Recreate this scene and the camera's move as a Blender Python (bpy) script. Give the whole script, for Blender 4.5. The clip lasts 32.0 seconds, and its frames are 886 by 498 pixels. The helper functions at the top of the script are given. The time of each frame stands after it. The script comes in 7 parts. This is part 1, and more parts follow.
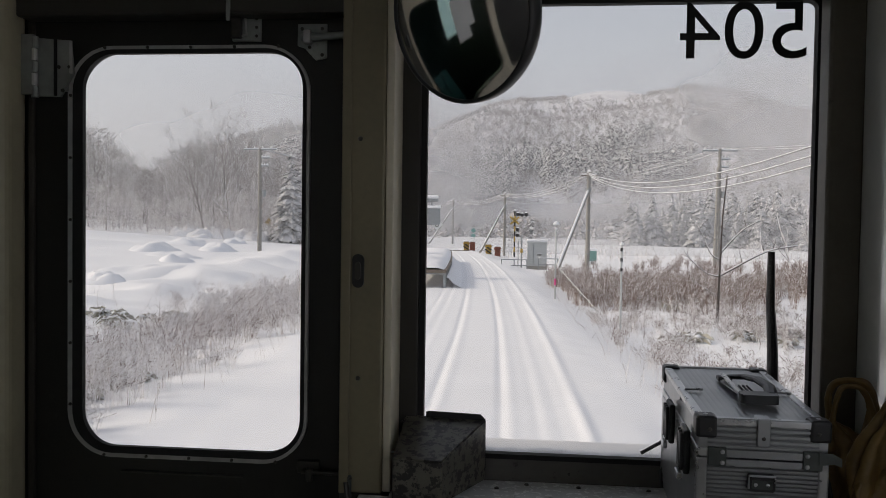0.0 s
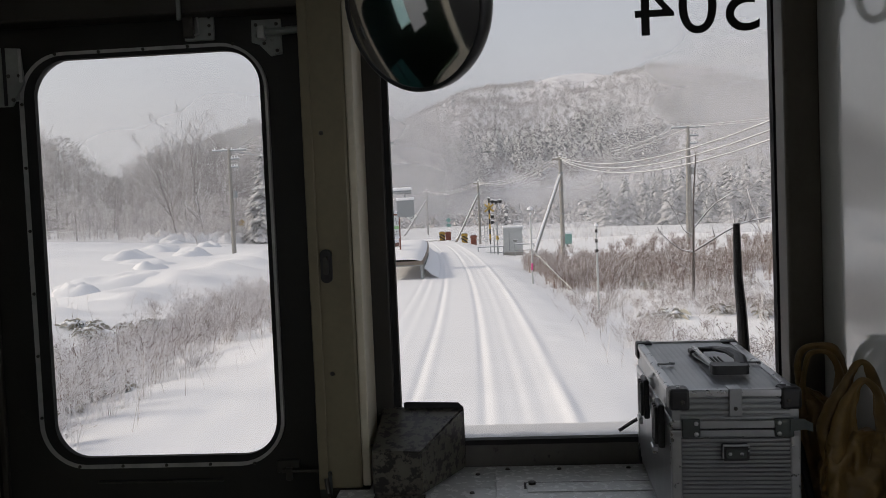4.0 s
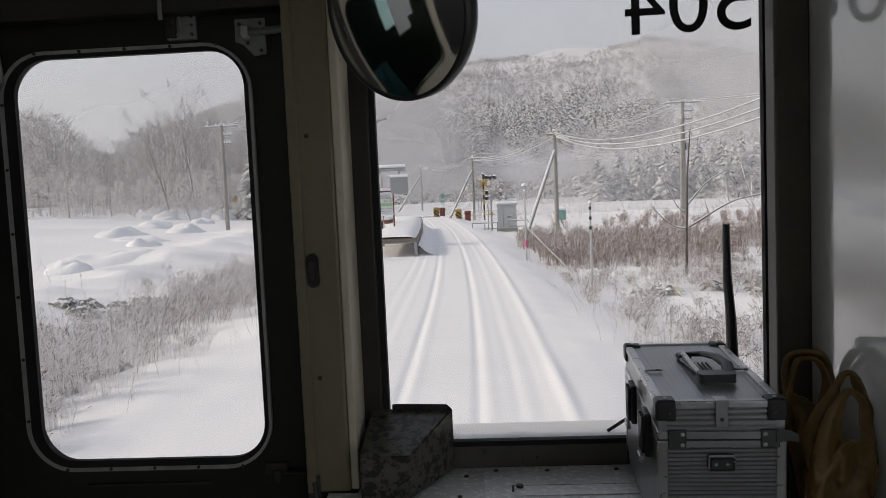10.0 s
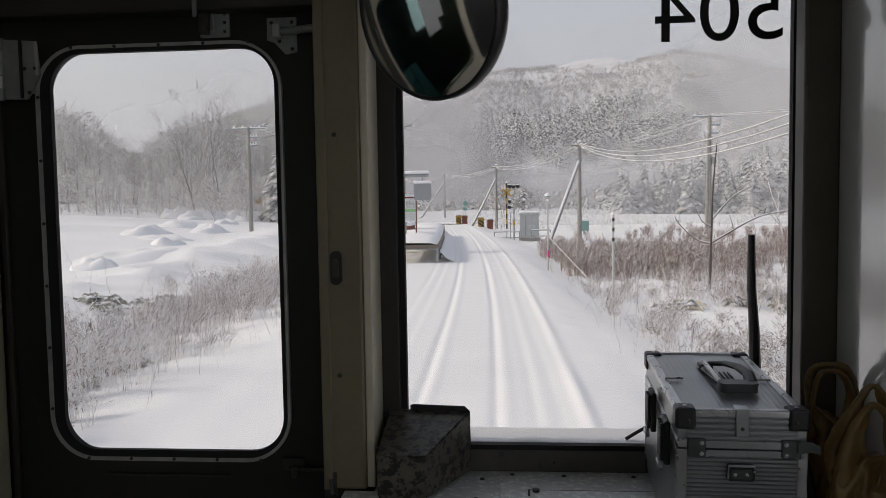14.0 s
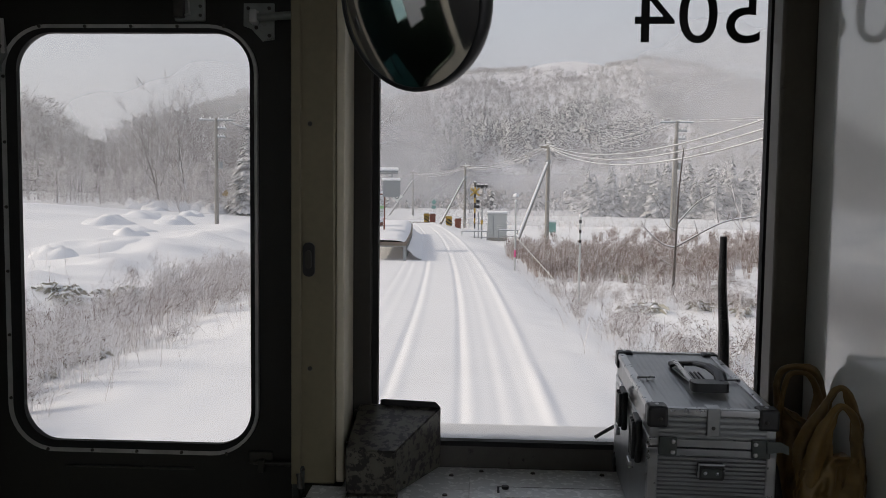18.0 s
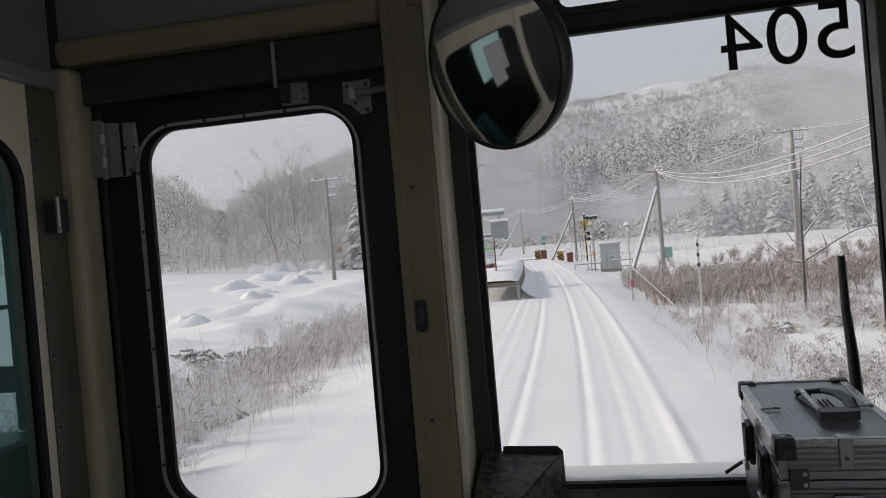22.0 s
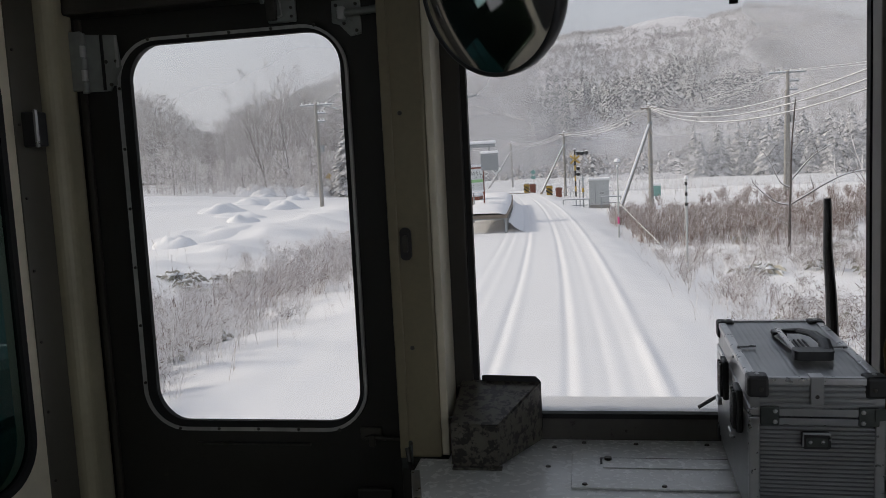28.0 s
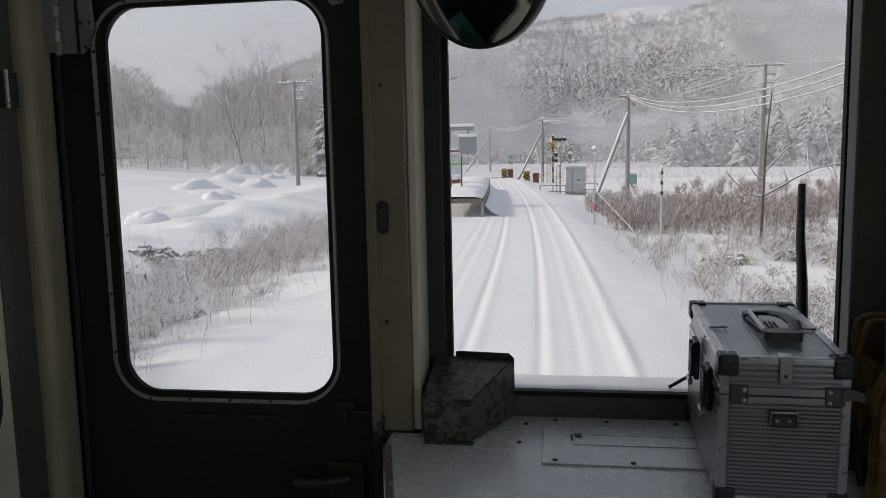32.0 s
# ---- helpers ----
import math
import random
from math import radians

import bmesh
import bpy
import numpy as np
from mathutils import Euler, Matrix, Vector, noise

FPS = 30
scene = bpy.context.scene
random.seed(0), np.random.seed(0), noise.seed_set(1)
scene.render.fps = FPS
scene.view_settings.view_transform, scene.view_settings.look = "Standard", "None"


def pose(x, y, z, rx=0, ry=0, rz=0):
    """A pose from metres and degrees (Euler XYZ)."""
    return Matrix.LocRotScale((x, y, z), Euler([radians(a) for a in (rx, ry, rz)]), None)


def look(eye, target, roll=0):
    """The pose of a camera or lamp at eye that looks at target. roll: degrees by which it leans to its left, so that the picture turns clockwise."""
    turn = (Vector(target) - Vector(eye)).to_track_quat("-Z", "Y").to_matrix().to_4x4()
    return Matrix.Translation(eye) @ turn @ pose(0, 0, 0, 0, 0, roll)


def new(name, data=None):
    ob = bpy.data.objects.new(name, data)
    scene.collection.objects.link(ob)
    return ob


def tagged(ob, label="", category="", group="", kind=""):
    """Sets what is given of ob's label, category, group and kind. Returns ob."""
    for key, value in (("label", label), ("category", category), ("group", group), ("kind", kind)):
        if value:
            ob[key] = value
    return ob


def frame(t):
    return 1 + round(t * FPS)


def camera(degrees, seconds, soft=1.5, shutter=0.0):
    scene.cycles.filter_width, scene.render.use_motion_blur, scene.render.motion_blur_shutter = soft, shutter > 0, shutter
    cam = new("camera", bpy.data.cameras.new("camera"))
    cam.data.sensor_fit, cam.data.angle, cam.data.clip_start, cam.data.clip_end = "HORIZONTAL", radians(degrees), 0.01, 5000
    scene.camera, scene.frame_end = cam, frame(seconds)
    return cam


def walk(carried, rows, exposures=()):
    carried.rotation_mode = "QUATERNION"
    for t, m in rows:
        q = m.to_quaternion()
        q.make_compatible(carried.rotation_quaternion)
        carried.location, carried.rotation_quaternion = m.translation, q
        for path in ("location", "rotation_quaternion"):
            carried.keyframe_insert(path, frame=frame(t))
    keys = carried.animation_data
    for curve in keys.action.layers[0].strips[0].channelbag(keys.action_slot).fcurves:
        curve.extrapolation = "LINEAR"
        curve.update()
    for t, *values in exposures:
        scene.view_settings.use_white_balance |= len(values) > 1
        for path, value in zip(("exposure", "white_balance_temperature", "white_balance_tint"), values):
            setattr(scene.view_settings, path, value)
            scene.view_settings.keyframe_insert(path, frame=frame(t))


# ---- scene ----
# Camera: held in the cab of a railcar that draws up to a small country halt.
cam = camera(59.7, 32.0, soft=0.65)
PATH = [
    (0, -0.028, 0.012, 2.636, 88.35, -0.84, 5.63),
    (0.5, -0.027, 0.009, 2.641, 88.76, -0.42, 4.99),
    (1, -0.035, 0.031, 2.637, 86.63, -0.93, 2.47),
    (1.5, -0.036, 0.029, 2.632, 87.19, -0.56, 2.96),
    (2, -0.026, 0.018, 2.637, 87.77, 2.14, 3.68),
    (2.5, -0.014, 0.029, 2.631, 86.91, 3.09, 2.65),
    (3, -0.025, 0.017, 2.624, 88.22, 2.10, 4.42),
    (3.5, -0.008, 0.019, 2.624, 88.16, 2.72, 3.53),
    (5.5, -0.013, 0.012, 2.682, 85.49, 0.90, 5.37),
    (6, 0.001, 0.010, 2.683, 85.51, 1.40, 5.41),
    (6.5, -0.001, 0.021, 2.690, 85.86, 0.02, 4.45),
    (7, 0.010, 0.018, 2.692, 86.73, 0.56, 4.99),
    (7.5, 0.017, 0.028, 2.691, 85.71, 1.08, 4.14),
    (8, 0.011, 0.029, 2.695, 85.44, 1.47, 4.12),
    (8.5, 0.013, 0.029, 2.693, 85.94, 1.67, 4.24),
    (9, 0.016, 0.037, 2.690, 85.59, 1.40, 3.11),
    (9.5, 0.014, 0.036, 2.685, 85.68, 1.59, 3.63),
    (10, 0.008, 0.037, 2.694, 85.80, 2.53, 3.35),
    (10.5, 0.009, 0.043, 2.691, 85.42, 2.71, 2.63),
    (11, 0.016, 0.042, 2.686, 85.46, 2.45, 2.86),
    (11.5, 0.006, 0.041, 2.689, 85.11, 2.16, 3.05),
    (12, 0.006, 0.038, 2.680, 85.41, 1.85, 3.37),
    (12.5, 0.008, 0.050, 2.687, 85.10, 1.43, 2.21),
    (13, 0.002, 0.039, 2.685, 86.35, 0.81, 3.12),
    (13.5, 0.006, 0.030, 2.681, 86.45, 0.69, 4.85),
    (15.5, -0.005, 0.030, 2.680, 86.14, 1.40, 4.85),
    (16, -0.005, 0.032, 2.677, 86.89, 1.42, 4.19),
    (16.5, -0.004, 0.035, 2.672, 86.30, 1.22, 3.99),
    (17, -0.012, 0.033, 2.676, 85.96, 0.87, 4.16),
    (17.5, -0.010, 0.030, 2.673, 85.72, 1.37, 4.48),
    (18, -0.014, 0.042, 2.671, 86.27, -0.67, 2.70),
    (18.5, -0.009, 0.028, 2.682, 87.42, -0.17, 4.61),
    (19, 0.001, 0.005, 2.696, 89.42, 2.31, 8.14),
    (19.5, -0.000, -0.000, 2.695, 89.70, 3.15, 8.80),
    (20, 0.003, -0.014, 2.698, 90.20, 3.65, 10.80),
    (20.5, 0.009, -0.019, 2.698, 91.11, 4.71, 11.45),
    (21, 0.017, -0.020, 2.694, 91.54, 5.10, 11.69),
    (21.5, 0.010, -0.012, 2.696, 90.68, 5.25, 10.60),
    (22, 0.007, -0.010, 2.696, 89.57, 4.89, 10.81),
    (22.5, 0.010, -0.001, 2.686, 88.51, 3.94, 9.82),
    (23, 0.000, 0.000, 2.699, 87.03, 3.11, 9.14),
    (23.5, -0.001, 0.002, 2.693, 86.79, 1.54, 8.84),
    (24, 0.005, -0.002, 2.692, 87.38, 2.05, 9.55),
    (24.5, 0.002, -0.004, 2.692, 86.39, 2.31, 9.90),
    (25, 0.001, 0.003, 2.691, 85.65, 2.07, 9.16),
    (25.5, -0.002, 0.002, 2.690, 85.43, 2.01, 9.58),
    (27.5, 0.009, 0.006, 2.688, 82.40, 2.76, 9.86),
    (28, 0.011, 0.003, 2.691, 84.38, 2.85, 10.02),
    (28.5, 0.011, 0.012, 2.691, 84.74, 1.69, 8.25),
    (29, 0.016, 0.017, 2.688, 85.41, 1.80, 6.63),
    (29.5, 0.008, 0.021, 2.694, 84.49, 2.02, 5.78),
    (30, 0.011, 0.016, 2.690, 84.02, 2.06, 7.08),
    (30.5, 0.007, 0.008, 2.690, 82.77, 1.88, 8.75),
    (31, 0.012, 0.016, 2.688, 83.13, 0.96, 7.21),
    (31.5, 0.010, 0.016, 2.689, 84.02, 1.88, 6.60),
    (32, 0.007, 0.006, 2.672, 83.06, 1.16, 8.39),
]
EXPOSURES = [(0.0, 0.04, 6550, 10), (13.0, 0.04, 6550, 10), (18.0, 0.04, 6500, 10), (24.0, 0.02, 6380, 9), (32.0, 0.0, 6350, 9)]
walk(cam, [(t, pose(x, y, z, rx, ry, rz)) for t, x, y, z, rx, ry, rz in PATH], EXPOSURES)

# ---------------------------------------------------------------- world and sun
SUN_AZ, SUN_EL = radians(-91.0), radians(31.0)
world = bpy.data.worlds.new("world")
scene.world = world
world.use_nodes = True
wn, wl = world.node_tree.nodes, world.node_tree.links
wn.clear()
sky = wn.new("ShaderNodeTexSky")
sky.sky_type = "NISHITA"
sky.sun_disc = False
sky.sun_elevation = SUN_EL
sky.sun_rotation = SUN_AZ
sky.air_density, sky.dust_density, sky.ozone_density = 1.0, 5.0, 1.0
# thin high cloud whitens the sky
cloud = wn.new("ShaderNodeMix")
cloud.data_type = "RGBA"
veil_at = wn.new("ShaderNodeTexCoord")
veil_up = wn.new("ShaderNodeSeparateXYZ")
veil = wn.new("ShaderNodeMapRange")
veil.inputs[1].default_value, veil.inputs[2].default_value = 0.08, 0.42
veil.inputs[3].default_value, veil.inputs[4].default_value = 0.84, 0.45
wl.new(veil_at.outputs["Generated"], veil_up.inputs[0])
wl.new(veil_up.outputs[2], veil.inputs[0])
wl.new(veil.outputs[0], cloud.inputs[0])
cloud.inputs[7].default_value = (7.15, 7.22, 7.62, 1)
bg = wn.new("ShaderNodeBackground")
bg.inputs[1].default_value = 0.1
wo = wn.new("ShaderNodeOutputWorld")
wl.new(sky.outputs[0], cloud.inputs[6])
wl.new(cloud.outputs[2], bg.inputs[0])
wl.new(bg.outputs[0], wo.inputs[0])

sun_data = bpy.data.lights.new("sun", "SUN")
sun_data.energy, sun_data.angle, sun_data.color = 1.65, radians(6), (1.0, 0.89, 0.74)
sun = new("sun", sun_data)
sun.matrix_world = look((0, 0, 50), (-math.sin(SUN_AZ) * math.cos(SUN_EL) * 50, -math.cos(SUN_AZ) * math.cos(SUN_EL) * 50, 50 - 50 * math.sin(SUN_EL)))


# ---------------------------------------------------------------- materials
def material(name, base, rough=0.6, metal=0.0, vary=0.12, scale=6.0, bump=0.1, fine=60.0, spec=0.5, dark=None, dark_at=0.62, dark_scale=9.0, stretch=(1, 1, 1), random_tint=0.0):
    """A surface with broad and fine variation, wear or painted highlight patches of another colour, and fine relief."""
    m = bpy.data.materials.new(name)
    m.use_nodes = True
    n, l = m.node_tree.nodes, m.node_tree.links
    b = n["Principled BSDF"]
    tc = n.new("ShaderNodeTexCoord")
    mp = n.new("ShaderNodeMapping")
    mp.inputs["Scale"].default_value = stretch
    l.new(tc.outputs["Object"], mp.inputs[0])
    big = n.new("ShaderNodeTexNoise")
    big.inputs["Scale"].default_value, big.inputs["Detail"].default_value = scale, 5
    small = n.new("ShaderNodeTexNoise")
    small.inputs["Scale"].default_value, small.inputs["Detail"].default_value = fine, 3
    l.new(mp.outputs[0], big.inputs["Vector"])
    l.new(mp.outputs[0], small.inputs["Vector"])
    mixv = n.new("ShaderNodeMath")
    mixv.operation = "MULTIPLY_ADD"
    l.new(big.outputs[0], mixv.inputs[0])
    mixv.inputs[1].default_value = 0.7
    sc = n.new("ShaderNodeMath")
    sc.operation = "MULTIPLY"
    sc.inputs[1].default_value = 0.3
    l.new(small.outputs[0], sc.inputs[0])
    l.new(sc.outputs[0], mixv.inputs[2])
    ramp = n.new("ShaderNodeValToRGB")
    lo = [max(0.0, c * (1 - vary)) for c in base]
    hi = [min(1.0, c * (1 + vary)) for c in base]
    ramp.color_ramp.elements[0].position, ramp.color_ramp.elements[0].color = 0.32, (*lo, 1)
    ramp.color_ramp.elements[1].position, ramp.color_ramp.elements[1].color = 0.68, (*hi, 1)
    l.new(mixv.outputs[0], ramp.inputs[0])
    out = ramp.outputs[0]
    if dark:
        wear = n.new("ShaderNodeTexNoise")
        wear.inputs["Scale"].default_value, wear.inputs["Detail"].default_value, wear.inputs["Roughness"].default_value = dark_scale, 8, 0.7
        l.new(mp.outputs[0], wear.inputs["Vector"])
        wr = n.new("ShaderNodeValToRGB")
        wr.color_ramp.elements[0].position, wr.color_ramp.elements[1].position = dark_at, dark_at + 0.05
        l.new(wear.outputs[0], wr.inputs[0])
        mx = n.new("ShaderNodeMix")
        mx.data_type = "RGBA"
        l.new(wr.outputs[0], mx.inputs[0])
        l.new(out, mx.inputs[6])
        mx.inputs[7].default_value = (*dark, 1)
        out = mx.outputs[2]
    if random_tint:
        info = n.new("ShaderNodeObjectInfo")
        mr = n.new("ShaderNodeMapRange")
        mr.inputs[3].default_value, mr.inputs[4].default_value = 1 - random_tint, 1 + random_tint
        l.new(info.outputs["Random"], mr.inputs[0])
        mu = n.new("ShaderNodeMix")
        mu.data_type, mu.blend_type = "RGBA", "MULTIPLY"
        mu.inputs[0].default_value = 1
        l.new(out, mu.inputs[6])
        l.new(mr.outputs[0], mu.inputs[7])
        out = mu.outputs[2]
    l.new(out, b.inputs["Base Color"])
    rr = n.new("ShaderNodeMapRange")
    rr.inputs[3].default_value, rr.inputs[4].default_value = max(0.02, rough - 0.1), min(1, rough + 0.1)
    l.new(small.outputs[0], rr.inputs[0])
    l.new(rr.outputs[0], b.inputs["Roughness"])
    b.inputs["Metallic"].default_value = metal
    b.inputs["Specular IOR Level"].default_value = spec
    if bump:
        bp = n.new("ShaderNodeBump")
        bp.inputs["Strength"].default_value, bp.inputs["Distance"].default_value = bump, 0.01
        l.new(mixv.outputs[0], bp.inputs["Height"])
        l.new(bp.outputs[0], b.inputs["Normal"])
    return m


def frost_material(name, dark, light, up=0.25, soft=0.35, speck=3.0, share=0.5):
    """Twigs and needles with snow lying on what faces upward, and hoar frost in patches."""
    m = bpy.data.materials.new(name)
    m.use_nodes = True
    n, l = m.node_tree.nodes, m.node_tree.links
    b = n["Principled BSDF"]
    geo = n.new("ShaderNodeNewGeometry")
    sep = n.new("ShaderNodeSeparateXYZ")
    l.new(geo.outputs["Normal"], sep.inputs[0])
    tc = n.new("ShaderNodeTexCoord")
    ns = n.new("ShaderNodeTexNoise")
    ns.inputs["Scale"].default_value, ns.inputs["Detail"].default_value = speck, 4
    l.new(tc.outputs["Object"], ns.inputs["Vector"])
    ad = n.new("ShaderNodeMath")
    ad.operation = "MULTIPLY_ADD"
    ad.inputs[1].default_value = 1.6 * share
    l.new(ns.outputs[0], ad.inputs[0])
    l.new(sep.outputs[2], ad.inputs[2])
    rm = n.new("ShaderNodeMapRange")
    rm.interpolation_type = "SMOOTHSTEP"
    rm.inputs[1].default_value, rm.inputs[2].default_value = up, up + soft
    l.new(ad.outputs[0], rm.inputs[0])
    isl = n.new("ShaderNodeMix")
    isl.data_type = "RGBA"
    isl.inputs[6].default_value = (*dark, 1)
    isl.inputs[7].default_value = (*[min(1, c * 2.0) for c in dark], 1)
    l.new(geo.outputs["Random Per Island"], isl.inputs[0])
    mx = n.new("ShaderNodeMix")
    mx.data_type = "RGBA"
    mx.inputs[7].default_value = (*light, 1)
    l.new(isl.outputs[2], mx.inputs[6])
    l.new(rm.outputs[0], mx.inputs[0])
    l.new(mx.outputs[2], b.inputs["Base Color"])
    b.inputs["Roughness"].default_value = 0.9
    b.inputs["Specular IOR Level"].default_value = 0.15
    return m


def glass_material(name, tint=(1, 1, 1), rough=0.0, ior=1.25):
    m = bpy.data.materials.new(name)
    m.use_nodes = True
    n, l = m.node_tree.nodes, m.node_tree.links
    n.clear()
    o = n.new("ShaderNodeOutputMaterial")
    tr = n.new("ShaderNodeBsdfTransparent")
    tr.inputs[0].default_value = (*tint, 1)
    gl = n.new("ShaderNodeBsdfGlossy")
    gl.inputs["Roughness"].default_value = rough
    fr = n.new("ShaderNodeFresnel")
    fr.inputs[0].default_value = ior
    mx = n.new("ShaderNodeMixShader")
    l.new(fr.outputs[0], mx.inputs[0])
    l.new(tr.outputs[0], mx.inputs[1])
    l.new(gl.outputs[0], mx.inputs[2])
    l.new(mx.outputs[0], o.inputs[0])
    return m


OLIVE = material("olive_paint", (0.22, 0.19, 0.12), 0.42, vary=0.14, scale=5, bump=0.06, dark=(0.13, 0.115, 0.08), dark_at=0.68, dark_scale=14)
SILL = material("worn_brown_sill", (0.12, 0.112, 0.1), 0.5, vary=0.2, scale=8, bump=0.08, dark=(0.05, 0.046, 0.04), dark_at=0.62, dark_scale=20)
CREAM = material("cream_edge", (0.7, 0.64, 0.5), 0.4, vary=0.1, scale=8, bump=0.05, dark=(0.35, 0.31, 0.24), dark_at=0.72)
DOORBLACK = material("dark_door_paint", (0.016, 0.016, 0.014), 0.36, vary=0.25, scale=4, bump=0.05, dark=(0.035, 0.032, 0.028), dark_at=0.66)
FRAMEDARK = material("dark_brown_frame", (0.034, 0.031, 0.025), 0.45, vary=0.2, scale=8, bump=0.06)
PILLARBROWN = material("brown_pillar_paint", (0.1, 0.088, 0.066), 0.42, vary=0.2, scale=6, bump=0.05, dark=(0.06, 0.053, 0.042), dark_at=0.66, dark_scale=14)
CLASPDARK = material("dark_clasp_steel", (0.07, 0.08, 0.075), 0.38, 0.3, vary=0.2, scale=30)
# the cab's olive, lightened: brighter light on the left post put into the colour
LITOLIVE = material("lit_olive_post", (0.37, 0.34, 0.235), 0.38, vary=0.12, scale=5, bump=0.05, dark=(0.35, 0.32, 0.23), dark_at=0.7, dark_scale=12)
RUBBER = material("black_rubber", (0.012, 0.012, 0.012), 0.75, vary=0.3, scale=20, bump=0.1)
STEEL = material("worn_steel", (0.46, 0.46, 0.45), 0.36, 0.45, vary=0.2, scale=18, bump=0.06, dark=(0.16, 0.15, 0.13), dark_at=0.63)
ZINC = material("zinc_plate", (0.27, 0.29, 0.27), 0.36, 0.35, vary=0.2, scale=14, bump=0.06, dark=(0.12, 0.12, 0.1), dark_at=0.62)
SCREW = material("screw_steel", (0.07, 0.066, 0.06), 0.4, 0.6, vary=0.2, scale=60)
DESK = material("grey_desk_paint", (0.84, 0.85, 0.84), 0.26, vary=0.1, scale=4, bump=0.03, spec=0.75, dark=(0.36, 0.36, 0.35), dark_at=0.68, dark_scale=6)
BOXMETAL = material("chipped_grey_paint", (0.135, 0.125, 0.1), 0.4, 0.1, vary=0.2, scale=9, bump=0.12, dark=(0.03, 0.027, 0.024), dark_at=0.5, dark_scale=46)
ALU = material("ribbed_aluminium", (0.34, 0.35, 0.355), 0.34, 0.75, vary=0.12, scale=12, bump=0.05, dark=(0.36, 0.36, 0.37), dark_at=0.66)
ALUTRIM = material("aluminium_trim", (0.47, 0.475, 0.48), 0.3, 0.9, vary=0.12, scale=20)
GREYPLASTIC = material("worn_grey_black_plastic", (0.06, 0.062, 0.064), 0.38, vary=0.25, scale=25, bump=0.06)
BLACKPLASTIC = material("black_plastic", (0.02, 0.02, 0.021), 0.42, vary=0.3, scale=30, bump=0.06)
WALLGREY = material("pale_grey_laminate", (0.78, 0.79, 0.76), 0.22, vary=0.05, scale=3, bump=0.01, spec=0.6)
PANELWHITE = material("white_panel", (0.62, 0.63, 0.62), 0.35, vary=0.06, scale=3, bump=0.02)
FLOORMAT = material("dark_vinyl_floor", (0.06, 0.06, 0.062), 0.5, vary=0.25, scale=12, bump=0.08)
UPPERPANEL = material("grey_green_panel", (0.17, 0.19, 0.172), 0.35, vary=0.06, scale=3, bump=0.02)
BOOTHTEAL = material("teal_booth_paint", (0.3, 0.55, 0.55), 0.4, vary=0.1, scale=3, bump=0.02)
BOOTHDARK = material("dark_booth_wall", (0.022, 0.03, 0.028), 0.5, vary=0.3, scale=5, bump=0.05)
PAPER = material("notice_paper", (0.75, 0.76, 0.76), 0.7, vary=0.04, scale=10, bump=0.02)
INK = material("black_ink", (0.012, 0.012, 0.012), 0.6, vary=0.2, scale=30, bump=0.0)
# the paler patches are highlights on the film, painted into its colour
MUSTARD = material("mustard_film_bag", (0.2, 0.125, 0.04), 0.34, vary=0.35, scale=14, bump=0.3, dark=(0.38, 0.3, 0.17), dark_at=0.58, dark_scale=9)
AMBER = material("amber_visor", (0.4, 0.26, 0.05), 0.4, vary=0.1, scale=5)
MIRROR = material("mirror_silver", (0.9, 0.9, 0.9), 0.0, 1.0, vary=0.02, scale=3, bump=0)
GLASS = glass_material("window_glass", (0.955, 0.955, 0.955))
TEALGLASS = glass_material("teal_glass", (0.43, 0.53, 0.525), 0.0, 1.12)
SNOW = material("snow", (0.86, 0.87, 0.9), 0.85, vary=0.035, scale=0.7, bump=0.5, fine=14, spec=0.2)


# ---------------------------------------------------------------- builders
def thing(name, at=(0, 0, 0), label="", category="", group="", kind=""):
    ob = new(name)
    ob.empty_display_size = 0.1
    ob.matrix_world = at if isinstance(at, Matrix) else Matrix.Translation(at)
    return tagged(ob, label, category, group, kind)


def mesh_of(name, bm, smooth=False):
    me = bpy.data.meshes.new(name)
    bmesh.ops.recalc_face_normals(bm, faces=bm.faces)
    bm.to_mesh(me)
    bm.free()
    if smooth:
        me.polygons.foreach_set("use_smooth", [True] * len(me.polygons))
    return me


def part(name, bm, mat, parent=None, label="", smooth=False, world=True):
    """One mesh object. Coordinates of bm are world ones when world is set, else the parent's own."""
    me = bm if isinstance(bm, bpy.types.Mesh) else mesh_of(name, bm, smooth)
    if mat and not me.materials:
        me.materials.append(mat)
    ob = new(name, me)
    if parent:
        ob.parent = parent
        if world:
            up = Matrix.Identity(4)
            p = parent
            while p:
                up = p.matrix_basis @ up
                if p.parent:
                    up = p.matrix_parent_inverse @ up
                p = p.parent
            ob.matrix_parent_inverse = up.inverted()
    if label:
        ob["label"] = label
    return ob


def raw_tris(name, verts, tris, mat):
    """A mesh of triangles from two arrays."""
    me = bpy.data.meshes.new(name)
    me.vertices.add(len(verts))
    me.vertices.foreach_set("co", np.asarray(verts, np.float32).ravel())
    me.loops.add(3 * len(tris))
    me.loops.foreach_set("vertex_index", np.asarray(tris, np.int32).ravel())
    me.polygons.add(len(tris))
    me.polygons.foreach_set("loop_start", np.arange(0, 3 * len(tris), 3, dtype=np.int32))
    me.update(calc_edges=True)
    me.materials.append(mat)
    return me


def raw_mesh(name, verts, faces, mat, smooth=False):
    me = bpy.data.meshes.new(name)
    me.from_pydata(verts, [], faces)
    me.materials.append(mat)
    if smooth:
        me.polygons.foreach_set("use_smooth", [True] * len(me.polygons))
    return me


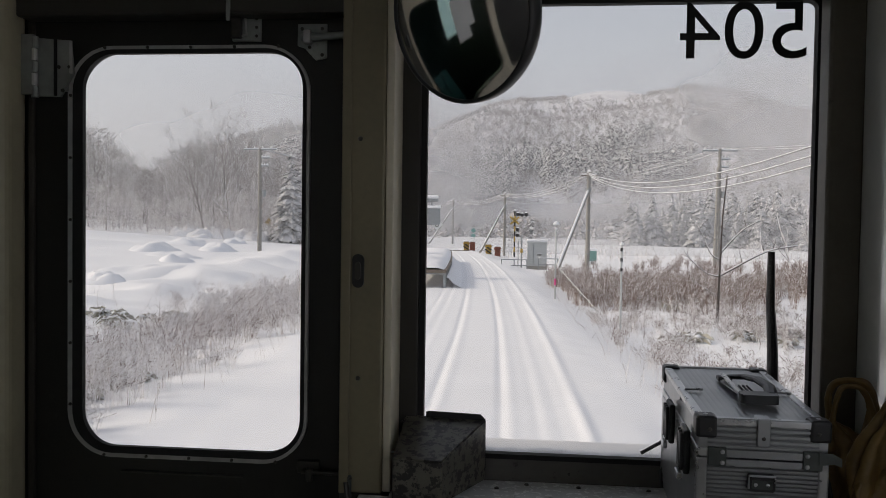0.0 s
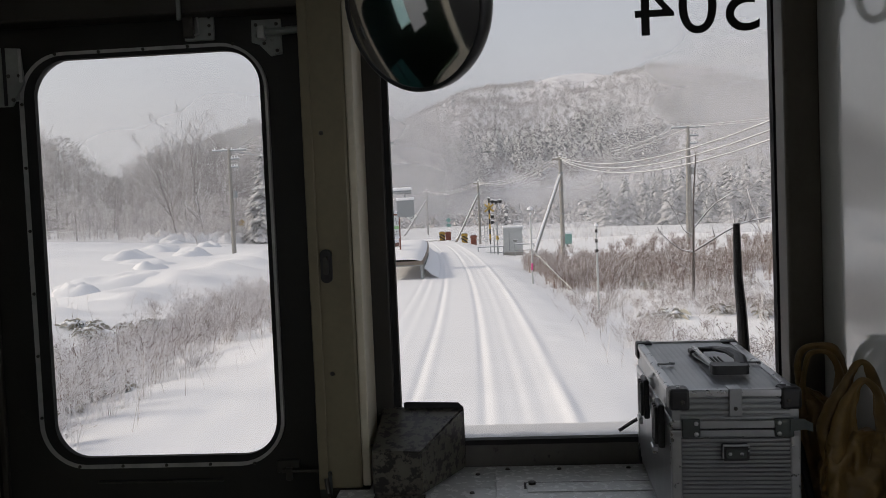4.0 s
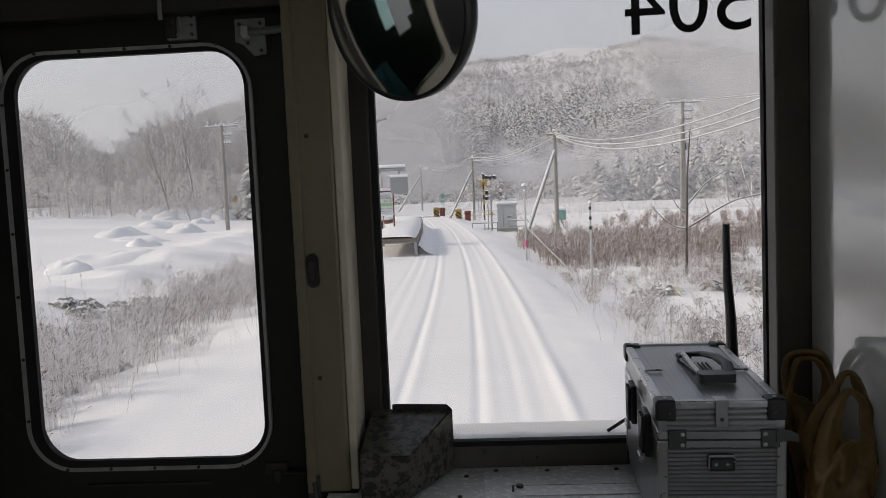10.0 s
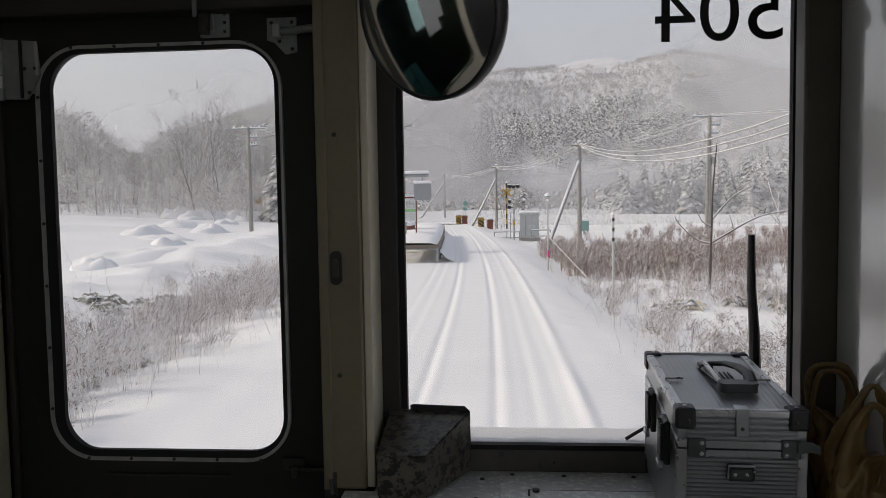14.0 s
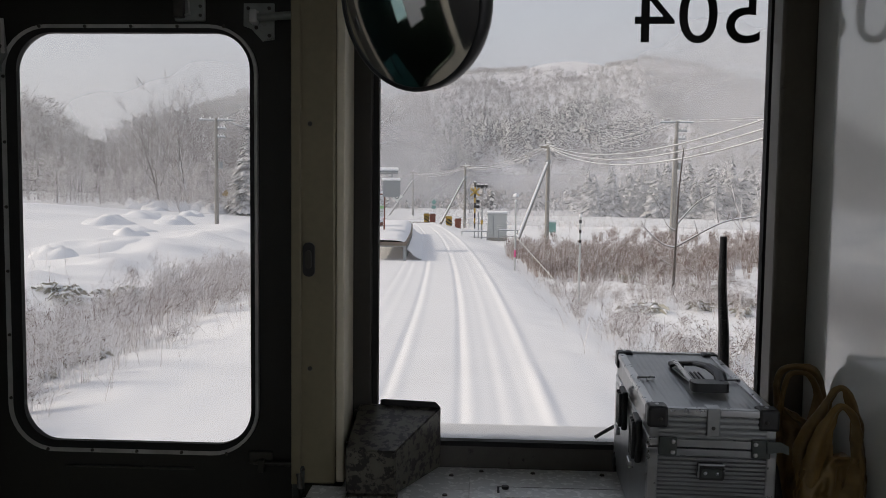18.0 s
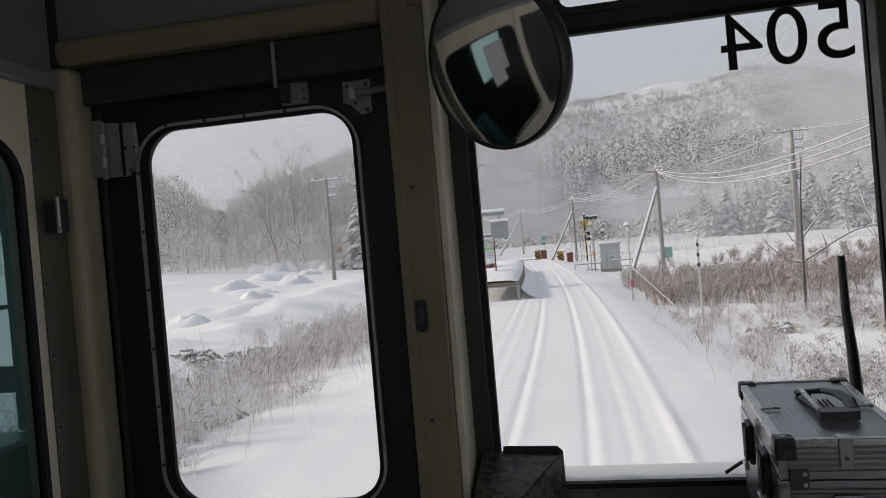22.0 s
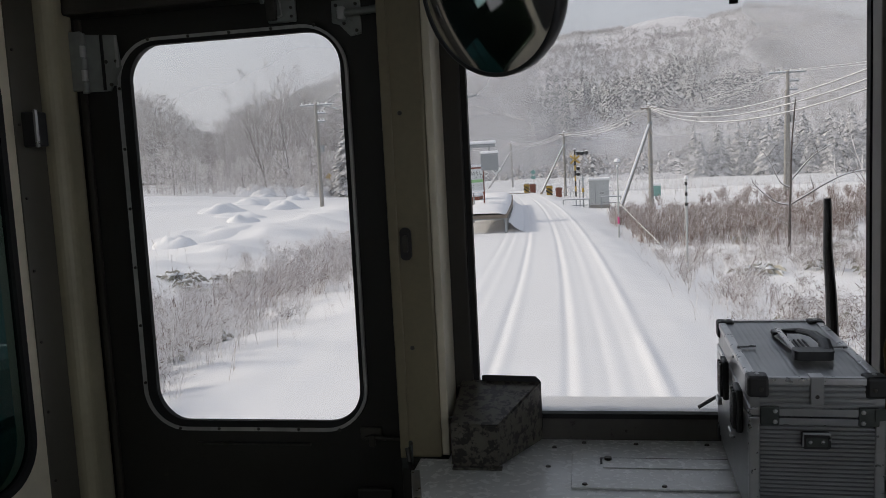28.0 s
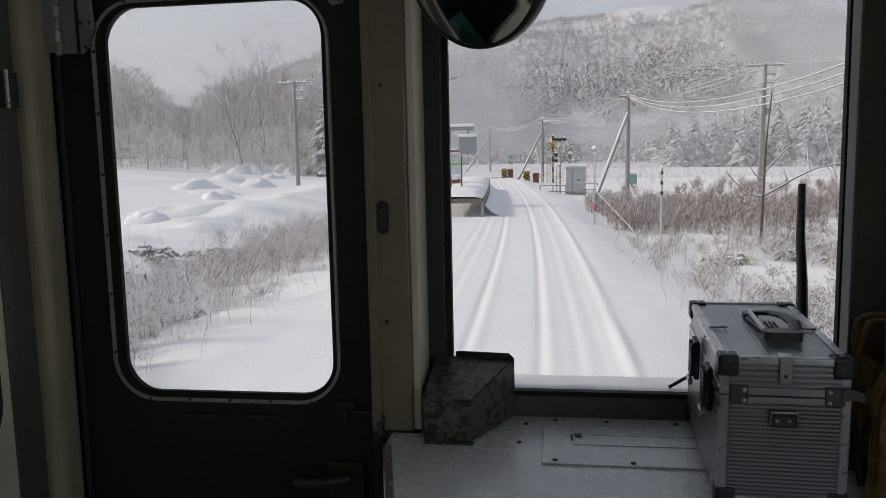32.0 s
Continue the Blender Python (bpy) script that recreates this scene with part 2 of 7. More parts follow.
def box(bm, x0, x1, y0, y1, z0, z1, bevel=0.0, seg=2, m=None):
    v = [bm.verts.new((x, y, z)) for z in (z0, z1) for x, y in ((x0, y0), (x1, y0), (x1, y1), (x0, y1))]
    f = [bm.faces.new([v[i] for i in q]) for q in ((3, 2, 1, 0), (4, 5, 6, 7), (0, 1, 5, 4), (1, 2, 6, 5), (2, 3, 7, 6), (3, 0, 4, 7))]
    if m is not None:
        bmesh.ops.transform(bm, matrix=m, verts=v)
    if bevel:
        es = {e for q in f for e in q.edges}
        bmesh.ops.bevel(bm, geom=list(es), offset=bevel, segments=seg, profile=0.5, affect="EDGES", clamp_overlap=True)
    return bm


def B(*a, **k):
    return box(bmesh.new(), *a, **k)


def cyl(bm, a, b, r0, r1=None, seg=12, caps=True):
    a, b = Vector(a), Vector(b)
    r1 = r0 if r1 is None else r1
    q = (b - a).to_track_quat("Z", "Y")
    rings = []
    for c, r in ((a, r0), (b, r1)):
        rings.append([bm.verts.new(c + q @ Vector((r * math.cos(2 * math.pi * i / seg), r * math.sin(2 * math.pi * i / seg), 0))) for i in range(seg)])
    for i in range(seg):
        bm.faces.new((rings[0][i], rings[0][(i + 1) % seg], rings[1][(i + 1) % seg], rings[1][i]))
    if caps:
        bm.faces.new(rings[0][::-1])
        bm.faces.new(rings[1])
    return bm


def C(*a, **k):
    return cyl(bmesh.new(), *a, **k)


def tube(bm, pts, r, seg=8, r_end=None, flat=1.0):
    """A round bar along a line of points."""
    pts = [Vector(p) for p in pts]
    rings, n = [], len(pts)
    for i, p in enumerate(pts):
        d = (pts[min(i + 1, n - 1)] - pts[max(i - 1, 0)]).normalized()
        q = d.to_track_quat("Z", "Y")
        rr = r if r_end is None else r + (r_end - r) * i / (n - 1)
        rings.append([bm.verts.new(p + q @ Vector((rr * math.cos(2 * math.pi * k / seg), flat * rr * math.sin(2 * math.pi * k / seg), 0))) for k in range(seg)])
    for a, b in zip(rings, rings[1:]):
        for k in range(seg):
            bm.faces.new((a[k], a[(k + 1) % seg], b[(k + 1) % seg], b[k]))
    bm.faces.new(rings[0][::-1])
    bm.faces.new(rings[-1])
    return bm


def rrect(x0, x1, z0, z1, r, seg=8):
    """Outline of a rectangle with rounded corners, in x and z."""
    out = []
    for cx, cz, a0 in ((x1 - r, z1 - r, 0), (x0 + r, z1 - r, 90), (x0 + r, z0 + r, 180), (x1 - r, z0 + r, 270)):
        for i in range(seg + 1):
            a = radians(a0 + 90 * i / seg)
            out.append((cx + r * math.cos(a), cz + r * math.sin(a)))
    return out


def ring(bm, outer, inner, y0, y1):
    """A flat ring between two outlines of as many points, from y0 to y1."""
    n = len(outer)
    vs = [[bm.verts.new((x, y, z)) for x, z in line] for line in (outer, inner) for y in (y0, y1)]
    of, ob_, jf, jb = vs
    for i in range(n):
        j = (i + 1) % n
        bm.faces.new((of[i], of[j], jf[j], jf[i]))
        bm.faces.new((ob_[i], jb[i], jb[j], ob_[j]))
        bm.faces.new((of[i], ob_[i], ob_[j], of[j]))
        bm.faces.new((jf[i], jf[j], jb[j], jb[i]))
    return bm


def rect_like(x0, x1, z0, z1, outline):
    """Points on a plain rectangle that pair with a rounded outline."""
    cx, cz = (x0 + x1) / 2, (z0 + z1) / 2
    n = len(outline) // 4
    out = []
    for k, (px, pz) in enumerate(((x1, z1), (x0, z1), (x0, z0), (x1, z0))):
        half = n // 2
        for i in range(n):
            ox, oz = outline[k * n + i]
            a, b = (px, oz), (ox, pz)
            if k in (0, 2):
                out.append(a if i < half else ((px, pz) if i == half else b))
            else:
                out.append(b if i < half else ((px, pz) if i == half else a))
    return out


def plate(bm, outline, y0, y1):
    a = [bm.verts.new((x, y0, z)) for x, z in outline]
    b = [bm.verts.new((x, y1, z)) for x, z in outline]
    bm.faces.new(a)
    bm.faces.new(b[::-1])
    for i in range(len(a)):
        j = (i + 1) % len(a)
        bm.faces.new((a[i], b[i], b[j], a[j]))
    return bm


def lathe(profile, seg=24, bm=None, m=None):
    """Turns (radius, height) pairs round z."""
    bm = bm or bmesh.new()
    rows = []
    for r, z in profile:
        rows.append([bm.verts.new((r * math.cos(2 * math.pi * k / seg), r * math.sin(2 * math.pi * k / seg), z)) for k in range(seg)] if r > 1e-6 else [bm.verts.new((0, 0, z))])
    for a, b in zip(rows, rows[1:]):
        for k in range(seg):
            j = (k + 1) % seg
            if len(a) == 1 and len(b) > 1:
                bm.faces.new((a[0], b[j], b[k]))
            elif len(b) == 1 and len(a) > 1:
                bm.faces.new((a[k], a[j], b[0]))
            elif len(a) > 1:
                bm.faces.new((a[k], a[j], b[j], b[k]))
    if m is not None:
        bmesh.ops.transform(bm, matrix=m, verts=bm.verts)
    return bm


def screw(parent, at, r=0.006, way=(0, -1, 0), name="screw"):
    p = Vector(at)
    d = Vector(way)
    bm = bmesh.new()
    cyl(bm, p, p + d * 0.003, r, r * 0.75, 10)
    return part(name, bm, SCREW, parent)


# ---------------------------------------------------------------- the cab: shell
FLOOR_Z, CEIL_Z = 1.2, 3.62
XL, XR, YB, YF = -2.2, 0.69, -4.6, 1.95
tagged(part("floor", B(XL - 0.06, XR + 0.06, YB - 0.06, YF, FLOOR_Z - 0.08, FLOOR_Z), FLOORMAT), kind="structure")
tagged(part("ceiling", B(XL - 0.06, XR + 0.06, YB - 0.06, YF + 0.05, CEIL_Z, CEIL_Z + 0.06), PANELWHITE), kind="structure")


def wall_along_y(name, x0, x1, mat, windows):
    """A wall that runs along y, with openings (y0, y1, z0, z1) through it."""
    bm = bmesh.new()
    y = YB
    for y0, y1, z0, z1 in sorted(windows):
        box(bm, x0, x1, y, y0, FLOOR_Z, CEIL_Z)
        box(bm, x0, x1, y0, y1, FLOOR_Z, z0)
        box(bm, x0, x1, y0, y1, z1, CEIL_Z)
        y = y1
    box(bm, x0, x1, y, YF, FLOOR_Z, CEIL_Z)
    return tagged(part(name, bm, mat), kind="structure")


# unseen saloon openings, made large to let fill daylight into the cab
SIDE_WIN = [(-4.4, -3.1, 1.85, 3.1), (-2.9, -1.6, 1.85, 3.1), (-1.4, -0.1, 1.85, 3.1)]
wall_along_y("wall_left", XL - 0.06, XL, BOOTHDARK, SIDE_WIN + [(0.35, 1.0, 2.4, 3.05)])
# the extra cab opening is unseen, added to light the partition and post opposite
wall_along_y("wall_right", XR, XR + 0.06, WALLGREY, SIDE_WIN + [(0.15, 1.05, 2.05, 3.0)])
tagged(part("wall_back", B(XL - 0.06, XR + 0.06, YB - 0.06, YB, FLOOR_Z, CEIL_Z), PANELWHITE), kind="structure")

# front wall: right of the door round the windshield, above the door, and the driver's side
WX0, WX1, WZ0, WZ1 = -0.2505, 0.64, 2.094, 3.162
bm = bmesh.new()
box(bm, 0.69, XR + 0.06, 1.775, YF, FLOOR_Z, CEIL_Z)
box(bm, WX1 + 0.0125, 0.6895, 1.775, 1.90, FLOOR_Z, CEIL_Z)
box(bm, -0.3265, WX1 + 0.012, 1.887, YF, FLOOR_Z, 2.02)
box(bm, -0.312, -0.02, 1.85, YF, 3.212, CEIL_Z)
box(bm, 0.40, WX1 + 0.012, 1.85, YF, 3.212, CEIL_Z)
box(bm, -0.02, 0.40, 1.85, YF, 3.40, CEIL_Z)
box(bm, -1.24, -0.425, 1.80, YF, 3.13, CEIL_Z)
box(bm, -1.24, -0.425, 1.80, YF, FLOOR_Z - 0.05, FLOOR_Z + 0.03)
box(bm, XL, -2.08, 1.80, YF, FLOOR_Z, CEIL_Z)
box(bm, -1.42, -1.24, 1.80, YF, FLOOR_Z, CEIL_Z)
box(bm, -2.08, -1.42, 1.80, YF, FLOOR_Z, 2.09)
box(bm, -2.08, -1.42, 1.80, YF, 3.17, CEIL_Z)
tagged(part("wall_front", bm, FRAMEDARK), kind="structure")

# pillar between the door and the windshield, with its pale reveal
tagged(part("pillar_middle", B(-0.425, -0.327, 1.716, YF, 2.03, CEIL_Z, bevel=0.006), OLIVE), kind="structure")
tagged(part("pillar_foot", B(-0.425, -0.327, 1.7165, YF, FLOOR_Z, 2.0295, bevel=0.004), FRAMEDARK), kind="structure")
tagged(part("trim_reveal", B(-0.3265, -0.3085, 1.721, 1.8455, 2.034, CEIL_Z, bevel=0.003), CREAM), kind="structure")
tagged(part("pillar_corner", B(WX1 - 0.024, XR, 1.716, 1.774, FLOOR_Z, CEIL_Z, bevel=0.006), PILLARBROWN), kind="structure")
tagged(part("pillar_lip", B(-0.4245, -0.402, 1.7085, 1.7155, 2.03, CEIL_Z, bevel=0.003), OLIVE), kind="structure")
for z in (2.292, 2.83):
    tagged(screw(None, (-0.384, 1.716, z), 0.0055), kind="structure")


# ---------------------------------------------------------------- gangway door
door = thing("door_1", (-0.83, 1.82, FLOOR_Z + 0.03), "closed dark-painted gangway door with a large rounded window", "door", kind="structure")
DX0, DX1, DZ0, DZ1 = -1.236, -0.4265, FLOOR_Z + 0.035, 3.128
GX0, GX1, GZ0, GZ1 = -1.085, -0.539, 2.092, 3.036
hole = rrect(GX0 - 0.02, GX1 + 0.012, GZ0 - 0.018, GZ1 + 0.014, 0.1, 10)
leaf = ring(bmesh.new(), rect_like(DX0, DX1, DZ0, DZ1, hole), hole, 1.80, 1.84)
part("leaf", leaf, DOORBLACK, door)
rim_o = rrect(GX0 - 0.034, GX1 + 0.018, GZ0 - 0.028, GZ1 + 0.022, 0.112, 10)
rim_i = rrect(GX0 - 0.02, GX1 + 0.011, GZ0 - 0.017, GZ1 + 0.013, 0.1, 10)
rim = part("window_rim", ring(bmesh.new(), rim_o, rim_i, 1.789, 1.80), STEEL, door, "worn steel rim with small screws")
seal_i = rrect(GX0 + 0.006, GX1 + 0.002, GZ0, GZ1 + 0.003, 0.083, 10)
part("window_seal", ring(bmesh.new(), rim_i, seal_i, 1.786, 1.7995), RUBBER, door, "black rubber seal")
pane = part("pane", plate(bmesh.new(), rrect(GX0 - 0.004, GX1 + 0.004, GZ0 - 0.004, GZ1 + 0.004, 0.085, 10), 1.802, 1.807), GLASS, door)
pane.visible_shadow = False
for k in range(6):
    screw(rim, (GX0 - 0.027, 1.789, 2.19 + 0.15 * k), 0.0042)
for k in range(5):
    screw(rim, (GX0 + 0.06 + 0.107 * k, 1.789, GZ0 - 0.0225), 0.0042)
    screw(rim, (GX0 + 0.06 + 0.107 * k, 1.789, GZ1 + 0.0175), 0.0042)
part("drip_strip", B(-0.985, -0.676, 1.792, 1.80, 2.026, 2.031, bevel=0.001), SCREW, door, "thin metal strip under the window")
part("edge_strip", B(-0.433, -0.4275, 1.794, 1.80, DZ0, DZ1, bevel=0.002), STEEL, door)
# top latch: plate, bolt, bracket
latch = part("latch_plate", plate(bmesh.new(), [(-0.552, 3.106), (-0.483, 3.106), (-0.483, 3.026), (-0.51, 3.022), (-0.536, 3.05), (-0.553, 3.056)], 1.794, 1.80), ZINC, door, "zinc latch plate")
part("bolt", tube(bmesh.new(), [(-0.54, 1.783, 3.073), (-0.50, 1.783, 3.073), (-0.43, 1.783, 3.078)], 0.009, 10), ZINC, latch)
part("bolt_knob", B(-0.534, -0.517, 1.772, 1.794, 3.058, 3.088, bevel=0.003), STEEL, latch)
for x, z in ((-0.494, 3.034), (-0.494, 3.095), (-0.542, 3.095), (-0.524, 3.052)):
    screw(latch, (x, 1.794, z), 0.0045)
# hinged plate on the other side
hinge = part("hinge_plate", plate(bmesh.new(), [(-1.19, 3.076), (-1.105, 3.069), (-1.098, 2.99), (-1.13, 2.935), (-1.19, 2.936)], 1.778, 1.785), ZINC, door, "galvanised hinge plate")
part("hinge_back", B(-1.2, -1.115, 1.785, 1.80, 2.95, 3.06), ZINC, hinge)
part("hinge_leaf", B(-1.2215, -1.19, 1.762, 1.774, 2.938, 3.082, bevel=0.002), ZINC, hinge)
for k in range(5):
    z = 2.932 + 0.0295 * k
    part("hinge_knuckle", C((-1.19 - 0.002 * (k % 2), 1.77, z), (-1.19 - 0.002 * (k % 2), 1.77, z + 0.027), 0.0085, None, 12), STEEL if k % 2 else ZINC, hinge)
part("hinge_edge", B(-1.146, -1.139, 1.774, 1.779, 2.937, 3.072, bevel=0.001), RUBBER, hinge, "dark gap between the plates")
part("hinge_edge", B(-1.107, -1.1, 1.775, 1.7785, 2.99, 3.068, bevel=0.001), STEEL, hinge)
for x, z in ((-1.108, 3.006), (-1.135, 3.006), (-1.125, 2.95)):
    screw(hinge, (x, 1.778, z), 0.005)
# small catch over the window
catch = part("catch", B(-0.71, -0.64, 1.788, 1.80, 3.066, 3.128, bevel=0.003), ZINC, door, "small screwed catch")
part("catch_lever", B(-0.708, -0.683, 1.772, 1.788, 3.07, 3.12, bevel=0.004), SCREW, catch)
part("catch_lip", tube(bmesh.new(), [(-0.676, 1.784, 3.118), (-0.672, 1.782, 3.08), (-0.7, 1.782, 3.072)], 0.003, 6), STEEL, catch)
for z in (3.078, 3.098, 3.118):
    screw(catch, (-0.65, 1.788, z), 0.004)
# bolt and handle at the lower edge
low = part("lower_bolt", B(-0.545, -0.49, 1.79, 1.80, 2.045, 2.075, bevel=0.003), FRAMEDARK, door)
part("lower_bolt_bar", tube(bmesh.new(), [(-0.53, 1.783, 2.052), (-0.432, 1.783, 2.05)], 0.005, 8), SCREW, low)
part("lower_bolt_tongue", B(-0.52, -0.505, 1.776, 1.79, 2.03, 2.06, bevel=0.003), FRAMEDARK, low)
grip = part("handle_plate", B(-0.56, -0.47, 1.785, 1.80, 1.80, 1.92, bevel=0.004), FRAMEDARK, door)
part("handle", tube(bmesh.new(), [(-0.5, 1.77, 1.885), (-0.56, 1.75, 1.88), (-0.62, 1.748, 1.878), (-0.635, 1.752, 1.88)], 0.011, 8), CLASPDARK, grip, "dark steel lever handle")

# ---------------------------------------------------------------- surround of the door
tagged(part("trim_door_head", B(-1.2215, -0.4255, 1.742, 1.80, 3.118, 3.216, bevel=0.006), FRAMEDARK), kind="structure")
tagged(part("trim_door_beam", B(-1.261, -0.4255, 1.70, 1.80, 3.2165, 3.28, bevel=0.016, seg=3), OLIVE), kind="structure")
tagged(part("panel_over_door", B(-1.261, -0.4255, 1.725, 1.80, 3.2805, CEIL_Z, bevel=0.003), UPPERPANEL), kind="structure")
tagged(part("pillar_left", B(-1.345, -1.222, 1.70, 1.7995, FLOOR_Z, 3.216, bevel=0.03, seg=5), LITOLIVE), kind="structure")
tagged(part("trim_door_side", B(-1.2215, -1.206, 1.788, 1.80, FLOOR_Z, 3.118, bevel=0.003), FRAMEDARK), kind="structure")
strap = thing("door_stay", (-0.70, 1.74, 3.12), "thin grey metal stay hanging over the door", "stay")
part("bar", B(-0.704, -0.694, 1.732, 1.738, 3.10, 3.21, bevel=0.002), ZINC, strap)
notice = thing("notice", (-0.72, 1.724, 3.33), "dulled pale notice plate with dark writing and an arrow", "notice")
part("plate", B(-0.87, -0.585, 1.719, 1.725, 3.332, 3.47, bevel=0.003), material("dulled_notice_plate", (0.36, 0.37, 0.35), 0.5, vary=0.05, scale=6), notice)
for k, (w, z) in enumerate(((0.06, 3.352), (0.075, 3.343))):
    part("bar", B(-0.76 - w / 2, -0.76 + w / 2, 1.7175, 1.7195, z - 0.002, z + 0.002), INK, notice)
part("bar", B(-0.85, -0.79, 1.7175, 1.7195, 3.372, 3.392), INK, notice)
ar = plate(bmesh.new(), [(-0.655, 3.42), (-0.635, 3.42), (-0.635, 3.376), (-0.623, 3.376), (-0.645, 3.352), (-0.667, 3.376), (-0.655, 3.376)], 1.7175, 1.7195)
part("arrow", ar, INK, notice)
for x in (-0.863, -0.592):
    screw(notice, (x, 1.719, 3.34), 0.004)

# pillar fittings: lock plate, keeper at the foot
lock = thing("lock_plate", (-0.384, 1.714, 2.533), "small dark oval lock fitting with a chrome keyhole", "lock")
part("plate", plate(bmesh.new(), rrect(-0.398, -0.372, 2.497, 2.572, 0.012, 5), 1.709, 1.716), BLACKPLASTIC, lock)
part("cylinder", plate(bmesh.new(), rrect(-0.391, -0.379, 2.515, 2.555, 0.006, 5), 1.704, 1.709), SCREW, lock, "dull steel lock cylinder")
keeper = thing("bolt_keeper", (-0.405, 1.71, 2.05), "small steel bolt keeper screwed to the pillar", "bolt")
part("plate", B(-0.423, -0.395, 1.709, 1.716, 2.005, 2.072, bevel=0.003), CLASPDARK, keeper)
part("hook", tube(bmesh.new(), [(-0.405, 1.70, 2.06), (-0.40, 1.692, 2.03), (-0.402, 1.70, 2.008)], 0.006, 8), SCREW, keeper)
for z in (2.012, 2.066):
    screw(keeper, (-0.397, 1.708, z), 0.004)

# ---------------------------------------------------------------- windshield
ws = thing("window_1", (0.19, 1.9, WZ0), "large plain windshield in a black rubber frame", "window", kind="structure")
gl_i = rrect(WX0, WX1, WZ0, WZ1, 0.018, 6)
gl_o = rrect(WX0 - 0.014, WX1 + 0.012, WZ0 - 0.012, WZ1 + 0.012, 0.025, 6)
part("rubber_frame", ring(bmesh.new(), gl_o, gl_i, 1.852, 1.8755), RUBBER, ws, "black rubber frame")
part("frame_side", B(-0.3265, WX0 - 0.0145, 1.846, 1.885, 2.02, 3.212, bevel=0.004), FRAMEDARK, ws)
part("frame_head", B(-0.2955, WX1 + 0.0115, 1.844, 1.90, WZ1 + 0.0125, 3.2115, bevel=0.003), BLACKPLASTIC, ws)
sill = part("window_sill", B(-0.2955, WX1 + 0.0115, 1.858, 1.90, 2.0205, WZ0 - 0.0125, bevel=0.002), SILL, ws)
for x in (0.1, 0.42):
    screw(sill, (x, 1.858, 2.05), 0.004)
wpane = part("pane", B(WX0 - 0.008, WX1 + 0.008, 1.862, 1.867, WZ0 - 0.008, WZ1 + 0.008), GLASS, ws)
wpane.visible_shadow = False
# the car's number on the glass, read from outside
num = bpy.data.curves.new("number_504", "FONT")
num.body, num.size, num.align_x = "504", 0.168, "LEFT"
num.space_character = 1.02
num_ob = new("number_504", num)
bpy.context.view_layer.update()
num_me = bpy.data.meshes.new_from_object(num_ob.evaluated_get(bpy.context.evaluated_depsgraph_get()))
bpy.data.objects.remove(num_ob)
xs = [v.co.x for v in num_me.vertices]
ys = [v.co.y for v in num_me.vertices]
sx, sz = (0.6185 - 0.3355) / (max(xs) - min(xs)), (3.1634 - 3.0326) / (max(ys) - min(ys))
for v in num_me.vertices:
    v.co = (0.6185 - (v.co.x - min(xs)) * sx, 1.8605, 3.0326 + (v.co.y - min(ys)) * sz)
number = part("lettering_504", num_me, INK, ws, "black number 504 seen from behind")
# snow caught on the outer sill
bm = bmesh.new()
rows = []
for i in range(90):
    x = WX0 + 0.004 + (WX1 - WX0 - 0.008) * i / 89
    h = max(0.0008, 0.002 + 0.004 * noise.noise((x * 9, 0, 3)) + 0.003 * noise.noise((x * 34, 1, 3)))
    rows.append([bm.verts.new((x, y, z)) for y, z in ((1.878, WZ0 - 0.012), (1.882, WZ0 - 0.004 + h), (1.92, WZ0 - 0.006 + h * 1.4), (1.945, WZ0 - 0.012))])
for p, q in zip(rows, rows[1:]):
    for k in range(3):
        bm.faces.new((p[k], q[k], q[k + 1], p[k + 1]))
tagged(part("snow_ridge", bm, SNOW, smooth=True), "thin ridge of snow lying along the outer windshield sill", "snow", kind="stuff")
tagged(part("wall_nose", B(-0.3, 0.70, 1.951, 2.09, 1.6, 2.072, bevel=0.02), SNOW), kind="structure")
# window over the windshield, with an amber visor board
tw = thing("window_2", (0.19, 1.9, 3.212), "narrow milky window above the windshield", "window", kind="structure")
part("frame", ring(bmesh.new(), rrect(-0.04, 0.41, 3.205, 3.41, 0.03, 6), rrect(-0.02, 0.392, 3.222, 3.40, 0.025, 6), 1.835, 1.849), BLACKPLASTIC, tw)
tp = part("pane", B(-0.019, 0.399, 1.88, 1.885, 3.213, 3.399), GLASS, tw)
tp.visible_shadow = False
visor = thing("sun_visor", (0.18, 1.80, 3.27), "amber visor board above the windshield", "visor")
part("board", B(-0.06, 0.40, 1.802, 1.81, 3.262, 3.45, bevel=0.008), AMBER, visor)
part("rail", C((-0.08, 1.806, 3.455), (0.42, 1.806, 3.455), 0.008), BLACKPLASTIC, visor)

# wiper arm / aerial standing before the glass
aer = thing("aerial", (0.585, 1.93, 2.07), "thick black rubber aerial standing outside the windshield", "aerial")
part("whip", tube(bmesh.new(), [(0.588, 1.93, 2.06), (0.586, 1.93, 2.25), (0.583, 1.93, 2.36), (0.576, 1.93, 2.46), (0.575, 1.93, 2.588)], 0.0165, 12, 0.0085), BLACKPLASTIC, aer)
part("base", lathe([(0, 0), (0.022, 0), (0.02, 0.03), (0.012, 0.05), (0, 0.05)], 16, m=pose(0.588, 1.93, 2.03)), BLACKPLASTIC, aer)
wip = thing("wiper", (0.30, 1.93, 2.08), "black windshield wiper arm folded down", "wiper")
part("arm", tube(bmesh.new(), [(0.275, 1.905, 2.095), (0.31, 1.91, 2.115), (0.42, 1.915, 2.175)], 0.0045, 8), BLACKPLASTIC, wip)
part("blade", B(0.27, 0.44, 1.893, 1.905, 2.078, 2.086, bevel=0.003), RUBBER, wip)

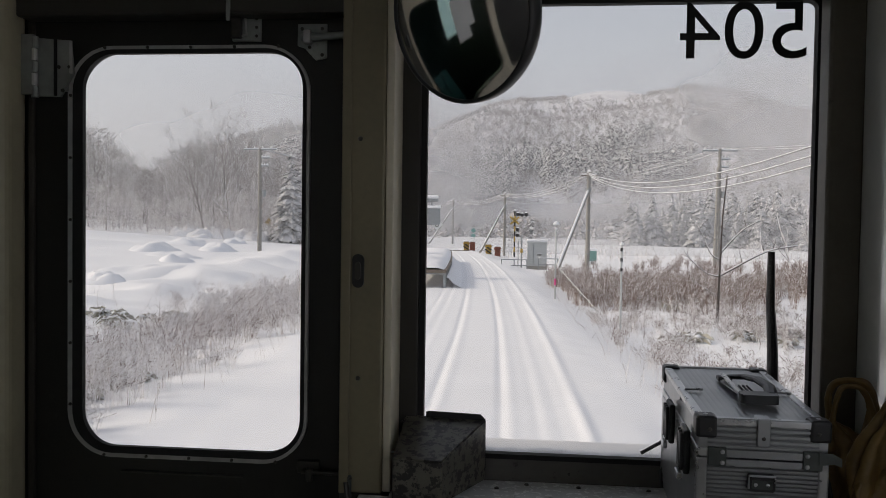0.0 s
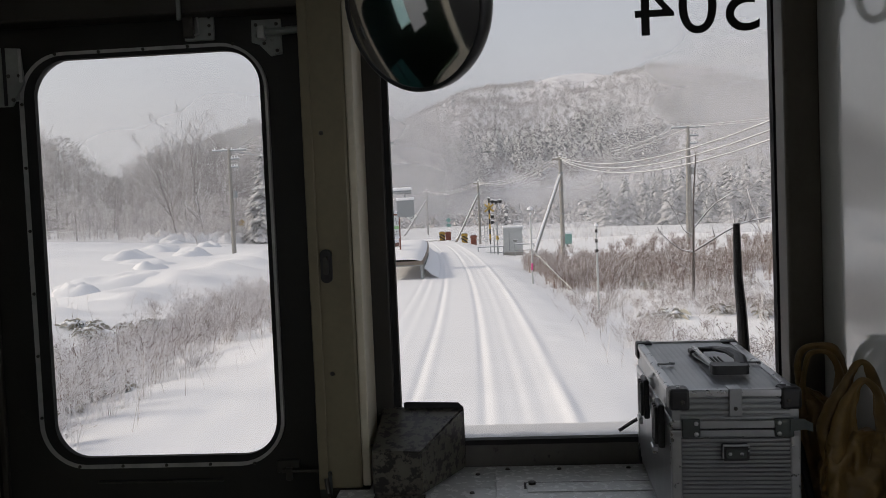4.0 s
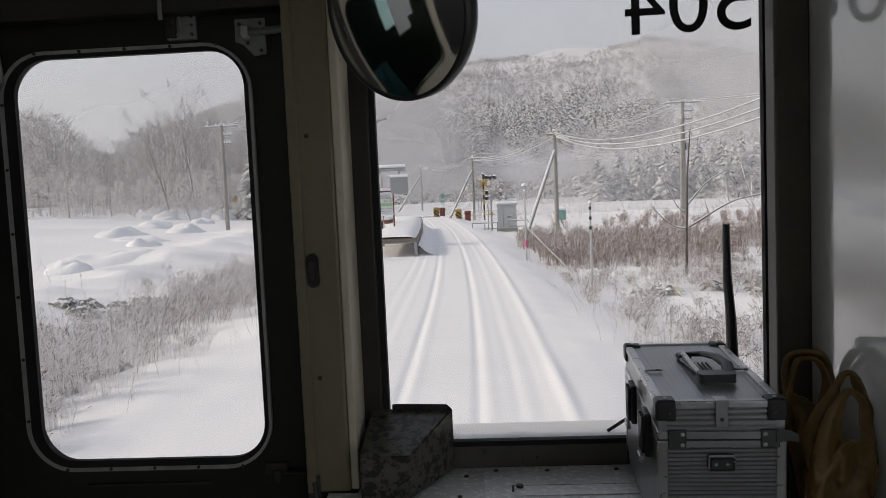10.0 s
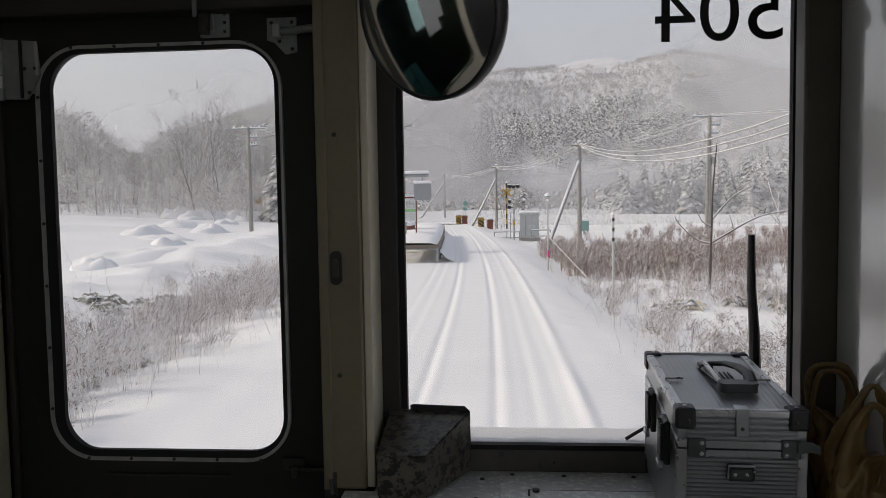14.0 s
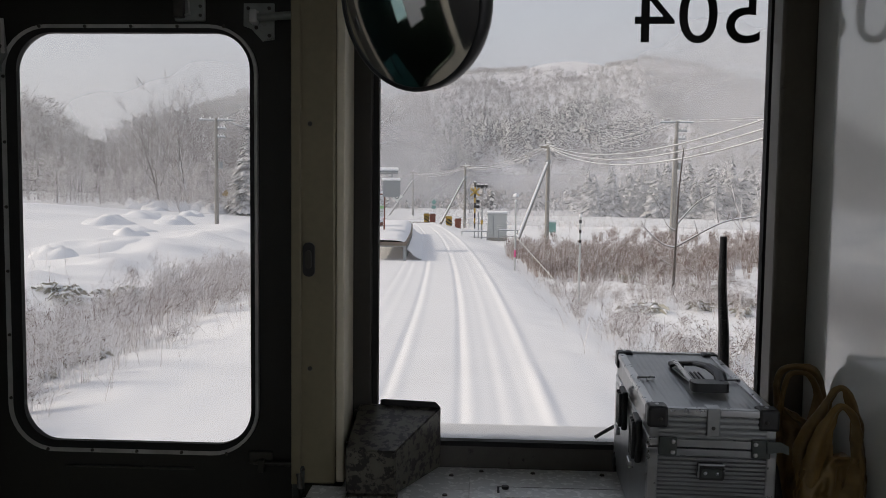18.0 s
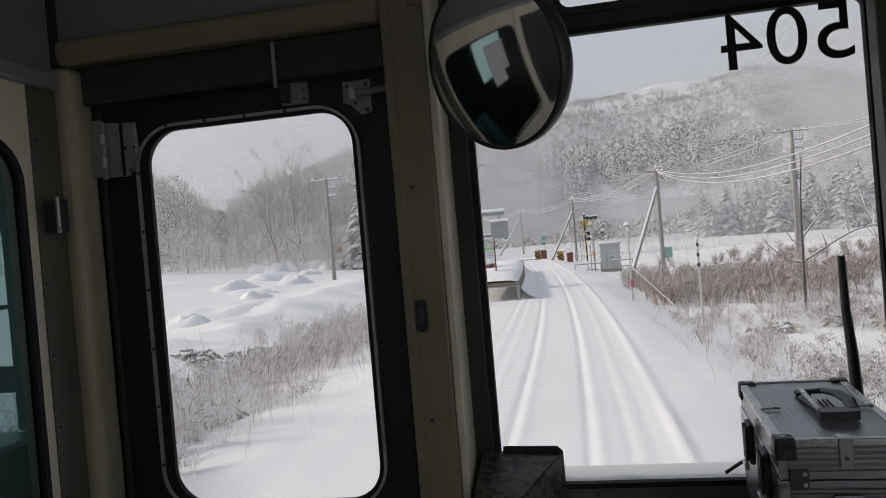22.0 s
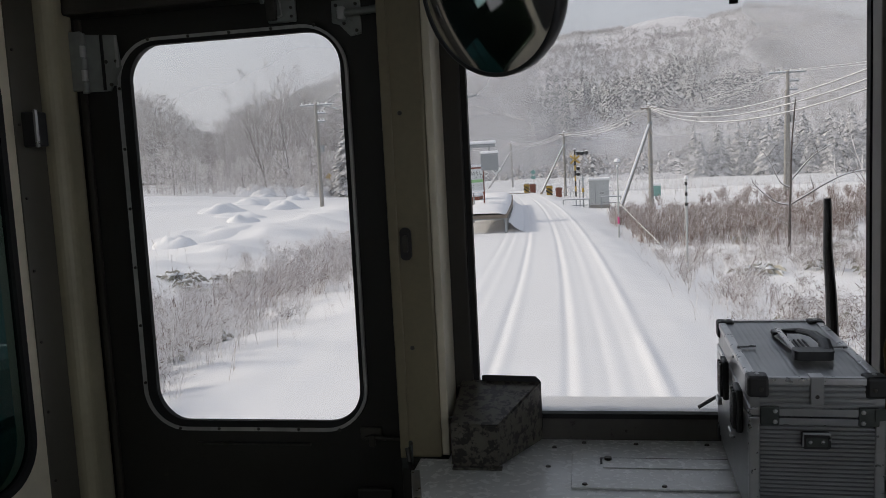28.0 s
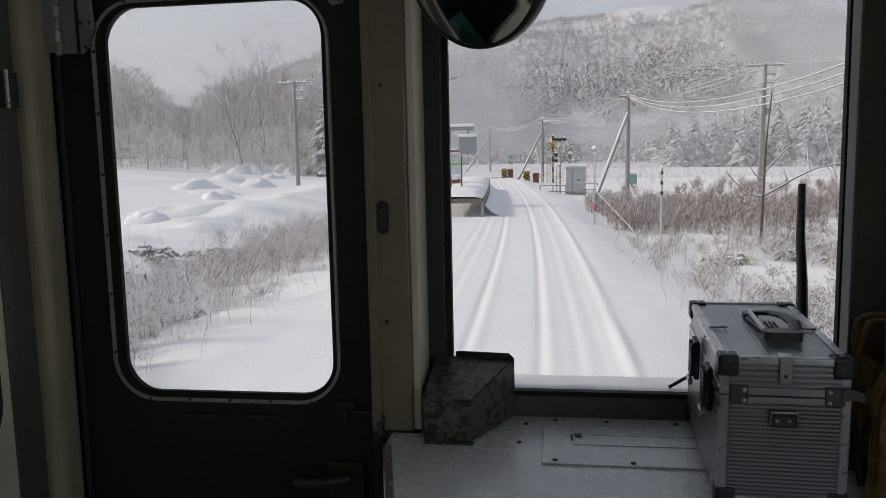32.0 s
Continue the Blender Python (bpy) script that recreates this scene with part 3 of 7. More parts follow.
# ---------------------------------------------------------------- desk under the windshield
desk = thing("desk", (0.17, 1.6, FLOOR_Z), "grey-painted steel cabinet desk under the windshield", "desk", kind="structure")
def desk_block(z0, z1, grow):
    """The desk's plan: its edge by the door runs in towards the front."""
    bm = bmesh.new()
    plan = [(-0.372 - grow, 1.715), (-0.372 - grow, 1.64), (-0.255 - grow, 1.15), (0.672, 1.15), (0.672, 1.715)]
    a = [bm.verts.new((x, y, z0)) for x, y in plan]
    b = [bm.verts.new((x, y, z1)) for x, y in plan]
    bm.faces.new(a[::-1])
    bm.faces.new(b)
    for i in range(5):
        bm.faces.new((a[i], a[(i + 1) % 5], b[(i + 1) % 5], b[i]))
    return bm


part("body", desk_block(FLOOR_Z, 2.006, 0), DESK, desk)
part("body", B(-0.3115, 0.635, 1.7155, 1.857, FLOOR_Z, 2.006), DESK, desk)
part("top", desk_block(2.0065, 2.028, 0.006), DESK, desk)
part("top", B(-0.3115, 0.635, 1.716, 1.8575, 2.0065, 2.028, bevel=0.001), DESK, desk)
part("edge_strip", box(bmesh.new(), -0.012, 0.008, 0, 0.5, 2.0, 2.0325, bevel=0.002, m=pose(-0.256, 1.15, 0, 0, 0, 13.4)), ALUTRIM, desk, "bright edge strip")
hatch = part("hatch", B(-0.028, 0.62, 1.56, 1.836, 2.0285, 2.0325, bevel=0.0015), DESK, desk, "screwed-down hatch plate")
flap = part("flap", B(0.04, 0.6, 1.665, 1.722, 2.0328, 2.0345, bevel=0.0008), DESK, hatch)
part("flap_gap", B(0.034, 0.6, 1.7225, 1.7265, 2.0326, 2.0336), INK, hatch)
part("flap_gap", B(0.034, 0.039, 1.69, 1.7265, 2.0326, 2.0336), INK, hatch)
for x, y in ((0.0, 1.82), (0.12, 1.815), (0.28, 1.815), (0.0, 1.575), (0.16, 1.572), (0.34, 1.57), (-0.07, 1.80), (-0.08, 1.68)):
    screw(desk, (x, y, 2.0325 if x > -0.03 else 2.028), 0.006, (0, 0, 1))
part("flap_knob", lathe([(0, 0), (0.008, 0), (0.008, 0.006), (0, 0.007)], 12, m=pose(0.052, 1.712, 2.0345)), SCREW, hatch)

# ---------------------------------------------------------------- chipped metal box on the desk
gbox = thing("metal_box", (-0.2, 1.76, 2.03), "chipped grey-brown metal cover box standing on the desk", "box")
bm = bmesh.new()
top = [(-0.294, 1.66, 2.131), (-0.186, 1.66, 2.127), (-0.098, 1.855, 2.176), (-0.294, 1.855, 2.181)]
bot = [(-0.294, 1.66, 2.0335), (-0.186, 1.66, 2.0335), (-0.098, 1.84, 2.0335), (-0.294, 1.84, 2.0335)]
tv = [bm.verts.new(p) for p in top]
bv = [bm.verts.new(p) for p in bot]
bm.faces.new(tv)
bm.faces.new(bv[::-1])
for i in range(4):
    bm.faces.new((bv[i], bv[(i + 1) % 4], tv[(i + 1) % 4], tv[i]))
bmesh.ops.bevel(bm, geom=list(bm.edges), offset=0.003, segments=2, affect="EDGES")
shell = part("shell", bm, BOXMETAL, gbox)
part("back_flange", plate(bmesh.new(), [(-0.243, 2.178), (-0.243, 2.19), (-0.236, 2.192), (-0.112, 2.188), (-0.1, 2.176), (-0.098, 2.06), (-0.243, 2.06)], 1.8485, 1.8515), BLACKPLASTIC, gbox, "dark folded back edge")
part("foot_flange", B(-0.292, -0.18, 1.648, 1.664, 2.0285, 2.0335, bevel=0.001), BOXMETAL, gbox)
for x, y in ((-0.25, 1.655), (-0.205, 1.655)):
    screw(gbox, (x, y, 2.0335), 0.004, (0, 0, 1))
for x, y in ((-0.17, 1.69), (-0.12, 1.80)):
    screw(gbox, (x, y, 2.05), 0.004, (0.9, -0.4, 0))
for p in ((-0.297, 1.69, 2.135), (-0.297, 1.82, 2.17)):
    screw(gbox, p, 0.004, (-0.3, 0, 0.9))
# little rust pits on its lid
bm = bmesh.new()
rnd = random.Random(4)
for _ in range(60):
    u, v = rnd.random(), rnd.random() ** 0.7
    x = -0.288 + u * (0.097 + 0.088 * v)
    y = 1.668 + v * 0.18
    r = 0.001 + 0.002 * rnd.random() ** 2
    lathe([(0, 0.0012), (r, 0.0006), (r, -0.002)], 6, bm, pose(x, y, 2.1315 + (y - 1.66) * 0.2564, 14.4))
part("rust_pits", bm, INK, gbox)["kind"] = "stuff"

# ---------------------------------------------------------------- aluminium case
CASE_M = pose(0.3985, 1.3925, 2.0335, 2.0, 0, -2.6)
case = thing("aluminium_case", CASE_M, "ribbed aluminium tool case with black corners standing on the desk", "case")
CW, CD, CH, LID = 0.11, 0.44, 0.277, 0.208


def cpart(name, bm, mat, parent=case, label=""):
    return part(name, bm, mat, parent, label, world=False)


def ribbed(x0, x1, z0, z1, y, pitch, depth, way):
    """A sheet with fine ribs that run along x, facing -y."""
    bm = bmesh.new()
    n = max(2, int((z1 - z0) / pitch))
    prof = []
    for i in range(n):
        z = z0 + (z1 - z0) * i / n
        dz = (z1 - z0) / n
        prof += [(z + 0.08 * dz, 0), (z + 0.3 * dz, depth), (z + 0.7 * dz, depth), (z + 0.92 * dz, 0)]
    prof = [(z0, 0)] + prof + [(z1, 0)]
    rows = [[bm.verts.new((x, y - d, z)) for x in (x0, x1)] for z, d in prof]
    for a, b in zip(rows, rows[1:]):
        bm.faces.new((a[0], a[1], b[1], b[0]))
    bmesh.ops.transform(bm, matrix=way, verts=bm.verts)
    return bm


cbody = cpart("body", B(-CW + 0.003, CW - 0.003, 0.003, CD - 0.003, 0.002, LID - 0.002), ALU)
clid = cpart("lid", B(-CW + 0.003, CW - 0.003, 0.003, CD - 0.003, LID, CH - 0.003), ALU)
I4 = Matrix.Identity(4)
part("front_sheet", ribbed(-CW + 0.018, CW - 0.018, 0.016, LID - 0.016, 0.003, 0.0075, 0.003, I4), ALU, cbody, "finely ribbed front", world=False)
part("lid_front", ribbed(-CW + 0.018, CW - 0.018, LID + 0.014, CH - 0.014, 0.003, 0.009, 0.002, I4), ALU, clid, world=False)
part("side_sheet", B(-CW + 0.0012, -CW + 0.0032, 0.018, CD - 0.018, 0.016, LID - 0.016), ALU, cbody, "smooth side sheet", world=False)
top_m = Matrix(((0, 0, 1, 0), (1, 0, 0, 0), (0, -1, 0, CH - 0.003), (0, 0, 0, 1)))
part("lid_top", ribbed(0.018, CD - 0.018, -CW + 0.018, CW - 0.018, 0.0, 0.0105, 0.00025, top_m), ALU, clid, "finely grooved top", world=False)
# edge mouldings
for x in (-CW, CW - 0.018):
    part("edge_trim", B(x, x + 0.018, 0, 0.018, 0.006, LID - 0.003, bevel=0.003), ALUTRIM, cbody, world=False)
    part("edge_trim", B(x, x + 0.018, CD - 0.018, CD, 0.006, LID - 0.003, bevel=0.003), ALUTRIM, cbody, world=False)
    part("edge_trim", B(x, x + 0.016, 0.012, CD - 0.012, CH - 0.014, CH, bevel=0.003), ALUTRIM, clid, world=False)
    part("edge_trim", B(x, x + 0.016, 0, CD, LID - 0.016, LID - 0.002, bevel=0.002), ALUTRIM, cbody, world=False)
    part("edge_trim", B(x, x + 0.016, 0, CD, LID + 0.0005, LID + 0.015, bevel=0.002), ALUTRIM, clid, world=False)
for y in (0, CD - 0.016):
    part("edge_trim", B(-CW + 0.012, CW - 0.012, y, y + 0.016, CH - 0.014, CH, bevel=0.003), ALUTRIM, clid, world=False)
    part("edge_trim", B(-CW + 0.012, CW - 0.012, y, y + 0.016, LID - 0.016, LID - 0.002, bevel=0.002), ALUTRIM, cbody, world=False)
    part("edge_trim", B(-CW + 0.012, CW - 0.012, y, y + 0.016, LID + 0.0005, LID + 0.015, bevel=0.002), ALUTRIM, clid, world=False)
    part("edge_trim", B(-CW + 0.012, CW - 0.012, y, y + 0.016, 0.002, 0.018, bevel=0.003), ALUTRIM, cbody, world=False)
for sx_ in (-1, 1):
    for y in (0, CD):
        sy = 1 if y == 0 else -1
        def corner(z0, z1):
            x_out, x_in = sx_ * (CW + 0.0025), sx_ * (CW - 0.034)
            y_out, y_in = y - sy * 0.0025, y + sy * 0.034
            return B(min(x_out, x_in), max(x_out, x_in), min(y_out, y_in), max(y_out, y_in), z0, z1, bevel=0.006, seg=2)
        part("corner", corner(CH - 0.036, CH + 0.0025), BLACKPLASTIC, clid, "black moulded corner", world=False)
        part("corner", corner(-0.002, 0.034), BLACKPLASTIC, cbody, "black moulded corner", world=False)
        part("rivet", lathe([(0, 0.002), (0.0035, 0.0012), (0.004, 0)], 10, m=pose(sx_ * (CW - 0.016), y + sy * 0.016, CH + 0.0025)), ALUTRIM, clid, world=False)
        part("rivet", lathe([(0, 0.002), (0.0035, 0.0012), (0.004, 0)], 10, m=pose(sx_ * (CW - 0.02), y - sy * 0.0025, CH - 0.02, 90 * sy)), SCREW, clid, world=False)
    # clasps at the front
    x0, x1 = (-0.092, -0.061) if sx_ < 0 else (0.065, 0.097)
    cl = part("clasp", B(x0, x1, -0.006, 0.001, 0.194, 0.227, bevel=0.002), CLASPDARK, cbody, "small hinged clasp", world=False)
    for z in (0.2005, 0.2195):
        part("rivet", lathe([(0, 0.0022), (0.0035, 0.0014), (0.0042, 0)], 10, m=pose(-0.068 if sx_ < 0 else 0.072, -0.006, z, 90)), ALUTRIM, cl, world=False)
part("clasp_tab", plate(bmesh.new(), [(0.09, 0.2265), (0.112, 0.2265), (0.126, 0.219), (0.127, 0.204), (0.114, 0.2085), (0.09, 0.205)], -0.009, -0.0065), CLASPDARK, cbody, world=False)
part("centre_band", B(-0.061, 0.065, -0.0035, 0.001, 0.195, 0.2065, bevel=0.001), ALU, cbody, "smooth centre moulding", world=False)
part("centre_band", B(-0.061, 0.065, -0.0035, 0.001, 0.2095, 0.223, bevel=0.001), ALU, clid, "smooth centre moulding", world=False)
mid = part("strap", B(-0.011, 0.011, -0.004, 0.001, CH - 0.046, CH + 0.002, bevel=0.0015), ALU, clid, world=False)
part("strap", B(-0.011, 0.011, -0.003, 0.022, CH - 0.001, CH + 0.003, bevel=0.001), ALUTRIM, clid, world=False)
part("rivet", lathe([(0, 0.002), (0.003, 0.0012), (0.0036, 0)], 10, m=pose(0, -0.004, CH - 0.032, 90)), SCREW, mid, world=False)
lk = part("lock", plate(bmesh.new(), rrect(-0.025, 0.021, 0.153, 0.183, 0.005, 4), -0.007, 0.0), BLACKPLASTIC, cbody, "black recessed lock", world=False)
part("lock_rim", tube(bmesh.new(), [(-0.024, -0.008, 0.158), (-0.023, -0.0085, 0.181), (0.02, -0.0085, 0.181), (0.02, -0.008, 0.17)], 0.0022, 6), ALUTRIM, lk, "bright rim of the lock", world=False)
part("lock_face", plate(bmesh.new(), rrect(-0.018, 0.016, 0.158, 0.174, 0.003, 4), -0.0095, -0.007), CLASPDARK, lk, world=False)
for x in (-0.012, 0.008):
    part("rivet", lathe([(0, 0.002), (0.003, 0.001), (0.0035, 0)], 8, m=pose(x, -0.0095, 0.166, 90)), ALUTRIM, lk, world=False)
part("top_bracket", tube(bmesh.new(), [(-CW + 0.001, 0.195, CH - 0.02), (-CW + 0.012, 0.2, CH + 0.002), (-CW + 0.045, 0.203, CH + 0.002)], 0.0026, 6), ALUTRIM, clid, world=False)
part("top_bracket", tube(bmesh.new(), [(CW - 0.045, 0.2, CH + 0.002), (CW - 0.012, 0.2, CH + 0.002), (CW + 0.002, 0.2, CH - 0.02)], 0.0026, 6), ALUTRIM, clid, world=False)
# carrying handle lying folded on the lid: a bright hinged strap and a thick black grip
hd = part("handle", plate(bmesh.new(), rrect(-0.014, 0.054, 0.1, 0.135, 0.01, 4), 0, 0.017), GREYPLASTIC, clid, "black moulded carrying handle", world=False)
for v in hd.data.vertices:
    v.co = (v.co.x, v.co.z, CH + v.co.y + 0.002)
part("handle_grip", tube(bmesh.new(), [(0.046, 0.125, CH + 0.012), (0.052, 0.17, CH + 0.02), (0.044, 0.22, CH + 0.022), (0.03, 0.27, CH + 0.016), (0.004, 0.3, CH + 0.008)], 0.013, 10, 0.008, flat=0.65), GREYPLASTIC, clid, "black moulded carrying handle", world=False)
part("handle_foot", B(-0.018, 0.01, 0.285, 0.315, CH - 0.001, CH + 0.009, bevel=0.003), GREYPLASTIC, clid, world=False)
part("handle_strap", box(bmesh.new(), -0.006, 0.006, 0, 0.15, 0, 0.004, bevel=0.001, m=pose(-0.006, 0.145, CH + 0.008, 2, 18, 2)), ALUTRIM, clid, "bright handle strap", world=False)
fold = part("handle_strap", plate(bmesh.new(), [(-0.018, 0.27), (0.002, 0.3), (0.006, 0.23), (-0.006, 0.17)], CH + 0.003, CH + 0.006), ALUTRIM, clid, "bright handle strap", world=False)
for v in fold.data.vertices:
    v.co = (v.co.x, v.co.z, v.co.y)
for k in range(4):
    part("handle_rib", B(0.006 + 0.008 * k, 0.009 + 0.008 * k, 0.18, 0.255, CH - 0.001, CH + 0.003, bevel=0.001), GREYPLASTIC, clid, world=False)
# side latches, thick black with bright levers
for y in (0.075, 0.255):
    sl = part("side_latch", B(-CW - 0.014, -CW - 0.002, y - 0.026, y + 0.026, LID - 0.052, LID + 0.03, bevel=0.004), BLACKPLASTIC, cbody, "bulky black side latch", world=False)
    for k in range(3):
        part("latch_ridge", B(-CW - 0.02, -CW - 0.013, y - 0.02 + 0.015 * k, y - 0.011 + 0.015 * k, LID - 0.046, LID + 0.024, bevel=0.002), BLACKPLASTIC, sl, world=False)
    part("latch_lever", B(-CW - 0.024, -CW - 0.015, y - 0.02, y + 0.012, LID - 0.064, LID - 0.05, bevel=0.002), ALUTRIM, sl, world=False)

# ---------------------------------------------------------------- convex mirror
MIR_M = look((-0.126, 1.35, 3.003), (-0.126 - 0.57, 1.35 - 0.8, 3.003 - 0.27)) @ pose(0, 0, 0, 0, 180, 0)
mir = thing("convex_mirror", MIR_M, "round convex rear-view mirror in a black rim", "mirror")
R_M = 0.144
prof = [(R_M * math.sin(a) / math.sin(0.25), 0.02 + (math.cos(a) - math.cos(0.25)) * R_M / math.sin(0.25)) for a in [0.25 * k / 14 for k in range(15)]]
part("mirror_glass", lathe(prof, 48), MIRROR, mir, smooth=True, world=False)
part("rim", lathe([(R_M - 0.002, 0.018), (R_M + 0.002, 0.024), (R_M + 0.007, 0.02), (R_M + 0.008, 0.0), (R_M + 0.004, -0.012), (R_M - 0.02, -0.02), (0.04, -0.05), (0, -0.052)], 48), BLACKPLASTIC, mir, "black rim and back", smooth=True, world=False)
part("bracket", tube(bmesh.new(), [(-0.02, 1.40, 3.12), (-0.1, 1.45, 3.2), (-0.2, 1.6, 3.25), (-0.33, 1.716, 3.26)], 0.011, 8), BLACKPLASTIC, mir)
part("bracket_foot", B(-0.36, -0.325, 1.705, 1.716, 3.24, 3.29, bevel=0.004), OLIVE, mir)

# ---------------------------------------------------------------- glazed partition of the driver's booth
pt = thing("partition", (-1.28, 0.8, FLOOR_Z), "cream-painted partition with a black-framed rounded window", "partition", kind="structure")
PY0, PY1 = -0.9, 1.69
po = rrect(0.55, 1.558, 2.02, 3.02, 0.11, 8)


def turned(bm):
    """Lays something drawn in x and z out along the partition, x becoming y."""
    bmesh.ops.transform(bm, matrix=Matrix(((0, 1, 0, 0), (1, 0, 0, 0), (0, 0, 1, 0), (0, 0, 0, 1))), verts=bm.verts)
    return bm


part("panel", turned(ring(bmesh.new(), rect_like(PY0, PY1, FLOOR_Z, 3.15, po), po, -1.31, -1.262)), CREAM, pt)
part("window_frame", turned(ring(bmesh.new(), po, rrect(0.57, 1.541, 2.037, 3.003, 0.095, 8), -1.275, -1.256)), RUBBER, pt, "black rubber frame")
bp_ = part("pane", turned(plate(bmesh.new(), rrect(0.565, 1.545, 2.033, 3.007, 0.097, 8), -1.27, -1.266)), TEALGLASS, pt)
bp_.visible_shadow = False
part("rail", B(-1.315, -1.245, PY0, PY1, 3.1505, 3.195, bevel=0.008), ZINC, pt, "grey metal rail")
for y0, y1, z0, z1 in ((0.84, 1.02, 2.56, 2.93), (0.76, 0.839, 2.66, 2.93)):
    part("taped_paper", B(-1.2655, -1.264, y0, y1, z0, z1), PAPER, pt, "white paper taped to the glass")
part("upper_panel", B(-1.31, -1.262, PY0, PY1, 3.1955, CEIL_Z - 0.002), UPPERPANEL, pt)
part("jamb_strip", B(-1.262, -1.2575, 1.592, PY1, FLOOR_Z, 3.15, bevel=0.001), material("dark_olive_strip", (0.1, 0.095, 0.075), 0.45), pt, "dark olive strip beside the post")
part("rear_post", B(-1.262, -1.245, 0.45, 0.54, FLOOR_Z, 3.15, bevel=0.012), CREAM, pt)
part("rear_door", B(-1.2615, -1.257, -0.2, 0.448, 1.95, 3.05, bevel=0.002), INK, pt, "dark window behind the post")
for k in range(7):
    screw(pt, (-1.2575, 1.605, 2.0 + 0.17 * k), 0.004, (1, 0, 0))
brk = thing("door_buffer", (-1.24, 1.69, 2.84), "small black buffer with a bright edge on the post", "buffer")
part("block", B(-1.262, -1.225, 1.615, 1.66, 2.80, 2.88, bevel=0.004), BLACKPLASTIC, brk)
part("edge", B(-1.2245, -1.2185, 1.611, 1.62, 2.797, 2.883, bevel=0.001), ALUTRIM, brk)
# lining, screen blind and console of the driver's booth
tagged(part("booth_lining", turned(B(1.785, 1.7985, -1.42, -1.3455, FLOOR_Z, CEIL_Z)), BOOTHTEAL), kind="structure")
tagged(part("booth_lining", B(XL, -1.3455, 1.785, 1.7985, FLOOR_Z, 2.09), BOOTHTEAL), kind="structure")
tagged(part("booth_lining", B(XL, -1.3455, 1.785, 1.7985, 3.0, CEIL_Z), BOOTHTEAL), kind="structure")
console = thing("driver_console", (-1.75, 1.55, FLOOR_Z), "teal-painted driver's console with dark instrument hood", "console")
part("body", B(-2.15, -1.36, 1.3, 1.784, FLOOR_Z, 2.12, bevel=0.02), BOOTHTEAL, console)
part("hood", B(-1.72, -1.38, 1.45, 1.78, 2.121, 2.3, bevel=0.03), BOOTHTEAL, console)
part("panel", B(-1.70, -1.40, 1.444, 1.449, 2.15, 2.28, bevel=0.002), BLACKPLASTIC, console)
part("controller", C((-1.9, 1.45, 2.12), (-1.9, 1.45, 2.22), 0.03, 0.02, 12), STEEL, console, "worn steel controller handle")
blind = thing("roller_blind", (-1.6, 1.77, 3.0), "teal roller blind half drawn over the driver's windshield", "blind")
part("cloth", B(-2.07, -1.42, 1.775, 1.779, 2.82, 3.0), BOOTHTEAL, blind)
part("tube", C((-2.08, 1.765, 3.0), (-1.41, 1.765, 3.0), 0.014, None, 12), ZINC, blind)
post = thing("console_post", (-1.5, 1.76, 2.3), "thin teal frame before the driver's windshield", "post")
part("bar", B(-1.508, -1.45, 1.765, 1.784, 2.3, 3.0, bevel=0.003), BOOTHTEAL, post)
for z, w in ((2.86, 0.05), (2.62, 0.012), (2.40, 0.07)):
    part("crossbar", B(-1.62, -1.508, 1.768, 1.782, z, z + w, bevel=0.002), BOOTHTEAL, post)
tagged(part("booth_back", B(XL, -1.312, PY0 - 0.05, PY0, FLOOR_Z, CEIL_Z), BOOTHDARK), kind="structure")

# ---------------------------------------------------------------- wall beside the windshield: glossy panel, bags
gp = thing("glossy_panel", (0.685, 1.2, 2.0), "pale glossy panel on the side wall reflecting the windows", "panel", kind="structure")
GLOSSY = material("glossy_grey_panel", (0.84, 0.86, 0.83), 0.1, vary=0.03, scale=2, bump=0.0, spec=1.0)
GLOSSY.node_tree.nodes["Principled BSDF"].inputs["Coat Weight"].default_value = 1.0
GLOSSY.node_tree.nodes["Principled BSDF"].inputs["Coat IOR"].default_value = 1.58
GLOSSY.node_tree.nodes["Principled BSDF"].inputs["Coat Roughness"].default_value = 0.02
part("sheet", B(0.676, 0.689, 1.1, 1.6, 2.034, CEIL_Z - 0.004, bevel=0.002), GLOSSY, gp)


def smooth_line(pts, n):
    """A soft curve through points, each a tuple of numbers."""
    p = [np.array(q, float) for q in [pts[0]] + list(pts) + [pts[-1]]]
    out = []
    for i in range(1, len(p) - 2):
        for k in range(n):
            t = k / n
            out.append(0.5 * (2 * p[i] + (p[i + 1] - p[i - 1]) * t + (2 * p[i - 1] - 5 * p[i] + 4 * p[i + 1] - p[i + 2]) * t * t + (3 * p[i] - p[i - 1] - 3 * p[i + 1] + p[i + 2]) * t ** 3))
    return out + [p[-2]]


def crumple(p, seed):
    return 0.009 * noise.noise(p * 24 + Vector((seed, 0, 0))) + 0.007 * abs(noise.noise(p * 50 + Vector((0, seed, 0))))


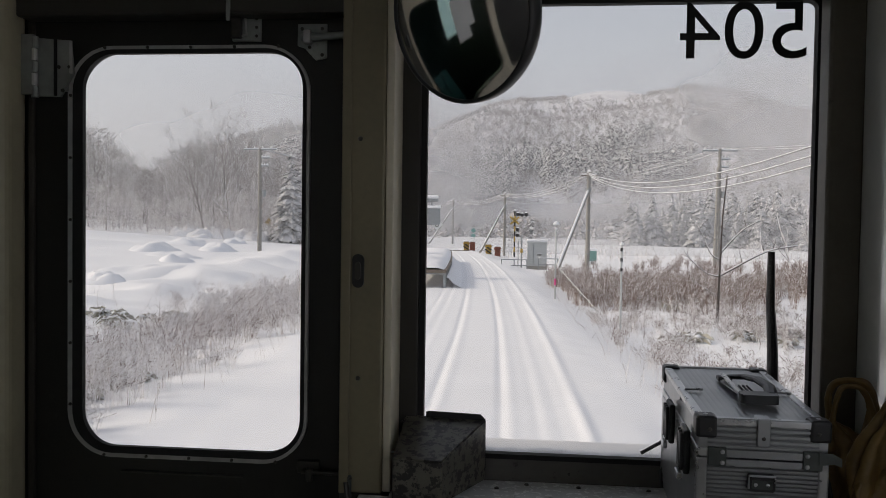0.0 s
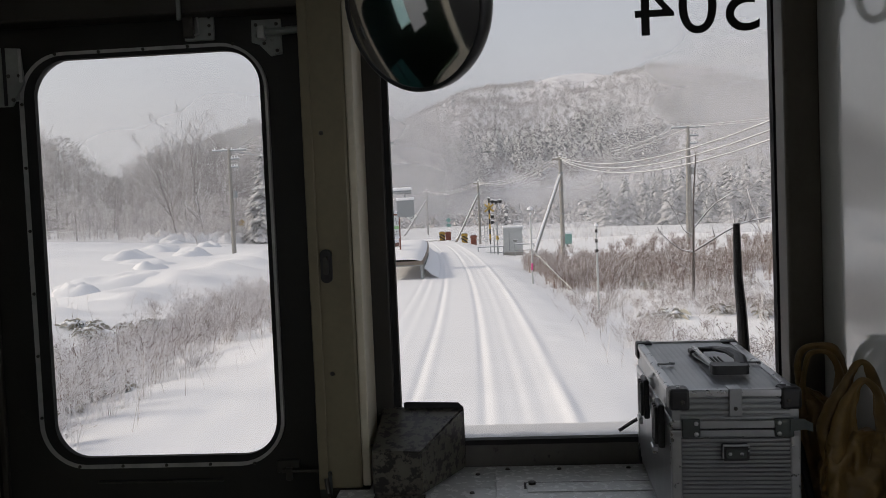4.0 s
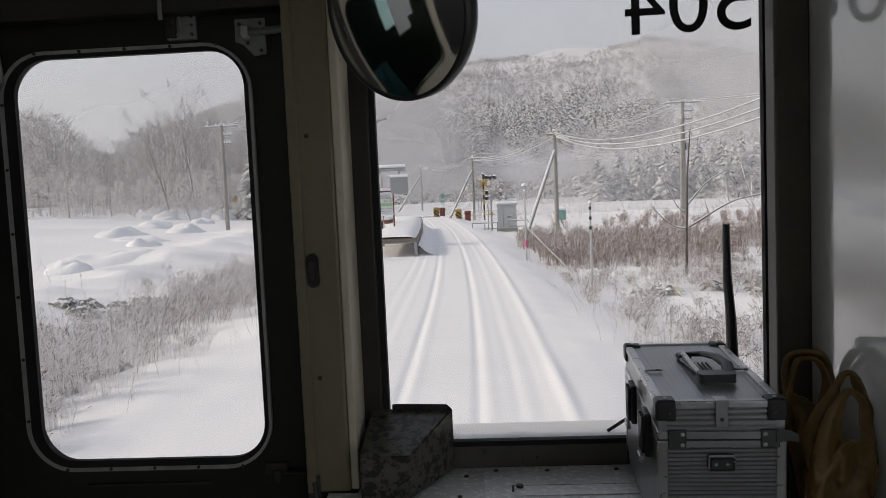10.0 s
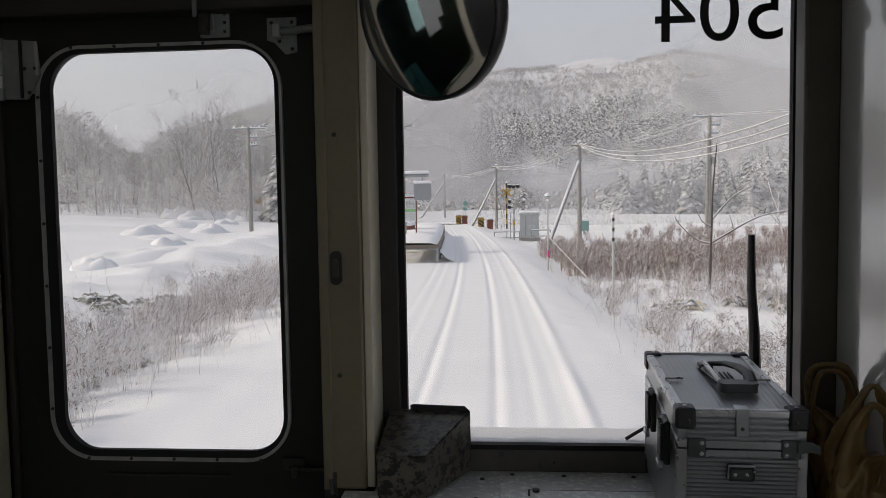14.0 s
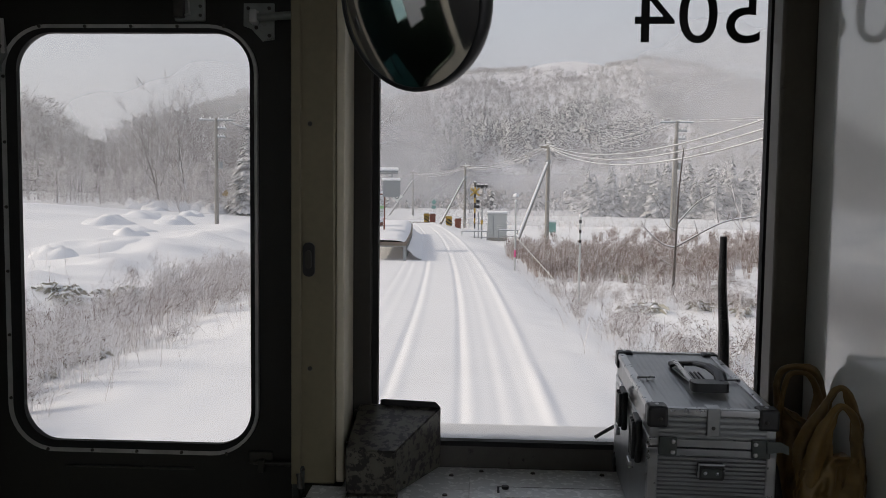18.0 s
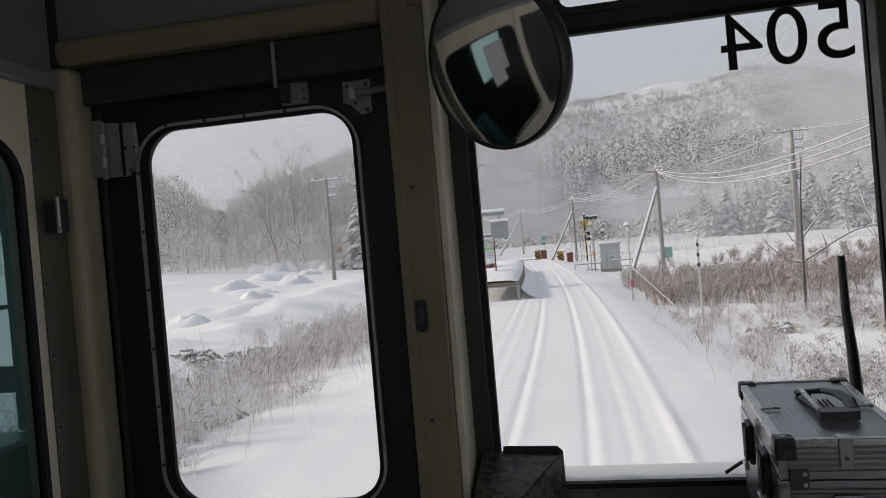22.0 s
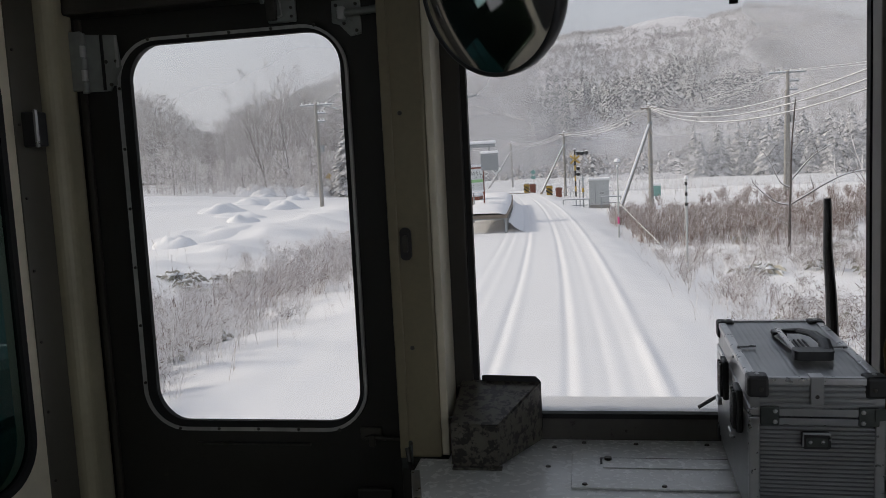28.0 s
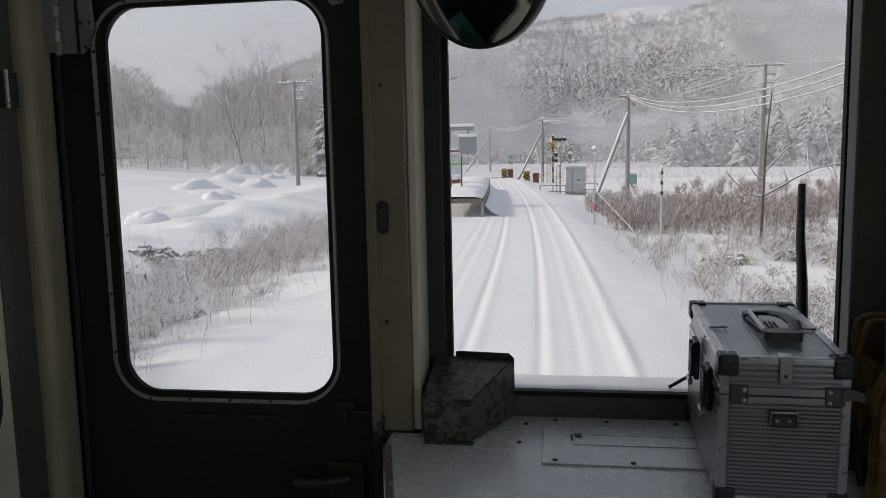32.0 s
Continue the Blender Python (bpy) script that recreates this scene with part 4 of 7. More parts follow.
def carrier_bag(name, at, handles, sides, depth, label, seed):
    """A limp film bag: a creased sack between two side lines (z, left, right), and ribbon handles (x, z, half width)."""
    bag = thing(name, at, label, "bag", "bags by the windshield")
    bm = bmesh.new()
    rows, seg = [], 48
    lines = smooth_line(sides, 10)
    for z, a, b in lines:
        mid_, half = (a + b) / 2, (b - a) / 2
        row = []
        for k in range(seg):
            t = 2 * math.pi * k / seg
            c, s = math.cos(t), math.sin(t)
            v = Vector((mid_ + half * c, depth * (0.35 + 0.65 * (1 - z / lines[-1][0])) * s * abs(s) ** 0.3, z))
            fold = 0.1 * half * math.sin(7 * t + 30 * z + seed) + 0.06 * half * math.sin(13 * t - 40 * z)
            v.x += fold * 0.6 + crumple(v, seed)
            v.y += (fold * 1.6 + 1.8 * crumple(v, seed + 9)) * (1 if s > 0 else 1.0)
            row.append(bm.verts.new(v))
        rows.append(row)
    for p, q in zip(rows, rows[1:]):
        for k in range(seg):
            bm.faces.new((p[k], p[(k + 1) % seg], q[(k + 1) % seg], q[k]))
    bm.faces.new(rows[0][::-1])
    bm.faces.new(rows[-1])
    part("sack", bm, MUSTARD, bag, smooth=True, world=False)
    for sy, line in enumerate(handles):
        pts = smooth_line(line, 7)
        bm = bmesh.new()
        rows = []
        for i, (x, z, w) in enumerate(pts):
            d = np.array(pts[min(i + 1, len(pts) - 1)][:2]) - np.array(pts[max(i - 1, 0)][:2])
            d /= np.linalg.norm(d) + 1e-9
            row = []
            for k in range(9):
                s = k / 4 - 1
                v = Vector((x - d[1] * w * s, (0.5 - sy) * depth * 0.5, z + d[0] * w * s))
                v.y += 0.35 * w * math.cos(3.2 * s + 9 * z) + crumple(v, seed + 3)
                v.x += 0.5 * crumple(v, seed + 5)
                row.append(v)
            rows.append([bm.verts.new(v) for v in row] + [bm.verts.new(v + Vector((0, 0.0012, 0))) for v in row[::-1]])
        for p, q in zip(rows, rows[1:]):
            for k in range(18):
                bm.faces.new((p[k], p[(k + 1) % 18], q[(k + 1) % 18], q[k]))
        bm.faces.new(rows[0][::-1])
        bm.faces.new(rows[-1])
        part("bag_handle", bm, MUSTARD, bag, smooth=True, world=False)
    return bag


carrier_bag("carrier_bag", pose(0.622, 1.57, 2.029, 0, 0, -8),
            [[(-0.03, 0.19, 0.02), (-0.039, 0.24, 0.009), (-0.042, 0.285, 0.006), (-0.03, 0.312, 0.006), (0.0, 0.319, 0.006), (0.024, 0.31, 0.011), (0.037, 0.27, 0.012), (0.03, 0.21, 0.016), (0.02, 0.16, 0.03)],
             [(-0.03, 0.18, 0.02), (-0.036, 0.24, 0.007), (-0.026, 0.3, 0.005), (0.01, 0.308, 0.005), (0.03, 0.26, 0.01), (0.03, 0.18, 0.025)]],
            [(0, -0.045, 0.045), (0.06, -0.05, 0.05), (0.14, -0.048, 0.047), (0.2, -0.045, 0.036), (0.225, -0.043, 0.0), (0.24, -0.042, -0.03)], 0.03,
            "limp mustard-yellow carrier bag beside the aluminium case", 1)
carrier_bag("carrier_bag", pose(0.605, 1.40, 2.029, 0, 0, -6),
            [[(-0.022, 0.15, 0.028), (-0.03, 0.2, 0.026), (-0.014, 0.26, 0.016), (0.004, 0.305, 0.008), (0.016, 0.319, 0.005), (0.03, 0.308, 0.007), (0.044, 0.27, 0.01), (0.05, 0.21, 0.012), (0.045, 0.15, 0.02)],
             [(-0.02, 0.14, 0.03), (-0.02, 0.2, 0.024), (-0.004, 0.265, 0.011), (0.016, 0.29, 0.006), (0.034, 0.27, 0.007), (0.044, 0.22, 0.01), (0.04, 0.14, 0.02)]],
            [(0, -0.058, 0.055), (0.05, -0.062, 0.06), (0.1, -0.06, 0.06), (0.15, -0.052, 0.06), (0.18, -0.045, 0.058), (0.2, -0.02, 0.056)], 0.04,
            "crumpled mustard-yellow bag with loop handles in the corner", 5)
cable = thing("cable", (0.55, 1.7, 2.1), "black cable drooping behind the aluminium case", "cable")
part("lead", tube(bmesh.new(), [(0.50, 1.80, 2.30), (0.545, 1.72, 2.27), (0.565, 1.62, 2.22), (0.57, 1.55, 2.15), (0.575, 1.5, 2.034)], 0.008, 8), BLACKPLASTIC, cable)


# ---------------------------------------------------------------- the land outside
def track_x(y):
    """Middle of the track, which bends to the left ahead."""
    y = np.asarray(y, float)
    return np.where(y < 130, -0.6 - 0.008 * y - 0.00076 * y * y, -0.6 - 0.008 * 130 - 0.00076 * 130 * 130 - (y - 130) * 0.2056)


def smooth(a, b, x):
    t = np.clip((np.asarray(x, float) - a) / (b - a), 0, 1)
    return t * t * (3 - 2 * t)


def waves(x, y, s, seed):
    """Smooth unevenness from a few crossing waves."""
    r = np.random.RandomState(seed)
    out = 0
    for k in range(7):
        a, p, q = r.uniform(0, 6.28), r.uniform(0, 6.28), r.uniform(0.6, 1.9) / s
        out = out + np.sin(q * (x * np.cos(a) + y * np.sin(a)) + p) / 7
    return out


def ground_z(x, y):
    x, y = np.asarray(x, float), np.asarray(y, float)
    u = x - track_x(y)
    z = np.zeros_like(u)
    # rail grooves pressed into the snow, with a soft ridge beside each
    for r in (-0.53, 0.53):
        z = z - 0.03 * (0.9 + 0.5 * waves(x, y, 1.6, 31)) * np.exp(-((u - r - 0.02 * waves(x, y, 1.1, 33)) / 0.06) ** 2) + 0.013 * np.exp(-((u - r - 0.16) / 0.08) ** 2)
    for r, d in ((1.02, 0.009), (1.32, 0.005), (-1.15, 0.01), (-1.5, 0.011)):
        z = z - d * (0.8 + 1.1 * waves(x, y, 1.9, 35)) * np.exp(-((u - r - 0.05 * waves(x, y, 1.7, 37)) / 0.07) ** 2) + 0.6 * d * np.exp(-((u - r - 0.14) / 0.08) ** 2)
    z = z + 0.05 * np.exp(-((u - 1.66) / 0.1) ** 2) * (0.8 + 0.5 * waves(x, y, 0.9, 21))
    # shoulders and fields
    rough = 0.10 * waves(x, y, 1.3, 1) + 0.16 * waves(x, y, 3.5, 2)
    right = smooth(1.75, 5.0, u)
    left = smooth(3.8, 8.0, -u)
    z = z - 0.5 * right - 0.55 * left
    # small drifts and clods on the shoulders
    z = z + 0.045 * waves(x, y, 0.26, 11) * (smooth(1.8, 2.6, u) + smooth(2.2, 3.2, -u)) * smooth(45, 30, y)
    z = z + rough * (smooth(1.9, 3.5, u) + smooth(2.4, 4.5, -u))
    # low bank of ploughed snow beside the field road
    road = -14.0 - 0.12 * (y - 20)
    z = z + 0.7 * np.exp(-((x - road) / 2.2) ** 2) * smooth(5, 14, y) * (0.55 + 0.75 * waves(x, y, 1.1, 5) + 0.4 * waves(x, y, 0.5, 15)) * smooth(130, 90, y)
    z = z - 0.8 * smooth(30, 120, u) * smooth(20, 80, y)
    # the field on the road's side climbs gently towards the wood
    z = z + 0.068 * np.clip(-u - 9, 0, 52) * smooth(12, 45, y)
    z = z + 0.35 * np.maximum(0, waves(x, y, 2.4, 8)) * smooth(9, 14, -u) * smooth(75, 45, -u)
    return z


def sheet(name, xs_of, ys, mat):
    """A grid whose rows follow the track."""
    verts, faces = [], []
    n = len(xs_of)
    for y in ys:
        cx = float(track_x(y))
        for u in xs_of:
            verts.append((cx + u, y))
    v = np.array(verts)
    z = ground_z(v[:, 0], v[:, 1])
    for j in range(len(ys) - 1):
        for i in range(n - 1):
            a = j * n + i
            faces.append((a, a + 1, a + n + 1, a + n))
    return raw_mesh(name, [(float(p[0]), float(p[1]), float(q)) for p, q in zip(v, z)], faces, mat, True)


fine = np.concatenate([np.arange(-2.4, 2.4, 0.045)])
side = np.concatenate([2.4 + np.cumsum(np.full(60, 0.13)), 10.2 + np.cumsum(0.3 * 1.07 ** np.arange(78))])
us = np.concatenate([-side[::-1], fine, side])
ys = np.concatenate([np.arange(-600, -40, 40.0), np.arange(-40, 2, 3.0), np.arange(2, 30, 0.22), 30 + np.cumsum(0.24 * 1.033 ** np.arange(165))])
ground = tagged(part("ground", sheet("ground", us, ys, SNOW), None), "deep snow over the trackbed, banks and fields", "ground", kind="structure")

# ---------------------------------------------------------------- foliage builders


def rods(P, Q, r0, r1):
    """Three-sided tapering rods from P to Q, as plain vertex and face lists."""
    D = Q - P
    A = np.cross(D, (0.31, 0.77, 0.56))
    A /= np.linalg.norm(A, axis=1, keepdims=True) + 1e-9
    Bn = np.cross(D, A)
    Bn /= np.linalg.norm(Bn, axis=1, keepdims=True) + 1e-9
    rows = []
    for c, rr in ((P, r0), (Q, r1)):
        for ang in (0.3, 2.4, 4.5):
            rows.append(c + rr[:, None] * (math.cos(ang) * A + math.sin(ang) * Bn))
    V = np.stack(rows, 1).reshape(-1, 3)
    k = 6 * np.arange(len(P))[:, None]
    F = np.stack([k + np.array(q) for q in ((0, 1, 4, 3), (1, 2, 5, 4), (2, 0, 3, 5))], 1).reshape(-1, 4)
    return V.tolist(), F.tolist()


def strands(bases, heights, lean, width, twigs, rng, bend=0.25, ways=None, heads=0.0):
    """Many thin stems with side twigs."""
    n = len(bases)
    ang = rng.uniform(0, 6.28, n)
    tilt = rng.normal(0, lean, n)
    flat = np.stack([np.cos(ang), np.sin(ang), 0 * ang], 1)
    d = flat * tilt[:, None] + (0, 0, 1.0)
    if ways is not None:
        flat, d = ways, ways * np.abs(tilt)[:, None] + (0, 0, 1.0)
    mid = bases + d * (heights * 0.55)[:, None]
    top = mid + (d + flat * rng.normal(0, bend, n)[:, None]) * (heights * 0.45)[:, None]
    w = width * rng.uniform(0.6, 1.3, n)
    P, Q, A, E = [bases - (0, 0, 0.15), mid], [mid, top], [w, w * 0.7], [w * 0.7, w * 0.25]
    for _ in range(twigs):
        t = rng.uniform(0.3, 0.98, n)[:, None]
        p = np.where(t < 0.55, bases + (mid - bases) * t / 0.55, mid + (top - mid) * (t - 0.55) / 0.45)
        a2 = rng.uniform(0, 6.28, n)
        L = heights * rng.uniform(0.1, 0.28, n) * (1.15 - t[:, 0]) + 0.03
        q = p + np.stack([np.cos(a2) * L, np.sin(a2) * L, L * rng.uniform(0.2, 1.3, n)], 1)
        P.append(p), Q.append(q), A.append(w * 0.55), E.append(w * 0.3)
        if heads:
            tip = q + (q - p) * 0.25
            P.append(q - (q - p) * 0.1), Q.append(tip), A.append(w * heads), E.append(w * heads * 0.7)
    return rods(np.concatenate(P), np.concatenate(Q), np.concatenate(A), np.concatenate(E))


def bare_tree(seed, height, spread=0.55, levels=4, trunk=0.02, limbs=7, upright=0.6, low=0.25):
    """Vertices and faces of a leafless tree: a tapered trunk and branching limbs."""
    r = random.Random(seed)
    V, F = [], []

    def rod(p, q, r0, r1, seg):
        d = (q - p)
        qt = d.to_track_quat("Z", "Y")
        k = len(V)
        for c, rr in ((p, r0), (q, r1)):
            for i in range(seg):
                a = 2 * math.pi * i / seg
                V.append(tuple(c + qt @ Vector((rr * math.cos(a), rr * math.sin(a), 0))))
        for i in range(seg):
            j = (i + 1) % seg
            F.append((k + i, k + j, k + seg + j, k + seg + i))

    def branch(p, d, length, rad, level):
        n = 4 if level == 0 else 3
        pts = [p]
        for i in range(n):
            d = (d + Vector((r.gauss(0, 0.13), r.gauss(0, 0.13), r.gauss(0.05, 0.08)))).normalized()
            pts.append(pts[-1] + d * length / n)
        for i in range(n):
            a, b = rad * (1 - 0.75 * i / n), rad * (1 - 0.75 * (i + 1) / n)
            rod(pts[i], pts[i + 1], a, b, 6 if level == 0 else (4 if level == 1 else 3))
        if level >= levels:
            return
        kids = limbs if level == 0 else (4 if level < 3 else 3)
        for k in range(kids):
            t = (low + (1 - low) * (k + r.random()) / kids) if level == 0 else r.uniform(0.3, 1.0)
            i = min(n - 1, int(t * n))
            at = pts[i].lerp(pts[i + 1], t * n - i)
            a = r.uniform(0, 2 * math.pi)
            side = Vector((math.cos(a), math.sin(a), 0))
            out = (d * upright + side * spread * r.uniform(0.7, 1.3) + Vector((0, 0, 0.25))).normalized()
            branch(at, out, length * r.uniform(0.42, 0.68) * (1.1 - 0.35 * t), max(rad * 0.45 * (1.2 - t), 0.0013 * height), level + 1)

    branch(Vector((0, 0, -0.2)), Vector((0, 0, 1)), height * 0.72, trunk * height, 0)
    return V, F


def conifer(seed, height, tiers=13, seg=11, width=0.22):
    """A spruce: a trunk and tiers of drooping, ragged boughs."""
    r = random.Random(seed)
    V, F = [], []
    k = len(V)
    for z, rr in ((-0.2, 0.016 * height), (height * 0.95, 0.003 * height)):
        for i in range(5):
            V.append((rr * math.cos(1.257 * i), rr * math.sin(1.257 * i), z))
    for i in range(5):
        F.append((k + i, k + (i + 1) % 5, k + 5 + (i + 1) % 5, k + 5 + i))
    for t in range(tiers):
        f = t / (tiers - 1)
        z = height * (0.10 + 0.86 * f)
        reach = height * width * (1 - f) ** 0.85 + 0.02 * height
        n = max(5, int(seg * (1 - 0.5 * f)))
        for b in range(n):
            a = 2 * math.pi * (b + r.random() * 0.8) / n
            L = reach * r.uniform(0.45, 1.2)
            wdt = L * r.uniform(0.24, 0.36)
            c, s = math.cos(a), math.sin(a)
            zz = z + height * 0.03 * r.uniform(-1, 1)
            tip = (L * c, L * s, zz - L * r.uniform(0.25, 0.5))
            m1 = (0.55 * L * c - wdt * s, 0.55 * L * s + wdt * c, zz - 0.16 * L)
            m2 = (0.55 * L * c + wdt * s, 0.55 * L * s - wdt * c, zz - 0.16 * L)
            mid = (0.55 * L * c, 0.55 * L * s, zz - 0.02 * L)
            k = len(V)
            V.extend([(0, 0, zz + 0.02 * height), m1, tip, m2, mid])
            F.extend([(k, k + 1, k + 4), (k + 4, k + 1, k + 2), (k + 4, k + 2, k + 3), (k, k + 4, k + 3)])
    V.append((0, 0, height))
    return V, F


def far_tree(r, kind):
    """A small tree for the distant slopes, one high: vertices and faces."""
    V, F = [], []
    if kind == 0:
        for b in range(30):
            z0 = 0.08 + 0.88 * (b + r.random()) / 30
            rad = 0.25 * (1 - z0) ** 0.75 * r.uniform(0.45, 1.1) + 0.012
            a = b * 2.4 + r.uniform(-0.6, 0.6)
            c, s = math.cos(a), math.sin(a)
            e, dip = r.uniform(0.06, 0.1) * (1.15 - 0.5 * z0), r.uniform(0.35, 1.1)
            k = len(V)
            V.extend([((rad - e) * c, (rad - e) * s, z0 + e * dip), (rad * c - e * s, rad * s + e * c, z0),
                      ((rad + e) * c, (rad + e) * s, z0 - e * dip * 1.3), (rad * c + e * s, rad * s - e * c, z0)])
            F.extend([(k, k + 1, k + 2), (k, k + 2, k + 3)])
    else:
        for b in range(11):
            a, z0, q = r.uniform(0, 6.28), r.uniform(0.28, 0.98), r.random() ** 0.6
            wide = 0.34 * math.sin(math.pi * min(1, 0.15 + 0.85 * (z0 - 0.1))) * q
            c = Vector((wide * math.cos(a), wide * math.sin(a), z0))
            way = Vector((r.gauss(0, 1), r.gauss(0, 1), r.gauss(0.3, 0.8))).normalized()
            side_ = way.cross(Vector((r.gauss(0, 1), r.gauss(0, 1), r.gauss(0, 1)))).normalized()
            e = r.uniform(0.07, 0.15)
            k = len(V)
            V.extend([tuple(c + side_ * e), tuple(c + side_.cross(way) * e * 0.8), tuple(c - side_ * e * r.uniform(0.6, 1)), tuple(c - side_.cross(way) * e)])
            F.extend([(k, k + 1, k + 2), (k, k + 2, k + 3)])
        k = len(V)
        V.extend([(-0.014, 0, 0), (0.014, 0, 0), (0, 0, 0.8), (0, 0.014, 0)])
        F.extend([(k, k + 1, k + 2), (k + 1, k + 3, k + 2)])
    return np.array(V), F


def forest(name, places, heights, kinds, mats, label, seed):
    """Many far trees joined into one object per kind."""
    r = random.Random(seed)
    stock = {k: [far_tree(r, k) for _ in range(10)] for k in (0, 1)}
    for kind, mat in mats.items():
        V, F, n = [], [], 0
        for p, h, k in zip(places, heights, kinds):
            if k != kind:
                continue
            v, f = stock[kind][r.randrange(10)]
            a = r.uniform(0, 6.28)
            c, s = math.cos(a), math.sin(a)
            w = h * r.uniform(0.85, 1.2) * (1.05 if kind == 0 else 1.1)
            V.append(np.stack([(v[:, 0] * c - v[:, 1] * s) * w + p[0], (v[:, 0] * s + v[:, 1] * c) * w + p[1], v[:, 2] * h + p[2]], 1))
            F.append(np.array(f) + n)
            n += len(v)
        if V:
            tagged(part(name, raw_tris(name, np.concatenate(V), np.concatenate(F), mat), None), label, "forest", kind="stuff")


FROST_CONIFER = frost_material("frosted_spruce", (0.045, 0.05, 0.047), (0.92, 0.91, 0.895), 0.55, 0.3, 0.4, 0.62)
# frosted wood with its darks lifted: distance haze put into the colour
FROST_TREE_HAZED = frost_material("hazed_frosted_wood", (0.3, 0.285, 0.275), (0.72, 0.71, 0.705), 0.5, 0.7, 0.05, 0.6)
BARK = frost_material("bark_with_snow", (0.075, 0.065, 0.06), (0.78, 0.79, 0.82), 0.72, 0.4, 1.5, 0.55)
BARK_TALL = frost_material("dark_bark_under_rime", (0.1, 0.088, 0.082), (0.86, 0.86, 0.87), 0.55, 0.45, 1.2, 0.6)
LARCH = frost_material("rimed_larch", (0.12, 0.105, 0.1), (0.88, 0.87, 0.88), 0.3, 0.5, 0.5, 0.62)
RIMED = frost_material("rime_thick_branches", (0.2, 0.185, 0.18), (0.9, 0.89, 0.9), 0.12, 0.45, 1.2, 0.6)
BARK_FROST = frost_material("frosted_branches", (0.19, 0.175, 0.168), (0.87, 0.86, 0.87), 0.38, 0.5, 1.0, 0.62)
SPRUCE = frost_material("spruce_under_snow", (0.035, 0.043, 0.04), (0.8, 0.8, 0.82), 0.98, 0.4, 0.9, 0.66)
REED = frost_material("dry_reed", (0.13, 0.1, 0.088), (0.88, 0.87, 0.88), 0.24, 0.35, 7.0, 0.75)
BROWNREED = frost_material("brown_reed", (0.145, 0.105, 0.088), (0.84, 0.82, 0.82), 0.46, 0.35, 5.0, 0.72)
SHRUB = frost_material("red_brown_shrub", (0.12, 0.088, 0.078), (0.84, 0.82, 0.83), 0.4, 0.3, 6.0, 0.74)
SASA = frost_material("bamboo_grass_under_snow", (0.27, 0.26, 0.22), (0.86, 0.87, 0.89), 0.15, 0.5, 9.0, 0.6)

# ---------------------------------------------------------------- hills
RIDGE_AZ = [-60, -45, -36, -31, -28, -25, -22, -19.5, -17, -14, -11, -8.5, -6.5, -4.5, -2.5, 0, 4, 8.5, 11.5, 15.5, 19, 24, 32, 45, 60]
RIDGE_EL = [3.0, 3.2, 3.3, 3.2, 3.2, 3.9, 5.6, 6.5, 7.2, 7.3, 7.0, 6.9, 7.2, 8.0, 9.0, 9.5, 9.65, 9.75, 10.2, 9.6, 8.3, 7.5, 6.5, 5.0, 4.0]


def hill_point(az, f):
    """A point on the slope: f from 0 at the foot to 1 on the ridge and beyond it."""
    el = float(np.interp(az, RIDGE_AZ, RIDGE_EL))
    foot = 640 + 40 * math.sin(az * 0.13)
    top = foot + 700 + 90 * math.sin(az * 0.21 + 1)
    d = foot + (top - foot) * f
    zr = 2.7 + top * math.tan(radians(el)) - 9
    g = f if f <= 1 else 1 - (f - 1) * 1.4
    h = -2.5 + (zr + 2.5) * (0.35 * g + 0.65 * (g * g * (3 - 2 * g) if f <= 1 else g))
    a = radians(az)
    x, y = d * math.sin(a), d * math.cos(a)
    h += (9 * noise.noise((x / 130, y / 130, 1)) + 3.5 * noise.noise((x / 45, y / 45, 2))) * min(1, 3 * f) * (1 if f < 0.9 else 0.4)
    # the bare brow swells up along the crest
    h += 13 * math.exp(-((az - 6.0) / 2.6) ** 4) * max(0.0, min(1.0, (f - 0.86) / 0.12))
    return x, y, h


verts, faces = [], []
azs, fs = np.arange(-60, 60.1, 0.75), [0, 0.06, 0.14, 0.23, 0.32, 0.42, 0.52, 0.62, 0.72, 0.78, 0.83, 0.88, 0.92, 0.96, 1.0, 1.05, 1.15, 1.4]
for az in azs:
    for f in fs:
        verts.append(hill_point(float(az), f))
nf = len(fs)
for i in range(len(azs) - 1):
    for j in range(nf - 1):
        a = i * nf + j
        faces.append((a, a + nf, a + nf + 1, a + 1))
HILLSNOW = material("wooded_snow_slope", (0.8, 0.8, 0.83), 0.9, vary=0.06, scale=0.02, bump=0.0, fine=0.12, spec=0.1)
tagged(part("hill", raw_mesh("hill", verts, faces, HILLSNOW, True), None), "long snowy wooded hill closing the valley", "hill", kind="structure")

